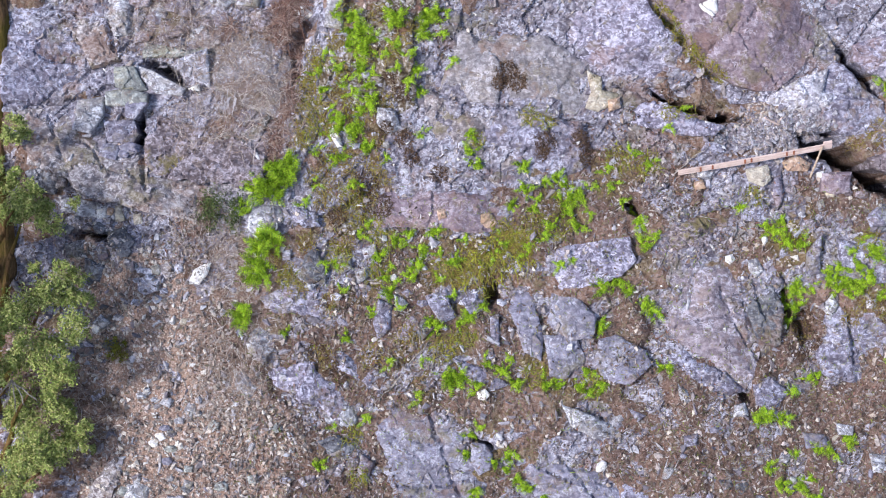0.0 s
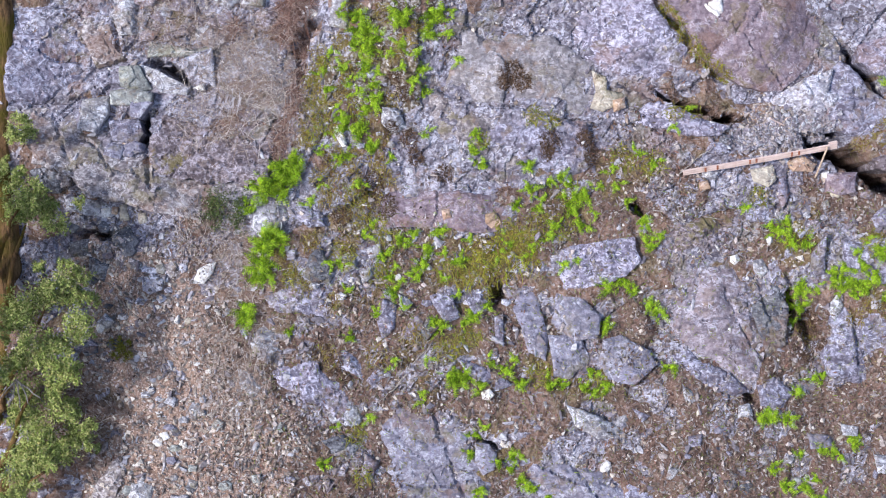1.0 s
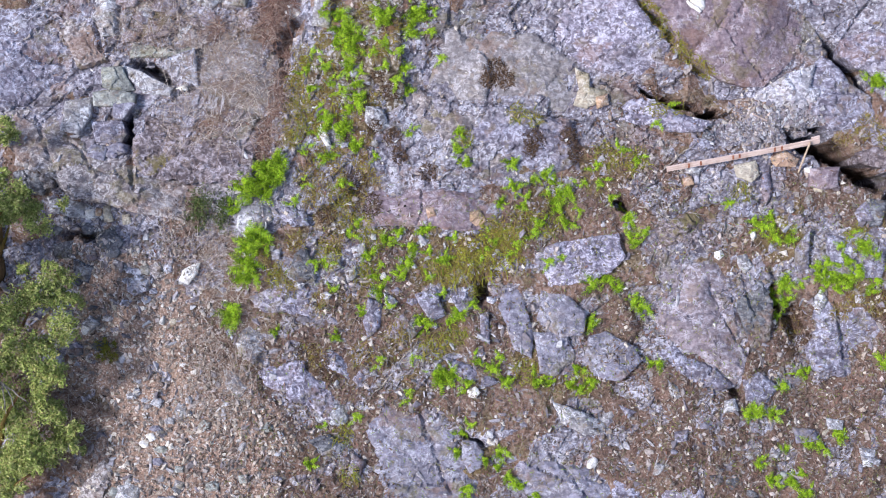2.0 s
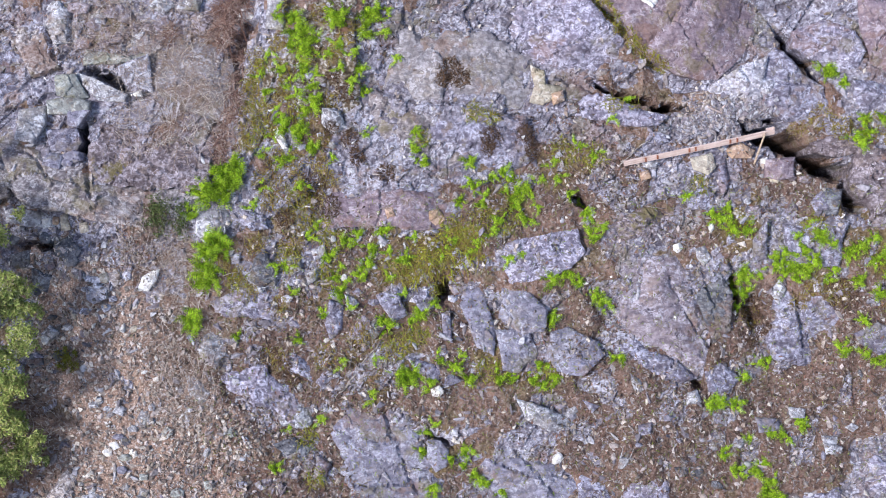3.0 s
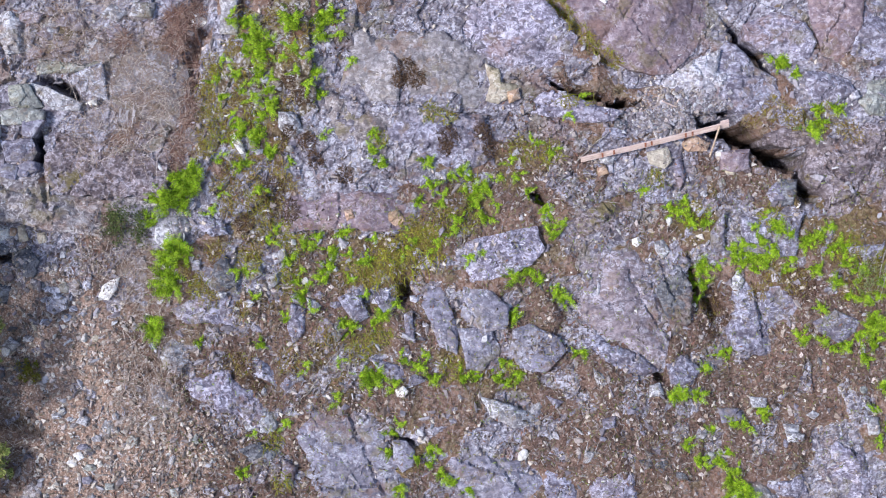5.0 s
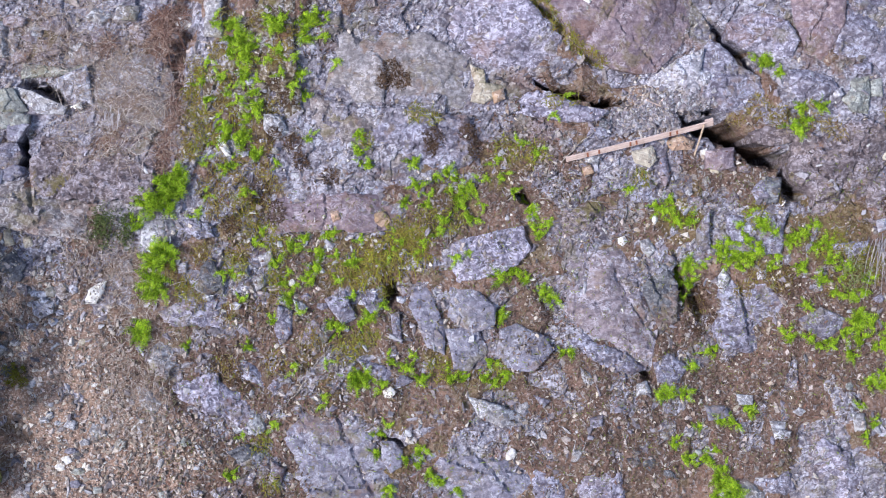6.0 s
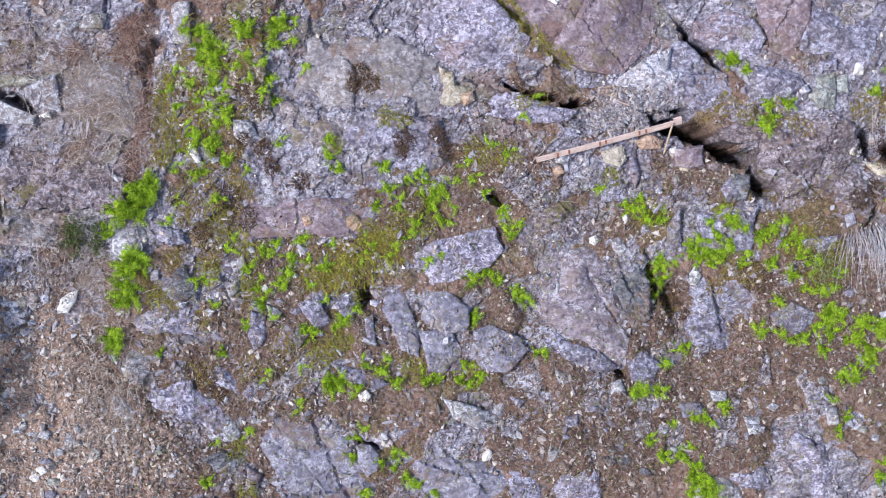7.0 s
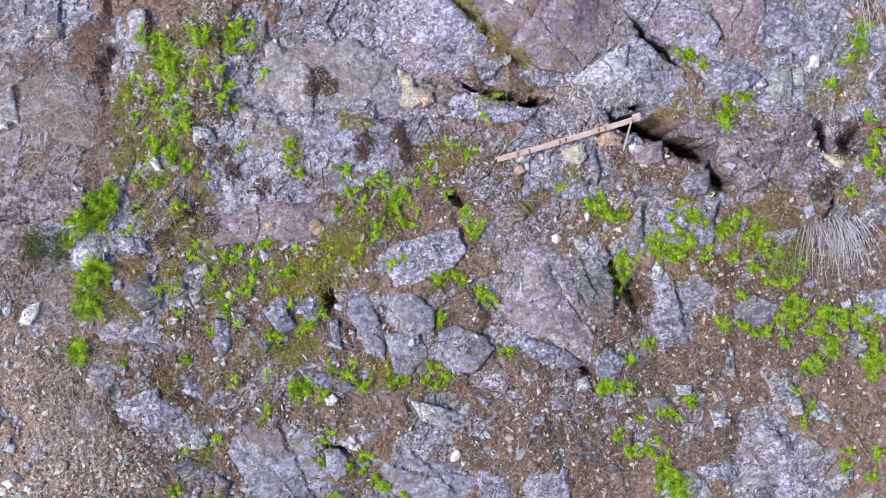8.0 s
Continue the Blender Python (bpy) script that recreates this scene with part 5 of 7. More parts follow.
rock("rock_block", [(6.73, -3.46), (6.86, -3.36), (6.8, -3.24), (6.69, -3.34)], 0.08, (0.00, 0.00), "bright", 0.50, 172, "white crust on the rock at the slope's foot", "rock", rag=0.50, sunk=0.15)
# smaller stones in the scree: how many, the stretch (u and v from, to), sizes, paints, label
scree = random.Random(77)
for count, u0, u1, v0, v1, small, large, paints, label in (
        # mostly dark paint, so that the stones' colour carries the tree's shade
        (20, -5.35, -4.35, -1.6, 0.35, 0.07, 0.17, ("blue", "blue", "slate", "pale"), "blue-grey broken stone, mostly painted darker for the tree's shade"),
        (26, -4.5, -2.0, -3.6, -1.9, 0.05, 0.11, ("pale", "green", "slate", "pale"), "pale bluish stone lying in the scree"),
        (12, -4.4, -3.7, -0.75, -0.2, 0.05, 0.11, ("bright", "pale", "bright"), "whitish crumbled stone on the rubble"),
        (16, -2.1, 1.0, -1.2, 0.3, 0.05, 0.12, ("bright", "pale", "lilac"), "pale lichen-crusted stone set in moss"),
        (24, -4.4, -2.4, 2.95, 3.6, 0.09, 0.22, ("taupe", "brownish", "pale", "pinkish"), "broken grey-brown block at the cliff top"),
        (12, -5.6, -4.2, 0.7, 1.5, 0.08, 0.2, ("taupe", "pale", "slate"), "angular grey block at the foot of the face"),
        (14, -1.9, -0.4, 1.2, 3.0, 0.04, 0.09, ("bright", "bright"), "white lichen-crusted knob on the mossy rib"),
        (16, 4.6, 6.2, 0.3, 1.0, 0.05, 0.12, ("brownish", "cream", "pale", "brownish"), "small brown or pale stone below the board"),
        (9, 3.0, 8.0, -3.4, -1.9, 0.05, 0.10, ("pale", "slate", "green", "slate"), "small bluish stone on leaf litter")):
    for _ in range(count):
        cu, cv, size = scree.uniform(u0, u1), scree.uniform(v0, v1), scree.uniform(small, large)
        start, wide, sides = scree.uniform(0, 6.28), scree.uniform(0.55, 0.9), scree.randint(4, 6)
        ring = [(cu + size * scree.uniform(0.8, 1.15) * math.cos(start + 6.283 * k / sides), cv + size * wide * scree.uniform(0.8, 1.15) * math.sin(start + 6.283 * k / sides)) for k in range(sides)]
        rock("stone", ring, 0.03 + 0.3 * size, (scree.uniform(-0.3, 0.3), scree.uniform(-0.3, 0.3)), scree.choice(paints), 0.5, scree.randint(200, 900), label, "stone", rag=0.4, sunk=0.08)
# yellow-green mossy ledges and seams: u, v, radius
MOSS_TUFTS = [(-1.9, 2.35, 0.14), (-1.85, 2.05, 0.16), (-1.78, 1.75, 0.15), (-1.95, 1.55, 0.12), (-1.75, 2.6, 0.12), (0.95, 0.02, 0.25), (0.7, -0.1, 0.22), (0.5, -0.25, 0.2), (1.15, 0.12, 0.2), (0.25, -0.35, 0.15), (0.62, -0.62, 0.13),
              (3.05, 3.35, 0.09), (3.15, 3.22, 0.1), (3.27, 3.08, 0.1), (3.4, 2.94, 0.08), (3.5, 2.78, 0.09), (3.62, 2.66, 0.09), (3.78, 2.54, 0.08), (3.93, 2.42, 0.08), (3.2, 1.95, 0.14), (3.5, 1.95, 0.12), (1.2, 1.9, 0.13), (1.45, 1.8, 0.13), (0.5, 1.55, 0.1),
              (0.85, 0.25, 0.2), (1.3, 0.35, 0.22), (1.6, 0.3, 0.2), (1.75, 0.75, 0.2), (0.0, -0.3, 0.2)]
# softer seams of moss between stones
MOSS_TUFTS += [(-1.25, 0.75, 0.2), (-1.05, 0.35, 0.2), (-1.5, -0.1, 0.2), (-2.2, -0.4, 0.15), (-0.8, 0.1, 0.2), (-0.9, -0.35, 0.2), (0.0, -1.4, 0.2), (0.3, -1.2, 0.2), (-1.3, -2.6, 0.15), (-1.2, -3.2, 0.15), (1.3, -1.75, 0.2), (2.1, -1.9, 0.2), (2.5, 1.3, 0.2), (2.9, 1.2, 0.2), (4.4, 0.75, 0.15), (4.9, 0.2, 0.2), (6.0, 0.1, 0.2), (7.1, -0.4, 0.25), (7.6, -0.7, 0.25)]

# ---- laying things on what is built so far ----
bpy.context.view_layer.update()
BUILT = bpy.context.evaluated_depsgraph_get()
INTO = (FACE.to_3x3() @ Vector((0, 0, -1))).normalized()
FACE_INV = FACE.inverted()


def landing(u, v):
    """What lies at (u, v) of the slope: height over its plane, normal in its axes, name."""
    hit, place, normal, _, ob, _ = scene.ray_cast(BUILT, FACE @ Vector((u, v, 3.0)), INTO)
    if not hit:
        return 0.0, Vector((0, 0, 1)), ""
    return (FACE_INV @ place).z, FACE_INV.to_3x3() @ normal, ob.name


def part(name, data, parent, at=None, label=""):
    ob = new(name, data)
    ob.parent = parent
    ob.matrix_basis = at or Matrix.Identity(4)
    if label:
        ob["label"] = label
    return ob


def empty_thing(name, at, label, category, group=""):
    ob = new(name)
    ob.empty_display_size = 0.1
    ob.matrix_world = at
    return tagged(ob, label, category, group)


def island_paint(name, colours, rough=0.9, grain=60.0, spec=0.2):
    """A material whose separate bits take one of several colours each."""
    p = Paint(name, rough, spec)
    geo = knot(p.nt, "ShaderNodeNewGeometry")
    ramp = p.nt.nodes.new("ShaderNodeValToRGB")
    ramp.color_ramp.interpolation = "CONSTANT"
    while len(ramp.color_ramp.elements) < len(colours):
        ramp.color_ramp.elements.new(0.5)
    for k, c in enumerate(colours):
        ramp.color_ramp.elements[k].position, ramp.color_ramp.elements[k].color = k / len(colours), rgb(c)
    p.nt.links.new(geo.outputs["Random Per Island"], ramp.inputs[0])
    n = p.noise(grain, 3, 0.6)
    colour = p.mix(p.math("MULTIPLY", p.ramp(n, 0.55, 0.35), 0.5), ramp.outputs[0], (0.03, 0.025, 0.02))
    return p.done(colour)


PEBBLE = island_paint("pebbles", [(0.54, 0.49, 0.44), (0.343, 0.293, 0.264), (0.419, 0.362, 0.319), (0.628, 0.599, 0.563), (0.58, 0.53, 0.48), (0.541, 0.477, 0.462), (0.486, 0.436, 0.428), (0.253, 0.232, 0.225), (0.173, 0.152, 0.145), (0.324, 0.281, 0.245), (0.193, 0.172, 0.165), (0.31, 0.253, 0.217), (0.39, 0.354, 0.347), (0.151, 0.122, 0.112), (0.436, 0.371, 0.313)])
LEAF = island_paint("dead_leaves", [(0.3, 0.28, 0.293), (0.096, 0.073, 0.066), (0.242, 0.229, 0.242), (0.06, 0.047, 0.044), (0.158, 0.108, 0.091), (0.225, 0.171, 0.151), (0.12, 0.09, 0.076), (0.327, 0.28, 0.267), (0.202, 0.158, 0.148), (0.08, 0.064, 0.053), (0.272, 0.246, 0.242), (0.16, 0.133, 0.093), (0.135, 0.095, 0.081), (0.381, 0.354, 0.348), (0.194, 0.174, 0.12), (0.232, 0.128, 0.101), (0.172, 0.101, 0.084), (0.27, 0.189, 0.162)])
CHIP = island_paint("broken_stone", [(0.26, 0.24, 0.29), (0.34, 0.33, 0.38), (0.20, 0.18, 0.21), (0.42, 0.42, 0.47), (0.29, 0.26, 0.27), (0.16, 0.15, 0.18), (0.36, 0.32, 0.31), (0.50, 0.51, 0.56)], grain=22.0)
WHITECHIP = island_paint("white_chips", [(0.66, 0.65, 0.63), (0.52, 0.52, 0.53), (0.72, 0.72, 0.72), (0.58, 0.54, 0.48)], grain=30.0)
STRAW = island_paint("straw", [(0.42, 0.36, 0.31), (0.24, 0.18, 0.15), (0.54, 0.49, 0.46), (0.17, 0.12, 0.10), (0.30, 0.22, 0.17)])
RUSSET = island_paint("russet_stems", [(0.20, 0.11, 0.085), (0.10, 0.055, 0.045), (0.29, 0.19, 0.15), (0.15, 0.095, 0.085), (0.34, 0.26, 0.23)])
MOSSY = island_paint("moss_tufts", [(0.20, 0.18, 0.03), (0.12, 0.105, 0.02), (0.28, 0.29, 0.04), (0.24, 0.19, 0.05), (0.17, 0.21, 0.02)])
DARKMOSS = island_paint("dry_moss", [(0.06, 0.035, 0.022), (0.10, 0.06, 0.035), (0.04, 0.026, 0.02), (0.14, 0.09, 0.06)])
BROWNMOSS = island_paint("brown_moss", [(0.20, 0.145, 0.03), (0.27, 0.215, 0.05), (0.12, 0.08, 0.022), (0.17, 0.10, 0.04), (0.30, 0.26, 0.12), (0.22, 0.20, 0.04)])
FROND = island_paint("fern_leaf", [(0.29, 0.49, 0.016), (0.21, 0.36, 0.012), (0.40, 0.57, 0.03), (0.12, 0.21, 0.010), (0.34, 0.48, 0.02), (0.26, 0.42, 0.014)], 0.6, 30)
BRIGHTMOSS = island_paint("bright_moss", [(0.25, 0.22, 0.03), (0.33, 0.34, 0.035), (0.17, 0.13, 0.03), (0.27, 0.31, 0.025), (0.12, 0.085, 0.02), (0.20, 0.14, 0.05)])
SPRIG = island_paint("sprig_leaf", [(0.21, 0.31, 0.03), (0.18, 0.20, 0.05), (0.27, 0.25, 0.11), (0.14, 0.20, 0.03), (0.24, 0.20, 0.10), (0.33, 0.28, 0.18), (0.18, 0.15, 0.06)])
SHRUB = island_paint("shrub_leaf", [(0.09, 0.13, 0.035), (0.06, 0.09, 0.03), (0.13, 0.17, 0.05), (0.05, 0.07, 0.025)], 0.7, 30)
TREELEAF = island_paint("tree_leaf", [(0.30, 0.37, 0.09), (0.23, 0.31, 0.07), (0.40, 0.47, 0.14), (0.33, 0.32, 0.11), (0.15, 0.21, 0.05), (0.46, 0.49, 0.19)], 0.6, 30)


class Heap:
    """Many small bits joined into one mesh."""

    def __init__(self):
        self.verts, self.faces, self.n = [], [], 0

    def add(self, verts, faces):
        self.verts.append(np.asarray(verts, float))
        self.faces.extend(tuple(i + self.n for i in f) for f in faces)
        self.n += len(verts)

    def mesh(self, name, material, flat=True):
        return mesh_of(name, np.concatenate(self.verts).tolist(), self.faces, material, flat)

    def link(self, name, material, label, category, flat=True):
        ob = new(name, self.mesh(name, material, flat))
        ob.matrix_world = FACE
        return tagged(ob, label, category, kind="stuff")


def spread(rng, count, keep, lo=(-7.2, -4.3), hi=(10.2, 4.4)):
    """Places (u, v) over the seen slope, kept by a chance that varies over it."""
    u, v = rng.uniform(lo[0], hi[0], count), rng.uniform(lo[1], hi[1], count)
    ok = rng.random(count) < keep(u, v)
    return zip(u[ok], v[ok])


def turned(rng, normal=None, flat=1.0):
    """A random turn about w, tipped a little; rows are the axes."""
    a = rng.uniform(0, 2 * math.pi)
    m = Matrix.Rotation(a, 3, "Z")
    tip = Euler((rng.normal(0, 0.35 * flat), rng.normal(0, 0.35 * flat), 0)).to_matrix()
    if normal is not None:
        tip = Vector((0, 0, 1)).rotation_difference(normal).to_matrix() @ tip
    return np.array(tip @ m)


# ---- loose stones: a few shapes, laid many times ----
def stone_shape(seed, sides=15, worn=True):
    rng = random.Random(seed)
    bm = bmesh.new()
    for _ in range(sides):
        d = Vector((rng.gauss(0, 1), rng.gauss(0, 1), rng.gauss(0, 1))).normalized()
        bm.verts.new((d.x * rng.uniform(0.75, 1.0) * 0.62, d.y * rng.uniform(0.7, 1.0) * 0.42, d.z * 0.32))
    bmesh.ops.convex_hull(bm, input=bm.verts)
    loose = [x for x in bm.verts if not x.link_faces]
    bmesh.ops.delete(bm, geom=loose, context="VERTS")
    if worn:
        bmesh.ops.bevel(bm, geom=bm.edges[:], offset=0.05, segments=1, affect="EDGES")
    bm.normal_update()
    return bm


STONE_PAINTS = ("pale", "lilac", "speckled", "white", "lilac", "cream", "blue", "grey", "brownish", "pale")
STONE_MESHES = []
for k in range(20):
    shape = stone_shape(k + 3)
    me = bpy.data.meshes.new("stone")
    shape.to_mesh(me)
    shape.free()
    me.materials.append(ROCK[STONE_PAINTS[k % 10]])
    STONE_MESHES.append(me)

STONE_WORDS = {"pale": "small pale lichen-grey stone lying on the slope", "lilac": "small lilac-grey stone lying on the slope", "speckled": "small lichen-speckled stone lying on the slope",
               "white": "small whitish stone lying on the slope", "cream": "small cream-coloured stone lying on the slope", "blue": "small dark blue-grey stone lying on the slope",
               "grey": "small smooth grey stone lying on the slope", "brownish": "small brown-grey stone lying on the slope"}


def stony(u, v):
    return 0.25 + 0.9 * blobs(u, v, GRAVEL) + 0.5 * blobs(u, v, LITTER) - 0.5 * blobs(u, v, BARE)


def cover(u, v):
    """How likely loose bits stay lying on the rock at (u, v): ragged patches on the lower slope, few on the bare faces."""
    patch = smooth(0.12, 0.42, vnoise(u * 1.5, v * 1.5, 301) + 0.4 * vnoise(u * 5, v * 5, 302))
    return 0.06 - 0.045 * blobs(u, v, BARE) + 0.55 * patch * (1 - blobs(u, v, BARE)) * (1 - 0.5 * smooth(0.6, 1.6, v))


def strewn(rng, count, keep):
    """Places as from spread(), each with its chance to stay on rock."""
    spots = np.array(list(spread(rng, count, keep)))
    return zip(spots[:, 0], spots[:, 1], cover(spots[:, 0], spots[:, 1]))


rng = np.random.default_rng(5)
laid = 0
for u, v in spread(rng, 1400, lambda u, v: np.clip(stony(u, v), 0, 1)):
    w, normal, name = landing(u, v)
    if not name.startswith("ground") or laid >= 80:
        continue
    k = int(rng.integers(20))
    s = 0.10 + 0.16 * rng.random() ** 2.5
    ob = new("stone", STONE_MESHES[k])
    turn = Matrix(turned(rng, normal.lerp(Vector((0, 0, 1)), 0.5), 0.6).tolist()).to_4x4()
    ob.matrix_world = FACE @ Matrix.Translation((u, v, w + 0.04 * s)) @ turn @ Matrix.Diagonal((s, s * rng.uniform(0.7, 1.2), s, 1))
    tagged(ob, STONE_WORDS[STONE_PAINTS[k % 10]], "stone", "loose stones on the slope")
    laid += 1

# ---- rubble: the finer gravel ----
BIT = np.array([(1, 0, 0), (0, 1, 0), (-1, 0, 0), (0, -1, 0), (0.2, 0.2, 1), (-0.1, 0.1, -1)], float)
BIT_FACES = [(0, 1, 4), (1, 2, 4), (2, 3, 4), (3, 0, 4), (1, 0, 5), (2, 1, 5), (3, 2, 5), (0, 3, 5)]
heap = Heap()
for u, v, stay in strewn(rng, 75000, lambda u, v: np.clip(0.10 + 1.0 * blobs(u, v, GRAVEL) + 0.12 * blobs(u, v, LITTER) - 0.10 * blobs(u, v, BARE) + 0.12 * vnoise(u * 1.5, v * 1.5, 4), 0.02, 1)):
    w, normal, name = landing(u, v)
    if not name.startswith("ground") and rng.random() > stay:
        continue
    s = 0.013 + 0.034 * rng.random() ** 2.6
    shape = BIT * (s * rng.uniform(0.8, 1.5), s * rng.uniform(0.6, 1.0), s * rng.uniform(0.4, 0.8)) + rng.normal(0, 0.22 * s, (6, 3))
    heap.add(shape @ turned(rng, normal).T + (u, v, w + 0.2 * s), BIT_FACES)
heap.link("gravel", PEBBLE, "pale and brown angular gravel scattered over the soil", "gravel")

heap = Heap()
for _ in range(2600):
    u, v = rng.normal(4.72, 0.34), rng.normal(1.66, 0.13)
    w, normal, name = landing(u, v)
    if w > 0.35:
        continue
    s = 0.016 + 0.03 * rng.random() ** 2.5
    shape = BIT * (s * rng.uniform(0.8, 1.5), s * rng.uniform(0.6, 1.0), s * rng.uniform(0.4, 0.8)) + rng.normal(0, 0.22 * s, (6, 3))
    heap.add(shape @ turned(rng, normal).T + (u, v, w + 0.2 * s), BIT_FACES)
heap.link("grey_gravel", CHIP, "fine grey gravel held back behind the board", "gravel")

# ---- rubble: hand-sized broken pieces, half sunk in the soil ----
CHIPS = []
for k in range(8):
    shape = stone_shape(60 + k, 10, False)
    shape.verts.ensure_lookup_table()
    shape.verts.index_update()
    CHIPS.append((np.array([tuple(q.co) for q in shape.verts]), [tuple(q.index for q in f.verts) for f in shape.faces]))
    shape.free()
for name, material, count, label in (("rubble", CHIP, 8000, "grey and lilac broken stones half sunk in the soil"), ("pale_chips", WHITECHIP, 4200, "whitish chips of stone strewn over the slope")):
    heap = Heap()
    for u, v in spread(rng, count, lambda u, v: np.clip((0.22 if name == "rubble" else 0.10) + 0.35 * blobs(u, v, ROCKY) + (0.3 if name == "rubble" else 1.0) * blobs(u, v, GRAVEL) - 0.12 * blobs(u, v, LITTER) + 0.3 * vnoise(u * 1.1, v * 1.1, 64), 0.03, 1)):
        w, normal, name_hit = landing(u, v)
        if not name_hit.startswith("ground") and rng.random() > 0.15:
            continue
        co, fs = CHIPS[int(rng.integers(8))]
        s = (0.05 + 0.13 * rng.random() ** 2.2) if name == "rubble" else (0.035 + 0.06 * rng.random() ** 2)
        heap.add(co * (s * rng.uniform(0.9, 1.5), s * rng.uniform(0.6, 1.1), s) @ turned(rng, normal.lerp(Vector((0, 0, 1)), 0.5), 0.8).T + (u, v, w + 0.02 * s), fs)
    heap.link(name, material, label, "rubble")

# ---- leaf litter ----
heap = Heap()
for u, v, stay in strewn(rng, 105000, lambda u, v: np.clip(0.16 + 0.85 * blobs(u, v, LITTER) + 0.15 * blobs(u, v, MOSS) - 0.12 * blobs(u, v, BARE) + 0.12 * vnoise(u * 1.2, v * 1.2, 14), 0.01, 1)):
    w, normal, name = landing(u, v)
    if not name.startswith("ground") and rng.random() > stay * 1.2:
        continue
    a, b = rng.uniform(0.022, 0.055), rng.uniform(0.006, 0.016)
    c = rng.normal(0, 0.25) * a
    leaf = np.array([(-a, 0, 0.3 * c), (0, -b, c), (a, 0, 0.3 * c), (0, b, c + 0.3 * b)])
    heap.add(leaf @ turned(rng, normal).T + (u, v, w + 0.008), [(0, 1, 2), (0, 2, 3)])
heap.link("leaf_litter", LEAF, "fallen reddish-brown leaves and needles on the soil", "leaf litter")


# ---- dry grass, hanging stems, moss: ribbons ----
def ribbon(rng, base, way, length, width, droop, bends=5, curl=0.3, high=SKYWARD):
    """A thin strip that starts at base, goes along way and sinks down the slope."""
    p, d = Vector(base), Vector(way).normalized()
    side = d.cross(Vector((0, 0, 1)))
    side = side.normalized() if side.length > 0.05 else Vector((1, 0, 0))
    verts, faces = [], []
    bend = Vector((rng.normal(0, curl), rng.normal(0, curl), rng.normal(0, curl * 0.4)))
    for k in range(bends + 1):
        half = side * (width * (1 - 0.8 * k / bends) / 2)
        verts += [tuple(p - half), tuple(p + half)]
        d = (d + (bend - high * droop) / bends).normalized()
        p = p + d * (length / bends)
    for k in range(bends):
        faces.append((2 * k, 2 * k + 1, 2 * k + 3, 2 * k + 2))
    return verts, faces


def strands(name, spots, material, label, category, per=60, length=(0.15, 0.4), width=0.006, lift=0.5, droop=1.2, seed=1, up=0.4):
    r = np.random.default_rng(seed)
    h = Heap()
    for cu, cv, radius in spots:
        for _ in range(int(per * (radius / 0.3) ** 1.5)):
            q, a = radius * math.sqrt(r.random()), r.uniform(0, 2 * math.pi)
            u, v = cu + q * math.cos(a), cv + q * math.sin(a)
            w, normal, _ = landing(u, v)
            b = r.uniform(0, 2 * math.pi)
            way = Vector((math.cos(b), math.sin(b), lift)) + SKYWARD * up
            h.add(*ribbon(r, (u, v, w), way, r.uniform(*length), width * r.uniform(0.6, 1.3), droop * r.uniform(0.6, 1.4)))
    return h.link(name, material, label, category)


strands("dry_grass", [(-3.3, 3.1, 0.7), (-2.7, 2.6, 0.6), (-2.6, 1.9, 0.6), (-3.4, 1.9, 0.5), (-3.9, 3.2, 0.5), (-3.3, 0.2, 0.5), (-2.9, -0.3, 0.5), (-2.9, -1.3, 0.6), (-3.0, -2.0, 0.5), (-5.2, -2.4, 0.5)], STRAW,
        "thin dry straw strands fallen over the rocks", "dry grass", 190, (0.12, 0.34), 0.0065, 0.15, 0.8, 3)
strands("russet_stems", [(-2.12, 3.45, 0.12), (-2.06, 3.2, 0.12), (-2.04, 2.95, 0.11), (-2.06, 2.7, 0.1), (-2.1, 2.45, 0.1), (-2.14, 2.2, 0.1), (-2.22, 1.95, 0.1), (-2.3, 1.7, 0.09), (-2.25, 3.35, 0.16), (-2.3, 3.1, 0.13), (-2.2, 2.9, 0.12), (-2.0, 3.5, 0.12), (-2.36, 1.5, 0.1), (-2.4, 1.3, 0.09), (-3.0, 3.1, 0.1)], RUSSET,
        "dry reddish-brown stems matted in the gully", "dry stems", 620, (0.10, 0.26), 0.011, 0.3, 1.2, 4)
strands("sprigs", [(u, v, 0.5) for u in np.arange(-2.4, 9.2, 0.95) for v in (-3.2, -2.3, -1.4, -0.5, 0.4)], SPRIG, "tiny green and straw-coloured sprigs between stones", "grass", 46, (0.03, 0.09), 0.010, 0.7, 1.0, 9)
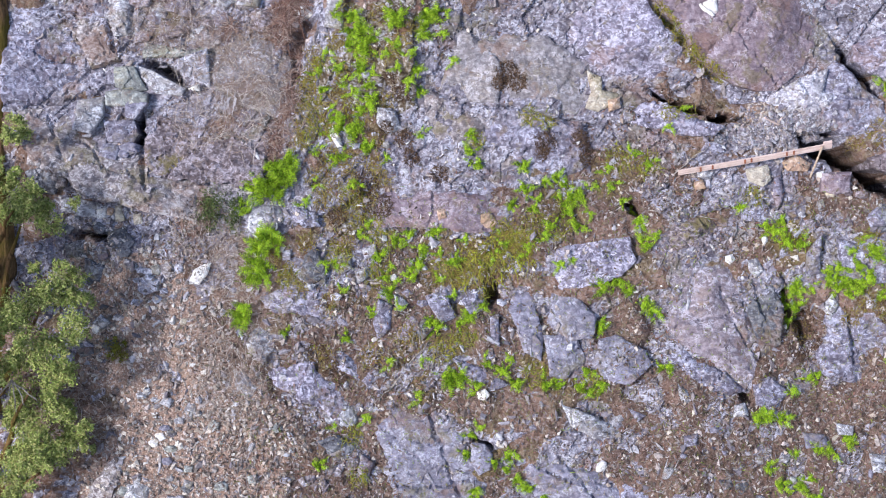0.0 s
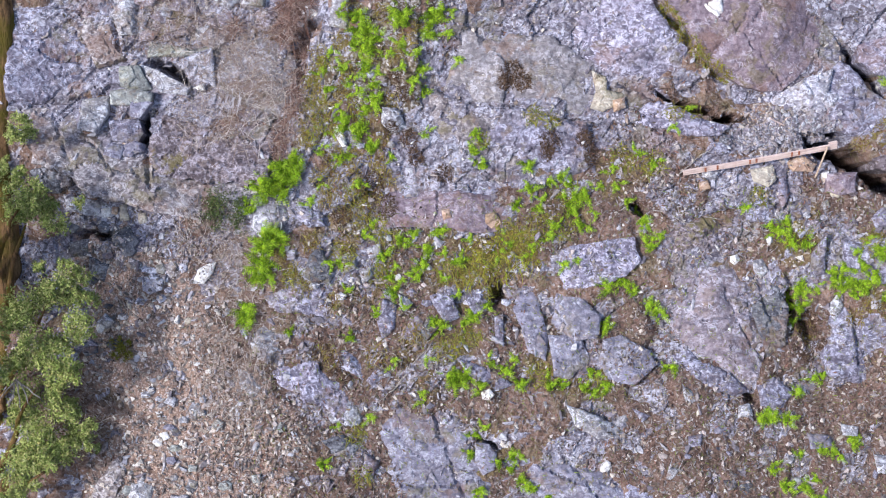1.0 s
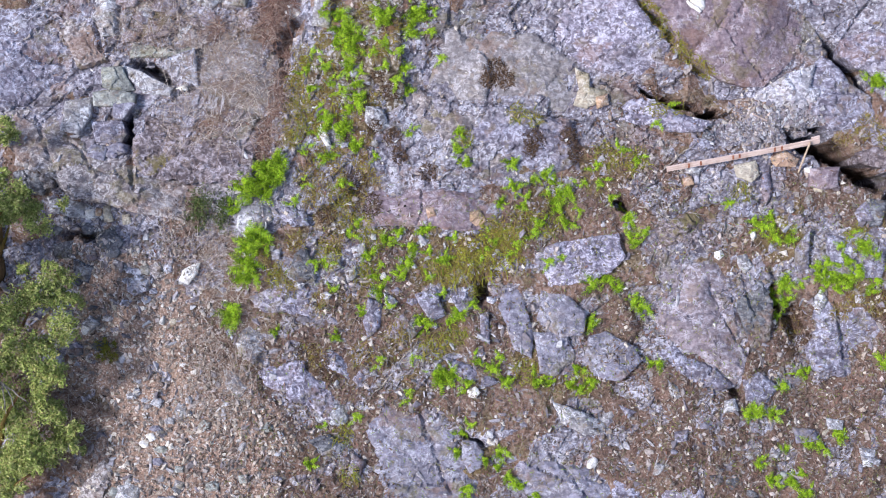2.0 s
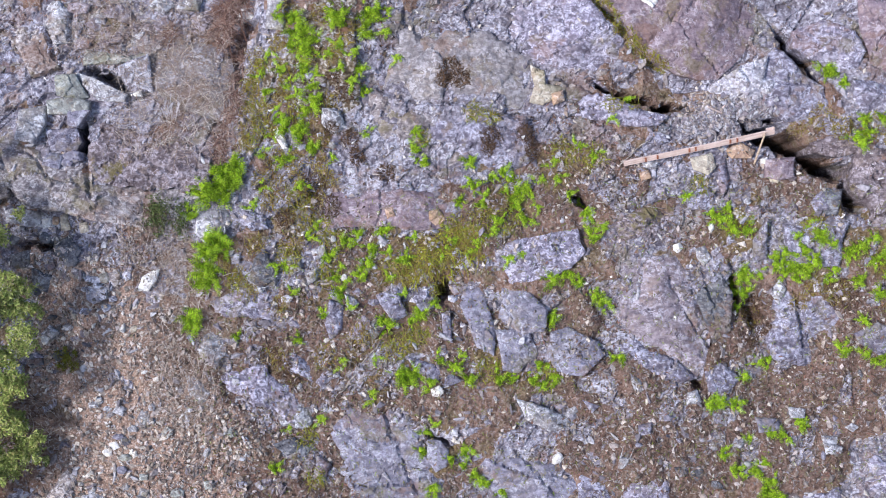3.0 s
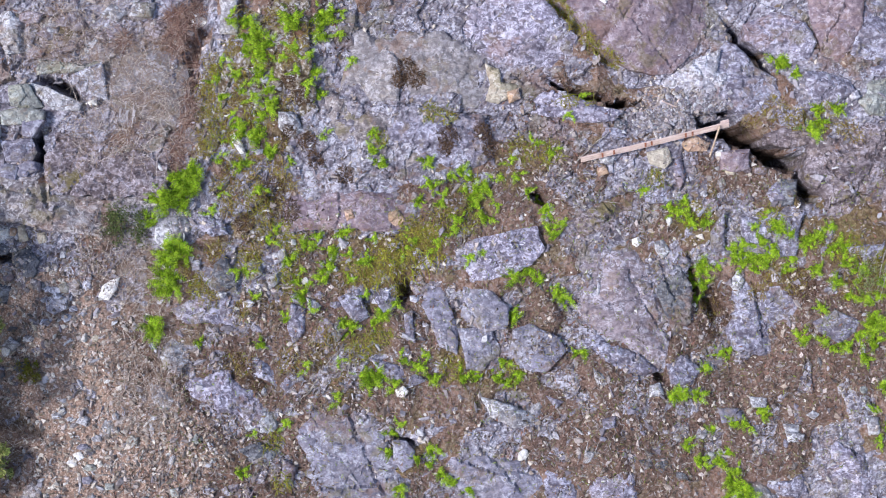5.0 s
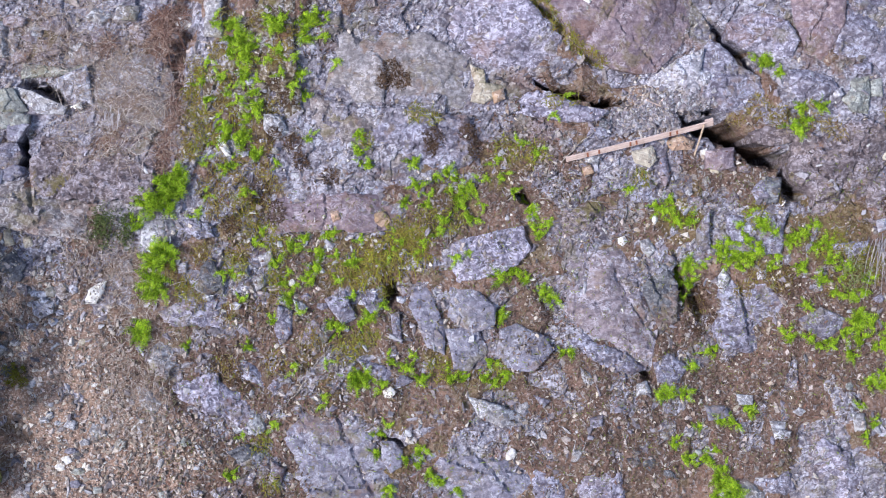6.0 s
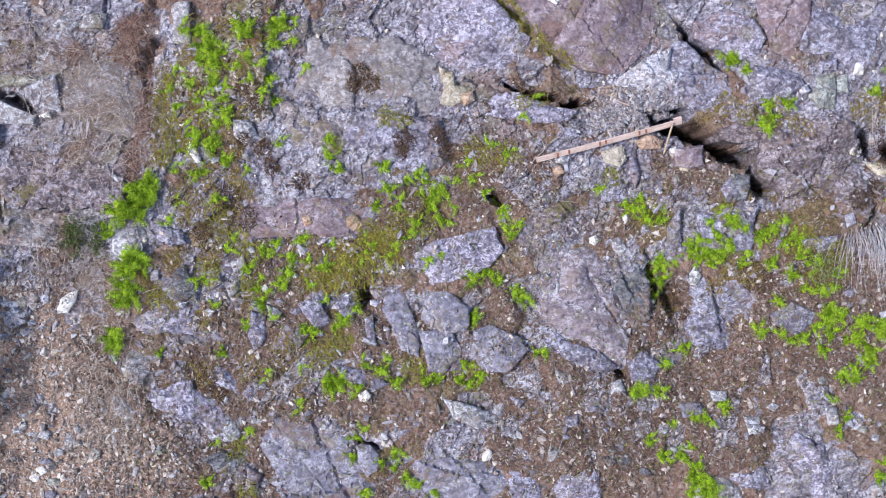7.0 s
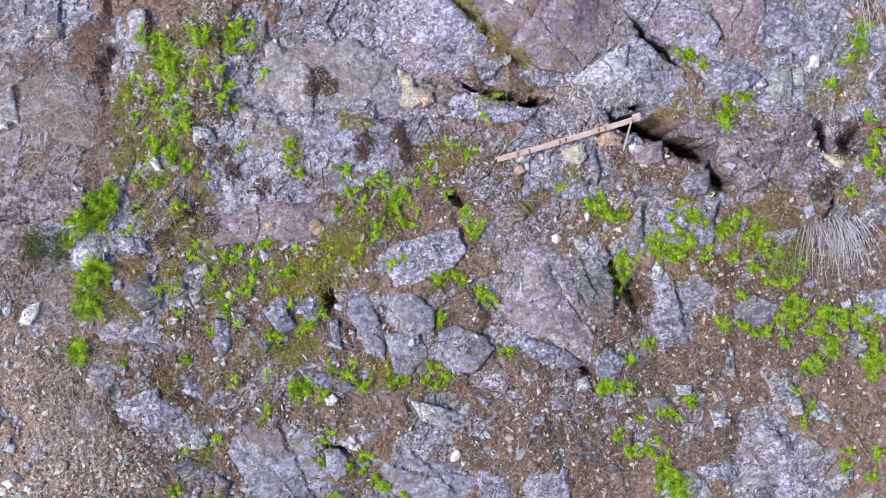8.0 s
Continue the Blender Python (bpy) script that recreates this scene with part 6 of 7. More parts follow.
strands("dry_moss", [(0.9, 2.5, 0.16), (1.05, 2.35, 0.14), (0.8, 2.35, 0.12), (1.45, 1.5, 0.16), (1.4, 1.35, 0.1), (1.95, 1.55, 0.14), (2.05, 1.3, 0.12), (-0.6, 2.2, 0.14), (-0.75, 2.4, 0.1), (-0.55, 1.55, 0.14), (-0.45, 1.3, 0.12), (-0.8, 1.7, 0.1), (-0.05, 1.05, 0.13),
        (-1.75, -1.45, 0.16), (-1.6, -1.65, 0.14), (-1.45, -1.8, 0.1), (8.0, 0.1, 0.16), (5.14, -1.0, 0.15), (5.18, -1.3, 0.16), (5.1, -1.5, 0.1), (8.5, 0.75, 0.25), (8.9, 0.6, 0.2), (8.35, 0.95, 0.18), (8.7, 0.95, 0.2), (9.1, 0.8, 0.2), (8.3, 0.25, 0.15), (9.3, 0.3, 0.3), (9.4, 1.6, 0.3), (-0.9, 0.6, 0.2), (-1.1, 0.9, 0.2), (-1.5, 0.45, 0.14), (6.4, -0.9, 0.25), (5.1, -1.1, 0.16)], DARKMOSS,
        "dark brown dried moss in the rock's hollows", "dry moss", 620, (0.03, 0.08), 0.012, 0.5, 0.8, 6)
strands("brown_moss", [(-1.82, 2.75, 0.13), (-1.86, 2.5, 0.15), (-1.92, 2.25, 0.15), (-1.95, 2.0, 0.16), (-1.98, 1.75, 0.15), (-2.02, 1.5, 0.13), (-1.7, 1.95, 0.13), (-1.62, 1.3, 0.16), (-1.35, 1.25, 0.17), (-1.0, 1.2, 0.15), (-1.75, 1.0, 0.2), (-1.4, 0.9, 0.24), (-1.1, 0.75, 0.2), (-0.85, 1.0, 0.13),
        (-1.7, 0.7, 0.15), (-1.3, 0.5, 0.2), (-1.9, 0.1, 0.16), (-1.4, 0.1, 0.18), (-2.2, -0.3, 0.14), (-2.35, -0.1, 0.12), (0.62, -0.6, 0.12), (0.2, -0.4, 0.16), (1.0, 0.15, 0.2), (0.5, 0.05, 0.18), (-1.1, 2.75, 0.15), (-0.9, 3.3, 0.14), (-0.6, 2.9, 0.13), (-1.5, 2.9, 0.15), (-1.42, 2.5, 0.15), (-1.5, 2.2, 0.15), (-1.2, 1.85, 0.13), (-0.8, 2.1, 0.12), (-0.75, 2.75, 0.14), (-0.4, 3.1, 0.12), (-1.35, 3.35, 0.14), (-0.95, 1.55, 0.12), (-1.6, 1.65, 0.13), (-2.0, -0.55, 0.12), (-1.6, -0.75, 0.14), (-1.7, -1.5, 0.18), (-1.0, -1.5, 0.18), (-0.5, -1.2, 0.15), (5.1, -1.15, 0.16), (6.3, -0.85, 0.2), (3.02, 3.4, 0.08), (3.1, 3.28, 0.1), (3.2, 3.14, 0.11), (3.31, 2.98, 0.11), (3.44, 2.82, 0.09), (3.58, 2.68, 0.1), (3.74, 2.55, 0.1), (3.9, 2.45, 0.09), (6.2, 1.65, 0.2), (6.45, 1.48, 0.2), (5.85, 1.5, 0.13), (6.9, 1.5, 0.2), (7.2, 1.25, 0.18), (8.3, 1.4, 0.3), (8.7, 1.55, 0.25), (8.9, 1.9, 0.2), (6.0, -0.75, 0.16), (5.75, -0.95, 0.13), (7.5, -0.9, 0.25), (7.1, -1.0, 0.2)], BROWNMOSS,
        "olive-brown moss and short dead grass over the rock rib", "moss", 330, (0.04, 0.12), 0.012, 0.5, 1.3, 25)
strands("moss", MOSS_TUFTS, MOSSY, "yellow-green moss and short hanging grass on the ledges", "moss", 300, (0.05, 0.14), 0.013, 0.6, 1.6, 5)
strands("hanging_moss", [(0.85, 0.05, 0.22), (1.1, 0.1, 0.2), (0.6, -0.1, 0.2), (0.4, -0.3, 0.16), (0.25, -0.45, 0.14), (0.95, -0.25, 0.16), (1.2, -0.2, 0.12), (0.75, -0.4, 0.14), (0.35, -0.05, 0.15), (-1.3, 2.0, 0.12)], BRIGHTMOSS, "yellow-green moss hanging over the rock lip", "moss", 170, (0.08, 0.22), 0.015, 0.5, 2.2, 15)

# fern clumps: u, v, spread of each patch
FERNS_A = [(-1.23, 3.09, 0.178), (-1.06, 2.85, 0.162), (-1.33, 2.89, 0.119), (-0.63, 3.29, 0.153), (-0.75, 3.14, 0.111), (-0.18, 3.27, 0.162), (-0.23, 3.03, 0.111), (-1.15, 2.49, 0.093), (-1.06, 2.31, 0.111), (-1.71, 2.21, 0.085), (-1.07, 2.05, 0.119), (-1.18, 1.95, 0.093), (-1.33, 1.67, 0.178), (-1.11, 1.43, 0.153), (-1.47, 1.81, 0.093), (-0.39, 2.49, 0.085), (-0.34, 2.18, 0.076)]
FERNS_B = [(-2.35, 0.93, 0.3), (-2.15, 1.22, 0.163), (-2.48, 0.77, 0.2), (-2.51, 0.01, 0.175), (-2.38, 0.21, 0.163), (-2.59, -0.26, 0.175), (-2.69, -0.39, 0.125), (-2.83, -0.87, 0.163), (-2.78, 0.55, 0.11), (-0.82, -0.39, 0.08), (-0.74, -0.65, 0.1), (-0.9, -0.14, 0.09), (-0.31, 0.01, 0.12), (-0.35, -0.23, 0.1), (-0.1, 0.21, 0.09), (-0.66, 0.1, 0.08), (-0.46, 0.17, 0.07), (0.14, -0.15, 0.08), (-0.43, -0.39, 0.06)]
FERNS_C = [(0.98, 0.61, 0.10), (1.14, 1.21, 0.06), (0.41, 1.37, 0.10), (0.46, 1.16, 0.08), (0.38, 1.61, 0.06), (1.73, 0.90, 0.11), (1.82, 0.71, 0.09), (1.61, 0.98, 0.07), (1.81, 0.50, 0.09), (1.90, 0.34, 0.10), (1.55, 0.33, 0.08), (1.18, 0.81, 0.08), (1.26, 0.58, 0.06), (2.77, 0.37, 0.10), (1.73, 0.65, 0.06), (1.45, 0.93, 0.06), (2.85, 0.05, 0.07), (2.53, 0.65, 0.06), (1.97, 0.77, 0.06)]
FERNS_D = [(2.22, -0.52, 0.11), (2.43, -0.50, 0.10), (2.61, -0.58, 0.09), (2.83, -0.79, 0.10), (2.97, -0.92, 0.08), (2.21, -1.11, 0.10), (0.38, -0.94, 0.11), (0.54, -0.82, 0.09), (0.22, -1.07, 0.10), (-0.11, -1.13, 0.10), (0.13, -1.85, 0.16), (0.25, -1.75, 0.10), (1.05, -1.87, 0.10), (1.41, -1.91, 0.09), (1.63, -1.91, 0.07), (1.89, -1.94, 0.10), (2.06, -1.99, 0.09), (2.21, -1.94, 0.07), (3.17, -1.67, 0.09), (3.07, -1.66, 0.06)]
FERNS_E = [(5.02, -0.54, 0.14), (4.91, -0.79, 0.13), (4.85, -1.03, 0.08), (4.83, 0.09, 0.12), (5.04, 0.10, 0.11), (4.65, 0.23, 0.10), (4.58, -2.35, 0.11), (4.78, -2.38, 0.10), (4.45, -2.39, 0.07), (5.33, -2.83, 0.11), (5.49, -2.86, 0.07), (5.55, -0.43, 0.10), (5.66, -0.49, 0.10), (5.73, -0.62, 0.08), (6.05, -0.07, 0.09), (5.98, -0.33, 0.08), (5.86, -0.47, 0.09), (5.18, -1.83, 0.07), (4.93, -2.01, 0.06), (5.33, -1.82, 0.06), (5.69, -2.71, 0.08)]
FERNS_F = [(0.86, -3.10, 0.10), (1.07, -3.26, 0.10), (1.23, -3.38, 0.10), (0.94, -2.92, 0.07), (1.41, -3.51, 0.10), (0.37, -2.63, 0.08), (0.30, -2.87, 0.06), (-1.75, -3.03, 0.09), (-2.21, -1.19, 0.06), (-1.34, -1.24, 0.06), (0.45, -3.43, 0.07), (0.69, -2.99, 0.06), (-0.99, -0.91, 0.06), (0.81, -1.75, 0.06), (2.05, -1.71, 0.06), (-0.67, 3.17, 0.11), (4.81, 0.37, 0.07), (4.21, 0.57, 0.06), (4.97, -2.87, 0.06), (4.77, -3.34, 0.06), (5.01, -3.37, 0.11), (5.17, -3.27, 0.08), (4.61, -3.10, 0.06), (-1.55, 1.25, 0.10), (-0.19, -1.07, 0.07), (0.49, -1.95, 0.06)]
FERNS_G = [(6.36, 2.30, 0.14), (6.48, 2.15, 0.11), (6.29, 2.25, 0.08), (6.61, 1.30, 0.13), (6.82, 1.39, 0.10), (6.73, 1.61, 0.08), (7.04, 1.61, 0.08), (8.73, 1.97, 0.11), (8.39, 1.66, 0.09), (6.85, -0.11, 0.12), (6.67, -0.21, 0.10), (6.50, -0.33, 0.13), (6.88, -0.44, 0.10), (7.03, -0.63, 0.10), (6.60, -0.66, 0.10), (7.26, -0.74, 0.08), (5.69, -0.48, 0.10), (5.84, -0.56, 0.07), (5.57, -0.29, 0.10), (5.58, -0.59, 0.08)]
FERNS_H = [(6.63, -1.27, 0.10), (6.37, -1.68, 0.08), (6.66, -1.73, 0.08), (6.98, -1.79, 0.10), (7.18, -1.73, 0.09), (7.44, -1.56, 0.14), (7.41, -1.83, 0.11), (7.86, -1.73, 0.13), (8.10, -1.84, 0.12), (7.99, -2.08, 0.10), (8.01, -2.30, 0.10), (7.76, -2.52, 0.10), (7.52, -2.46, 0.10), (8.47, -2.48, 0.14), (8.59, -2.75, 0.11), (8.58, -2.32, 0.09), (7.40, -2.77, 0.09), (7.54, -3.04, 0.10), (7.42, -3.21, 0.09)]
FERNS_I = [(6.8, -1.81, 0.068), (7.57, -1.53, 0.085), (7.75, -1.89, 0.085), (8.2, -1.77, 0.085)]
FERNS_J = [(7.88, -2.24, 0.072), (7.69, -2.38, 0.072), (8.37, -1.79, 0.072), (8.47, -2.06, 0.072), (8.64, -2.16, 0.072), (8.54, -2.61, 0.09), (8.69, -2.51, 0.09), (6.16, -0.7, 0.063), (5.42, -0.44, 0.063), (5.98, -0.42, 0.063), (6.22, -0.16, 0.054), (7.06, -1.13, 0.072), (7.31, -1.16, 0.072), (7.49, -1.18, 0.063), (7.56, -0.94, 0.063), (9.03, 0.75, 0.072), (8.82, 0.44, 0.063), (9.02, 0.33, 0.063), (8.81, 2.25, 0.063), (8.97, 2.07, 0.063)]
FERNS_K = [(8.05, -3.78, 0.10), (8.45, -3.83, 0.12), (7.94, -3.96, 0.08), (8.40, -4.18, 0.10), (5.21, -3.66, 0.14), (5.14, -3.90, 0.12), (5.37, -3.81, 0.14), (5.3, -3.5, 0.1), (5.4, -4.05, 0.14), (8.56, -1.73, 0.09), (8.65, -1.84, 0.07), (8.97, 2.45, 0.10), (8.89, 2.27, 0.08), (8.94, 1.08, 0.08), (9.07, 0.90, 0.10), (8.97, 0.57, 0.10), (5.83, -0.28, 0.06), (6.07, -0.06, 0.08), (8.41, -1.88, 0.08), (7.26, -2.00, 0.07), (7.65, -1.96, 0.10), (8.51, 0.05, 0.10), (6.27, -0.54, 0.08), (7.06, -0.38, 0.08), (7.17, -0.94, 0.08), (6.92, -0.87, 0.08)]
YOUNG_A = [(-1.47, 3.29, 0.09), (-1.63, 2.73, 0.072), (-1.47, 2.57, 0.081), (-1.39, 2.33, 0.072), (-1.55, 1.93, 0.072), (-1.79, 2.49, 0.054), (-0.83, 2.73, 0.09), (-0.67, 2.57, 0.09), (-0.51, 2.33, 0.081), (-0.47, 2.73, 0.072), (-0.03, 3.05, 0.072), (0.05, 3.29, 0.072), (0.13, 2.65, 0.054), (-1.15, 2.65, 0.09), (-0.95, 2.49, 0.072), (-1.27, 2.21, 0.081), (-0.99, 2.17, 0.081), (-1.67, 1.61, 0.054), (-1.79, 1.37, 0.054), (-1.39, 1.33, 0.072), (-0.83, 1.29, 0.072), (-0.31, 1.61, 0.054), (-0.67, 2.89, 0.081)]
YOUNG_B = [(1.09, 0.89, 0.06), (1.33, 0.73, 0.06), (1.61, 0.77, 0.07), (2.05, 0.49, 0.06), (2.13, 0.89, 0.06), (2.41, 0.89, 0.06), (1.41, 0.17, 0.08), (1.17, 0.01, 0.09), (1.61, -0.23, 0.06), (0.85, 0.09, 0.08), (0.69, -0.07, 0.08), (2.73, 0.53, 0.06), (2.97, 0.17, 0.06), (-0.67, -0.47, 0.06), (-0.59, -0.79, 0.06), (-0.03, -0.39, 0.06), (0.13, -0.63, 0.06), (-0.75, -0.23, 0.06), (-1.47, -0.23, 0.06), (-1.67, -0.23, 0.07), (-1.39, -0.55, 0.06), (-0.27, -1.59, 0.06), (-0.35, -2.07, 0.08), (-0.75, -1.59, 0.06), (0.61, -1.59, 0.06), (0.93, -1.59, 0.06), (0.53, -2.47, 0.06)]
YOUNG_C = [(-1.55, -2.47, 0.06), (-1.11, -2.39, 0.07), (4.53, 0.37, 0.07), (5.25, -0.55, 0.08), (5.41, -0.31, 0.06), (5.93, 0.09, 0.06), (5.73, -0.07, 0.06), (1.81, -0.15, 0.06), (3.17, 1.69, 0.06), (2.69, 1.37, 0.06), (2.93, 1.21, 0.06), (2.33, 1.13, 0.06), (3.41, 1.93, 0.06), (-1.15, 0.17, 0.07), (-1.03, 0.33, 0.07), (-1.95, 0.65, 0.06), (-1.79, 0.89, 0.06), (-1.23, 0.89, 0.07), (0.29, 0.17, 0.07), (-0.07, -0.03, 0.06)]
YOUNG_FERNS = YOUNG_A + YOUNG_B + YOUNG_C
FERN_PATCHES = FERNS_A + FERNS_B + FERNS_C + FERNS_D + FERNS_E + FERNS_F + FERNS_G + FERNS_H + FERNS_I + FERNS_J + FERNS_K

# ---- ferns ----
def frond_mesh(seed, pairs=9, length=0.23):
    rng = random.Random(seed)
    verts, faces = [], []
    hook = rng.uniform(-0.25, 0.25)

    def spine(t):
        return Vector((length * t, length * hook * t * t, length * (0.75 * t - 0.85 * t * t)))

    for k in range(6):
        p = spine(k / 5)
        verts += [(p.x, p.y - 0.002, p.z), (p.x, p.y + 0.002, p.z)]
    faces += [(2 * k, 2 * k + 1, 2 * k + 3, 2 * k + 2) for k in range(5)]
    for k in range(pairs):
        t = 0.12 + 0.86 * k / pairs
        p = spine(t)
        reach = 0.05 * math.sin(math.pi * min(1, 0.25 + 0.72 * t)) ** 0.8 * rng.uniform(0.75, 1.2) + 0.006
        for side in (-1, 1):
            tip = p + Vector((reach * 0.3, side * reach, -0.35 * reach + rng.uniform(-0.008, 0.008)))
            half = Vector((0.0088 * (1 - 0.4 * t), 0, 0))
            mid = p.lerp(tip, 0.6) + Vector((0, 0, 0.004))
            n = len(verts)
            verts += [tuple(p - half), tuple(p + half), tuple(mid + half * 0.9), tuple(tip), tuple(mid - half * 0.7)]
            faces.append((n, n + 1, n + 2, n + 3, n + 4) if side < 0 else (n + 4, n + 3, n + 2, n + 1, n))
    return mesh_of("frond", verts, faces, FROND, True)


FRONDS = [frond_mesh(k) for k in range(6)]
frng = np.random.default_rng(8)
fern_models = []
for k in range(6):
    model = empty_thing("fern", FACE @ Matrix.Translation((0, 0, -50)), "bright green fern clump rooted in a rock crack", "fern", "ferns on the rock slope")
    count = 14 + k % 4
    for i in range(count):
        a, q = frng.uniform(0, 2 * math.pi), 0.075 * math.sqrt(frng.random())
        part("frond", FRONDS[int(frng.integers(6))], model, Matrix.Translation((q * math.cos(a * 1.7), q * math.sin(a * 1.7), 0)) @ Matrix.Rotation(a, 4, "Z") @ Matrix.Rotation(-frng.uniform(-0.1, 1.0), 4, "Y") @ Matrix.Rotation(frng.normal(0, 0.5), 4, "X") @ Matrix.Scale(frng.uniform(0.55, 1.15), 4))
    fern_models.append(model)


def rooted(u, v, size):
    """The pose of a fern rooted at (u, v), leaning out and up."""
    w, normal, _ = landing(u, v)
    axis_w = (normal * 0.4 + Vector((0, 0, 0.6)) + SKYWARD * 0.25).normalized()
    turn = Vector((0, 0, 1)).rotation_difference(axis_w).to_matrix().to_4x4() @ Matrix.Rotation(frng.uniform(0, 6.28), 4, "Z")
    return FACE @ Matrix.Translation((u, v, w)) @ turn @ Matrix.Scale(size, 4)


first = list(fern_models)
for cu, cv, r in FERN_PATCHES:
    for i in range(max(1, round((r / 0.098) ** 1.9))):
        q, a = (r * 0.95 * math.sqrt(frng.random()) if i else 0.0), frng.uniform(0, 2 * math.pi)
        m = rooted(cu + q * math.cos(a), cv + q * math.sin(a), min(1.1, 0.62 + r * 2.9) * frng.uniform(0.75, 1.15))
        if first:
            first.pop().matrix_world = m
        else:
            copy_thing(fern_models[int(frng.integers(6))], m).matrix_world = m

# small ones between the stones and up the rib
young_models = []
for k in range(4):
    model = empty_thing("young_fern", FACE @ Matrix.Translation((0, 0, -50)), "small young fern sprouting between stones", "fern", "young ferns on the rock slope")
    for i in range(7 + k % 2):
        a, q = frng.uniform(0, 2 * math.pi), 0.09 * math.sqrt(frng.random())
        part("frond", FRONDS[int(frng.integers(6))], model, Matrix.Translation((q * math.cos(a * 1.7), q * math.sin(a * 1.7), 0)) @ Matrix.Rotation(a, 4, "Z") @ Matrix.Rotation(-frng.uniform(-0.1, 0.9), 4, "Y") @ Matrix.Scale(frng.uniform(0.4, 0.9), 4))
    young_models.append(model)
first = list(young_models)
for cu, cv, r in YOUNG_FERNS:
    m = rooted(cu, cv, 0.6 + r * 4)
    if first:
        first.pop().matrix_world = m
    else:
        copy_thing(young_models[int(frng.integers(4))], m).matrix_world = m


# ---- the tree beside the rock face, shrubs, grass tuft, branches ----
def tube(path, radii, sides=8, seed=0, knobs=0.1):
    """A limb along a path of points with its radii."""
    verts, faces = [], []
    pts = [Vector(p) for p in path]
    for k, p in enumerate(pts):
        d = (pts[min(k + 1, len(pts) - 1)] - pts[max(k - 1, 0)]).normalized()
        a = d.orthogonal().normalized()
        b = d.cross(a)
        for i in range(sides):
            t = 2 * math.pi * i / sides
            r = radii[k] * (1 + knobs * noise.noise(Vector((i * 1.3, k * 0.7, seed))))
            verts.append(tuple(p + (a * math.cos(t) + b * math.sin(t)) * r))
    for k in range(len(pts) - 1):
        for i in range(sides):
            j = (i + 1) % sides
            faces.append((k * sides + i, k * sides + j, (k + 1) * sides + j, (k + 1) * sides + i))
    faces += [tuple(range(sides - 1, -1, -1)), tuple(range((len(pts) - 1) * sides, len(pts) * sides))]
    return verts, faces


def wander(a, b, steps, sway, seed):
    rng = random.Random(seed)
    a, b = Vector(a), Vector(b)
    return [a.lerp(b, k / steps) + (Vector((rng.uniform(-1, 1), rng.uniform(-1, 1), rng.uniform(-1, 1))) * sway if 0 < k < steps else Vector()) for k in range(steps + 1)]


def bark_paint(name, dark, light, moss):
    p = Paint(name, 0.9, 0.15)
    long = p.noise(9, 6, 0.7, at=p.stretched(0, 3.0, 0.6, 0.6))
    colour = p.mix(p.ramp(long, 0.36, 0.62), dark, light)
    colour = p.mix(p.math("MULTIPLY", p.ramp(p.noise(2.2, 4, 0.6), 0.42, 0.58), moss), colour, (0.10, 0.085, 0.012))
    return p.done(colour, long, 0.05, 1.0)


BARK = bark_paint("bark", (0.06, 0.038, 0.018), (0.26, 0.155, 0.075), 0.8)
DEADWOOD = bark_paint("dead_wood", (0.20, 0.18, 0.16), (0.46, 0.43, 0.41), 0.05)


def leaves(spots, per, size, seed, hug=0.55):
    """Small leaves round twigs in ragged clumps (u, v, w, radius)."""
    r = np.random.default_rng(seed)
    h = Heap()
    for cu, cv, cw, radius in spots:
        twigs = r.normal(0, 1, (max(4, int(26 * radius / 0.5)), 3))
        twigs = twigs / np.linalg.norm(twigs, axis=1)[:, None] * (radius * r.uniform(0.35, 1.0, len(twigs)) ** 0.6)[:, None] * (1, 0.9, 0.6)
        for _ in range(int(per * (radius / 0.5) ** 2)):
            t = twigs[int(r.integers(len(twigs)))] * r.uniform(0.45, 1.05)
            at = np.array((cu, cv, cw)) + t + r.normal(0, 0.16 * radius * hug, 3)
            a = size * r.uniform(0.6, 1.4)
            b = a * r.uniform(0.28, 0.45)
            h.add(np.array([(-a, 0, 0), (0, -b, 0.2 * b), (a, 0, -0.2 * a), (0, b, 0.2 * b)]) @ turned(r, None, 1.8).T + at, [(0, 1, 2, 3)])
    return h


tree = empty_thing("tree", FACE @ Matrix.Translation((-6.4, -4.6, -0.1)), "olive-green leafy tree with a mossy trunk beside the cliff", "tree")
home = Vector((-6.4, -4.6, -0.1))


def limb(name, a, b, r0, r1, steps, sway, seed, parent, origin, material=None, label=""):
    path = [p - origin for p in wander(a, b, steps, sway, seed)]
    radii = [r0 + (r1 - r0) * k / steps for k in range(steps + 1)]
    v, f = tube(path, radii, 9, seed)
    return part(name, mesh_of(name, v, f, material or BARK), parent, None, label)


limb("trunk", (-6.22, -4.6, -0.1), (-6.33, 4.9, 0.15), 0.24, 0.17, 16, 0.07, 1, tree, home, None, "orange-brown bark darkened by moss")
for k, (a, b) in enumerate([((-6.35, -3.2, 0.2), (-5.5, -1.9, 1.2)), ((-6.35, -2.2, 0.2), (-5.3, -0.7, 1.3)), ((-6.35, -1.2, 0.2), (-5.6, 0.3, 1.3)), ((-6.4, -3.6, 0.1), (-5.4, -3.0, 1.1)),
                            ((-6.35, -2.4, 0.2), (-5.75, -1.7, 1.3)), ((-6.35, -0.4, 0.2), (-5.7, 0.5, 1.3))]):
    limb("limb", a, b, 0.06, 0.015, 6, 0.05, 20 + k, tree, home)
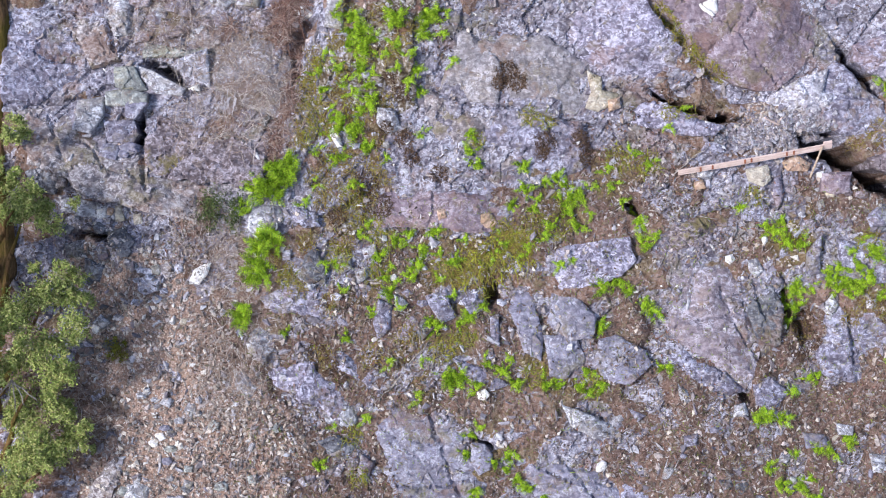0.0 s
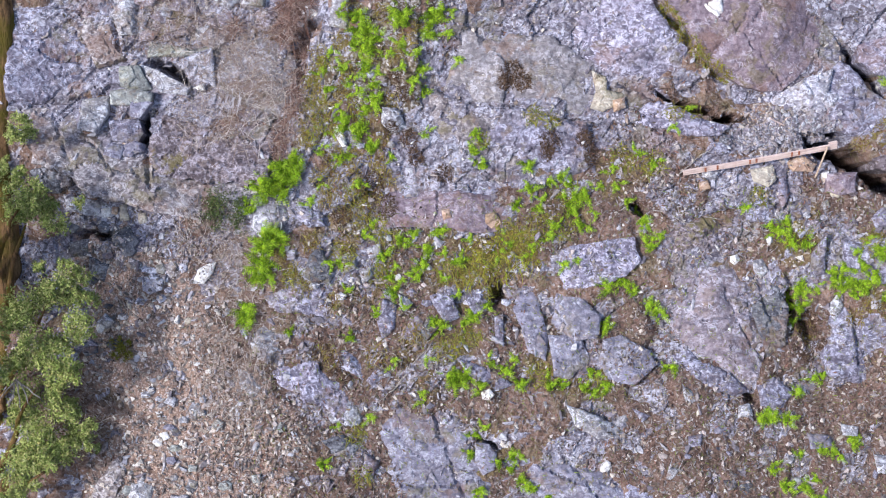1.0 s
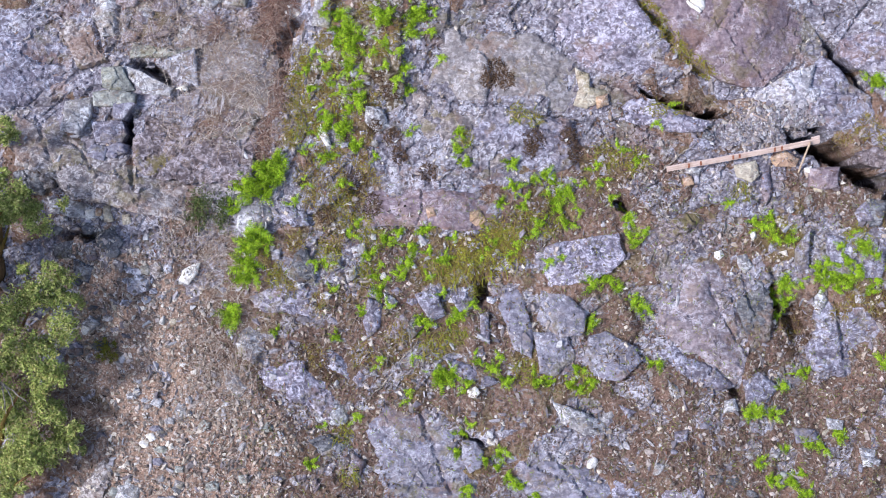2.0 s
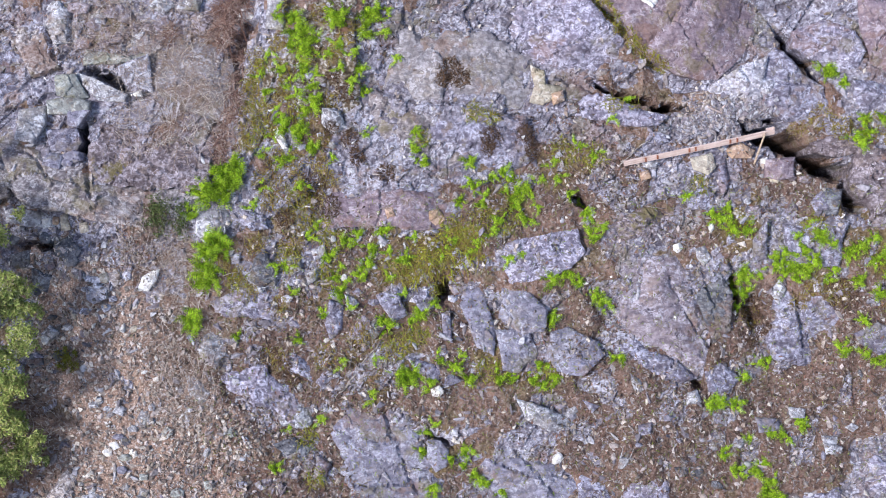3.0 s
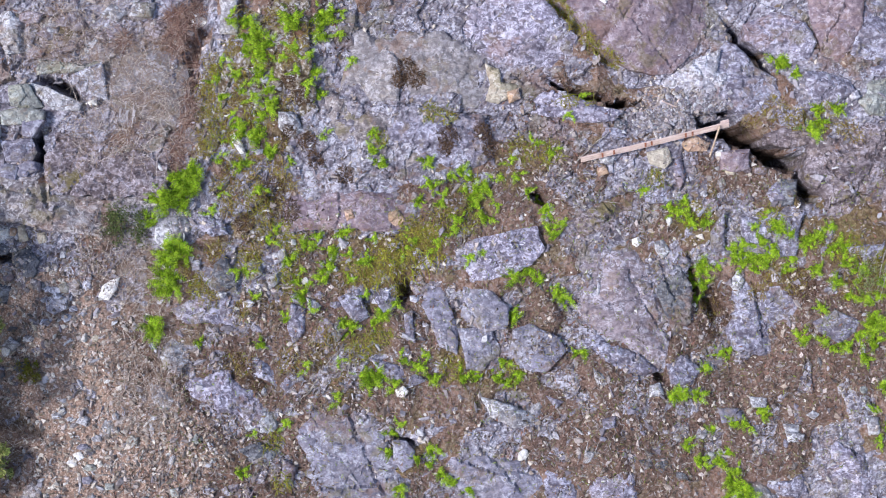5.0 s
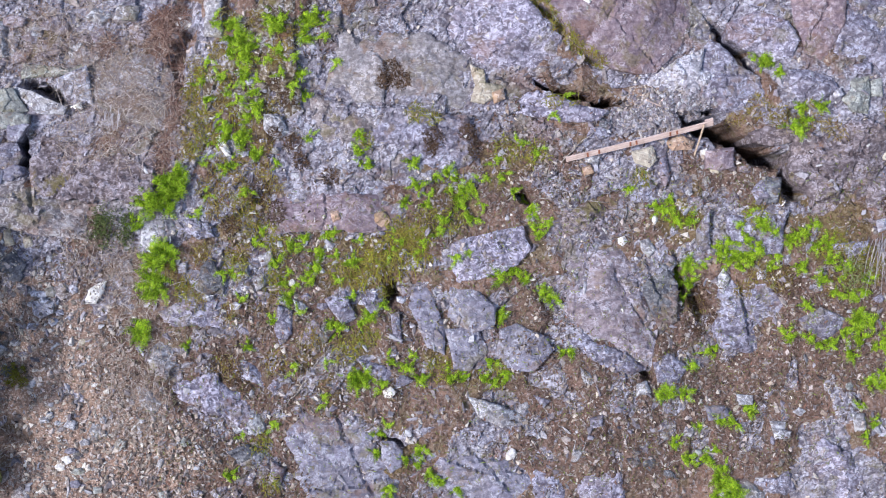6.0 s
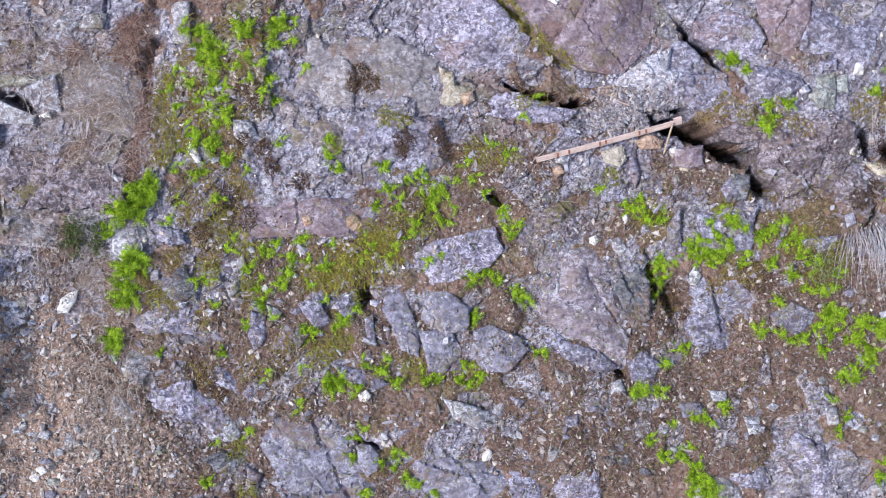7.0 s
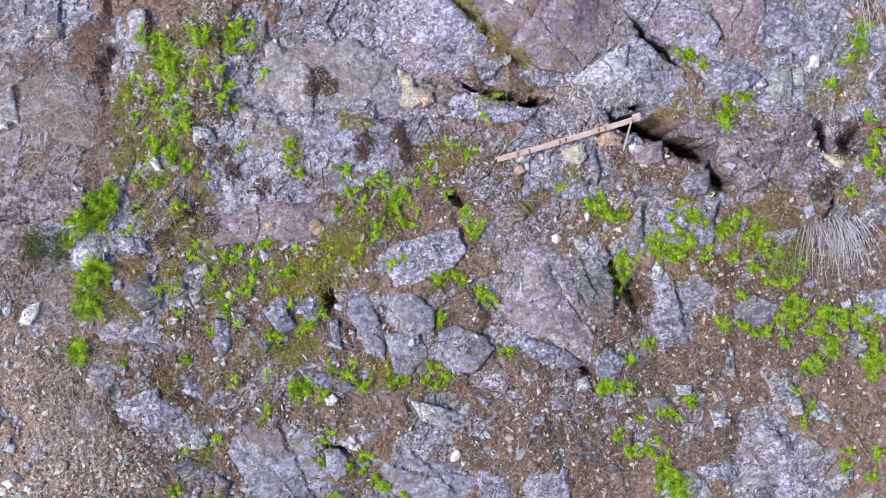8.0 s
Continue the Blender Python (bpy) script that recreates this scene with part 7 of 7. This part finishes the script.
CROWN = [(-5.7, 0.55, 0.7, 0.38), (-5.35, 0.35, 0.7, 0.3), (-5.6, 0.8, 0.7, 0.24), (-5.3, -0.55, 0.8, 0.42), (-5.7, -0.9, 0.8, 0.55), (-5.05, -1.0, 0.8, 0.36), (-5.4, -1.35, 0.8, 0.46), (-5.15, -0.45, 0.8, 0.25), (-5.25, -1.6, 0.7, 0.28), (-5.95, -1.6, 0.7, 0.3),
                (-5.35, -2.2, 0.7, 0.34), (-5.75, -2.5, 0.7, 0.5), (-5.4, -2.8, 0.7, 0.36), (-5.85, -3.05, 0.7, 0.5), (-5.95, -3.5, 0.6, 0.3)]
CROWN += [(-5.95, 1.6, 0.6, 0.14), (-5.9, -2.0, 0.4, 0.4), (-5.95, -2.9, 0.3, 0.45), (-5.2, -2.55, 0.4, 0.3), (-6.0, 0.9, 0.5, 0.3)]
tufts = random.Random(12)
CROWN = [(u + 0.12, v, w + (0.5 if v > -1.8 else 0.15), 0.8 * r) for u, v, w, r in CROWN]
CROWN += [(u + r * tufts.uniform(-0.8, 1.0), v + r * tufts.uniform(-1.3, 1.3), w + tufts.uniform(-0.35, 0.35), tufts.uniform(0.09, 0.2)) for u, v, w, r in CROWN for _ in range(4)]
# boughs out of view, added to shade the ground beside the trunk
CROWN += [(-6.75 + tufts.uniform(-0.25, 0.2), v, tufts.uniform(0.9, 1.6), tufts.uniform(0.3, 0.45)) for v in (-0.7, -0.35, 0.0, 0.35, 0.7, 1.1)]
# higher unseen boughs, added only to throw shade farther right
CROWN += [(tufts.uniform(-6.95, -6.25), 0.6 - 0.2 * k, tufts.uniform(2.0, 2.7), tufts.uniform(0.3, 0.48)) for k in range(14)]
crown = leaves(CROWN, 2700, 0.024, 31, 0.9)
crown.verts = [x - np.array(home) for x in crown.verts]
part("crown", crown.mesh("crown", TREELEAF), tree)
for k in range(5):
    a = Vector((-5.75, -1.75, 1.2))
    limb("twig", a, a + Vector((-0.25 + 0.16 * k, -0.42 + 0.05 * abs(k - 2), 0.02)), 0.012, 0.005, 5, 0.02, 50 + k, tree, home, DEADWOOD)


def shrub(u, v, radius, material, label, name="shrub", per=1800, size=0.016, seed=1, high=0.12):
    w, _, _ = landing(u, v)
    ob = empty_thing(name, FACE @ Matrix.Translation((u, v, w)), label, name.replace("_", " "))
    for k in range(5):
        t = 2 * math.pi * k / 5 + seed
        vv, ff = tube(wander((0, 0, -0.02), (radius * 0.7 * math.cos(t), radius * 0.7 * math.sin(t), high), 4, 0.02, seed + k), [0.01, 0.008, 0.006, 0.005, 0.004], 5)
        part("stem", mesh_of("stem", vv, ff, BARK), ob)
    h = leaves([(0, 0, high, radius)] + [(radius * 0.6 * math.cos(t), radius * 0.5 * math.sin(t), high * 0.8, radius * 0.55) for t in (0.5, 2.2, 3.9, 5.4)], per, size, seed, 0.8)
    part("foliage", h.mesh("foliage", material), ob)
    return ob


shrub(-3.12, 0.57, 0.40, SHRUB, "dark green low shrub at the foot of the rock face", seed=3, high=0.16)
shrub(-4.55, -1.4, 0.2, MOSSY, "olive-brown mossy cushion plant on rubble", "cushion_plant", 3600, 0.014, 4, 0.08)
shrub(-5.95, 1.55, 0.16, TREELEAF, "small yellow-green sapling leaves beside the cliff", "sapling", 2600, 0.018, 5, 0.3)


def grass_tuft(u, v, count, length, label, seed, spread_u=0.18, material=None):
    r = np.random.default_rng(seed)
    w, _, _ = landing(u, v)
    ob = empty_thing("grass_tuft", FACE @ Matrix.Translation((u, v, w)), label, "grass tuft")
    for _ in range(count):
        x = r.normal(0, spread_u)
        vv, ff = ribbon(r, (x, r.normal(0, 0.05), 0.02), (x * 1.1 - 0.1 + r.normal(0, 0.2), -0.55 + r.normal(0, 0.15), 0.8), length * r.uniform(0.5, 1.1), 0.011, 1.5 * r.uniform(0.7, 1.2), 8, 0.32, Vector((0, 1.0, 0.28)))
        part("blade", mesh_of("blade", vv, ff, material or HAY, True), ob)
    return ob


HAY = island_paint("hay", [(0.46, 0.44, 0.45), (0.36, 0.33, 0.33), (0.54, 0.52, 0.55), (0.30, 0.29, 0.22)], grain=8.0)
GRASSY = island_paint("grass_blades", [(0.20, 0.26, 0.09), (0.26, 0.28, 0.13)])
grass_tuft(8.15, -0.35, 70, 1.0, "grey dry grass tuft hanging down a rock ledge", 61)
grass_tuft(8.42, -0.4, 40, 0.9, "grey dry grass tuft hanging down a rock ledge", 62, 0.14)
grass_tuft(8.28, -0.15, 34, 0.45, "green-grey grass tuft above the dry one", 63, 0.2, GRASSY)
grass_tuft(9.15, 2.9, 26, 0.95, "long dry grass stems hanging from the cliff top", 64, 0.14)
grass_tuft(9.45, 3.0, 18, 0.95, "long dry grass stems hanging from the cliff top", 65, 0.12)
grass_tuft(8.62, 1.3, 7, 0.5, "few thin dry stems hanging over brown rock", 66, 0.14)
grass_tuft(-2.98, 2.15, 16, 0.3, "short straw-coloured grass tuft in a rock crack", 67, 0.1)
shrub(7.35, -0.85, 0.3, GRASSY, "soft green low shrub among ferns", "shrub", 900, 0.014, 9)


def branch(name, forks, label, origin):
    """A dead branch: a stem and its forks, each (start, end, thick, thin)."""
    w, _, _ = landing(*origin)
    ob = empty_thing(name, FACE @ Matrix.Translation((*origin, w)), label, "branch")
    for k, (a, b, r0, r1) in enumerate(forks):
        ends = []
        for q in (a, b):
            h, _, _ = landing(*q)
            ends.append((q[0] - origin[0], q[1] - origin[1], h - w + 0.03))
        v, f = tube(wander(*ends, 6, 0.018, k + 3), [r0 + (r1 - r0) * i / 6 for i in range(7)], 7, k)
        part("stem" if k == 0 else "fork", mesh_of("stem", v, f, DEADWOOD), ob)
    return ob


branch("dead_branch", [((7.25, -2.62), (7.62, -3.0), 0.018, 0.015), ((7.62, -3.0), (7.86, -3.22), 0.016, 0.012), ((7.86, -3.22), (7.96, -3.18), 0.011, 0.007)], "bent grey dead branch on leaf litter", (7.25, -2.62))
branch("dead_branch", [((-0.72, -1.95), (-0.2, -1.3), 0.014, 0.008), ((-0.45, -1.62), (-0.05, -1.5), 0.009, 0.004), ((-0.5, -1.7), (-0.85, -1.4), 0.009, 0.004), ((-0.3, -1.42), (-0.35, -1.1), 0.007, 0.003), ((-0.72, -1.95), (-0.95, -2.15), 0.012, 0.006)],
       "pale forked dead twigs lying on the slope", (-0.72, -1.95))
branch("dead_branch", [((2.9, 0.55), (3.9, 0.42), 0.009, 0.005), ((3.2, 0.45), (3.7, 0.25), 0.007, 0.004)], "thin pale dead twigs on brown rock", (2.9, 0.55))
branch("dead_branch", [((3.25, 1.05), (3.75, 1.45), 0.010, 0.005)], "thin dead twig behind the retaining board", (3.25, 1.05))


# ---- the retaining board with its stakes ----
def wood_paint(name, dark, light):
    p = Paint(name, 0.75, 0.25)
    long = p.noise(30, 5, 0.65, at=p.stretched(0, 0.12, 2.0, 2.0))
    colour = p.mix(p.ramp(long, 0.35, 0.65), dark, light)
    colour = p.mix(p.math("MULTIPLY", p.ramp(p.noise(5, 4, 0.6), 0.52, 0.70), 0.5), colour, (0.30, 0.18, 0.13))
    return p.done(colour, long, 0.008, 0.6)


PINE = wood_paint("weathered_board", (0.50, 0.38, 0.34), (0.74, 0.62, 0.58))
STAKE = wood_paint("stake_wood", (0.34, 0.26, 0.19), (0.58, 0.48, 0.38))
RUST = Paint("rusty_iron", 0.85, 0.3)
RUST = RUST.done(RUST.mix(RUST.ramp(RUST.noise(60, 4, 0.6), 0.4, 0.6), (0.20, 0.07, 0.04), (0.42, 0.17, 0.10)))


def box_mesh(name, x0, x1, y0, y1, z0, z1, material, worn=0.004, cuts=1, warp=0.0, seed=0):
    bm = bmesh.new()
    bmesh.ops.create_cube(bm, size=1.0)
    for q in bm.verts:
        q.co = Vector((x0 if q.co.x < 0 else x1, y0 if q.co.y < 0 else y1, z0 if q.co.z < 0 else z1))
    if cuts > 1:
        long = [e for e in bm.edges if abs(e.verts[0].co.x - e.verts[1].co.x) > 0.5 * (x1 - x0)]
        bmesh.ops.subdivide_edges(bm, edges=long, cuts=cuts, use_grid_fill=True)
    for q in bm.verts:
        q.co.z += warp * math.sin(math.pi * (q.co.x - x0) / max(0.01, x1 - x0)) + 0.003 * noise.noise(q.co * 5 + Vector((seed, 0, 0)))
    bmesh.ops.bevel(bm, geom=[e for e in bm.edges if e.calc_face_angle(0) > 0.8], offset=worn, segments=2, affect="EDGES")
    me = bpy.data.meshes.new(name)
    bm.to_mesh(me)
    bm.free()
    me.materials.append(material)
    return me


def on_slope_line(a, b, wa, wb):
    """Pose with x along the line from a to b on the slope, z as upright as that allows, and its length."""
    p, q = FACE @ Vector((*a, wa)), FACE @ Vector((*b, wb))
    x = (q - p).normalized()
    y = Vector((0, 0, 1)).cross(x).normalized()
    z = x.cross(y)
    m = Matrix.Translation(p)
    for col, axis_dir in enumerate((x, y, z)):
        m.col[col][:3] = axis_dir
    return m, (q - p).length


m, long = on_slope_line((3.30, 1.07), (5.44, 1.45), landing(3.32, 1.0)[0] + 0.10, landing(5.2, 1.1)[0] + 0.30)
board_thing = empty_thing("retaining_board", m, "weathered pale wooden board on edge holding back gravel", "board")
plank = part("board", box_mesh("board", 0, long, -0.014, 0.014, -0.042, 0.045, PINE, 0.004, 14, -0.012, 1), board_thing)
part("end_batten", box_mesh("end_batten", long - 0.11, long + 0.01, 0.0155, 0.05, 0.01, 0.055, PINE, 0.004), plank)
for x in (0.30, 0.47, 0.93, 1.02, 1.52, 1.62):
    part("nail_plate", box_mesh("nail_plate", x, x + 0.028, -0.020, -0.0145, -0.035, 0.04, RUST, 0.001), plank, None, "rust-brown fixing strap")
p, q = FACE_INV @ (m @ Vector((long - 0.15, -0.05, 0.05))), Vector((5.19, 0.97, landing(5.19, 0.97)[0] - 0.05))
v_, f_ = tube([p.lerp(q, k / 6) - q for k in range(7)], [0.014] * 6 + [0.006], 8, 3, 0.2)
stake = empty_thing("stake", FACE @ Matrix.Translation(q), "thin wooden stake propping the retaining board", "stake")
part("shaft", mesh_of("shaft", v_, f_, STAKE), stake)
m, long = on_slope_line((4.63, 1.80), (5.12, 1.63), landing(4.63, 1.8)[0] + 0.09, landing(5.1, 1.6)[0] + 0.12)
lath = empty_thing("lath", m, "thin weathered wooden lath lying behind the board", "lath")
part("strip", box_mesh("strip", -0.15, long, -0.012, 0.012, -0.012, 0.012, PINE, 0.002), lath)
part("peg", box_mesh("peg", 0.12, 0.135, 0.013, 0.028, -0.02, 0.12, PINE, 0.002), lath)
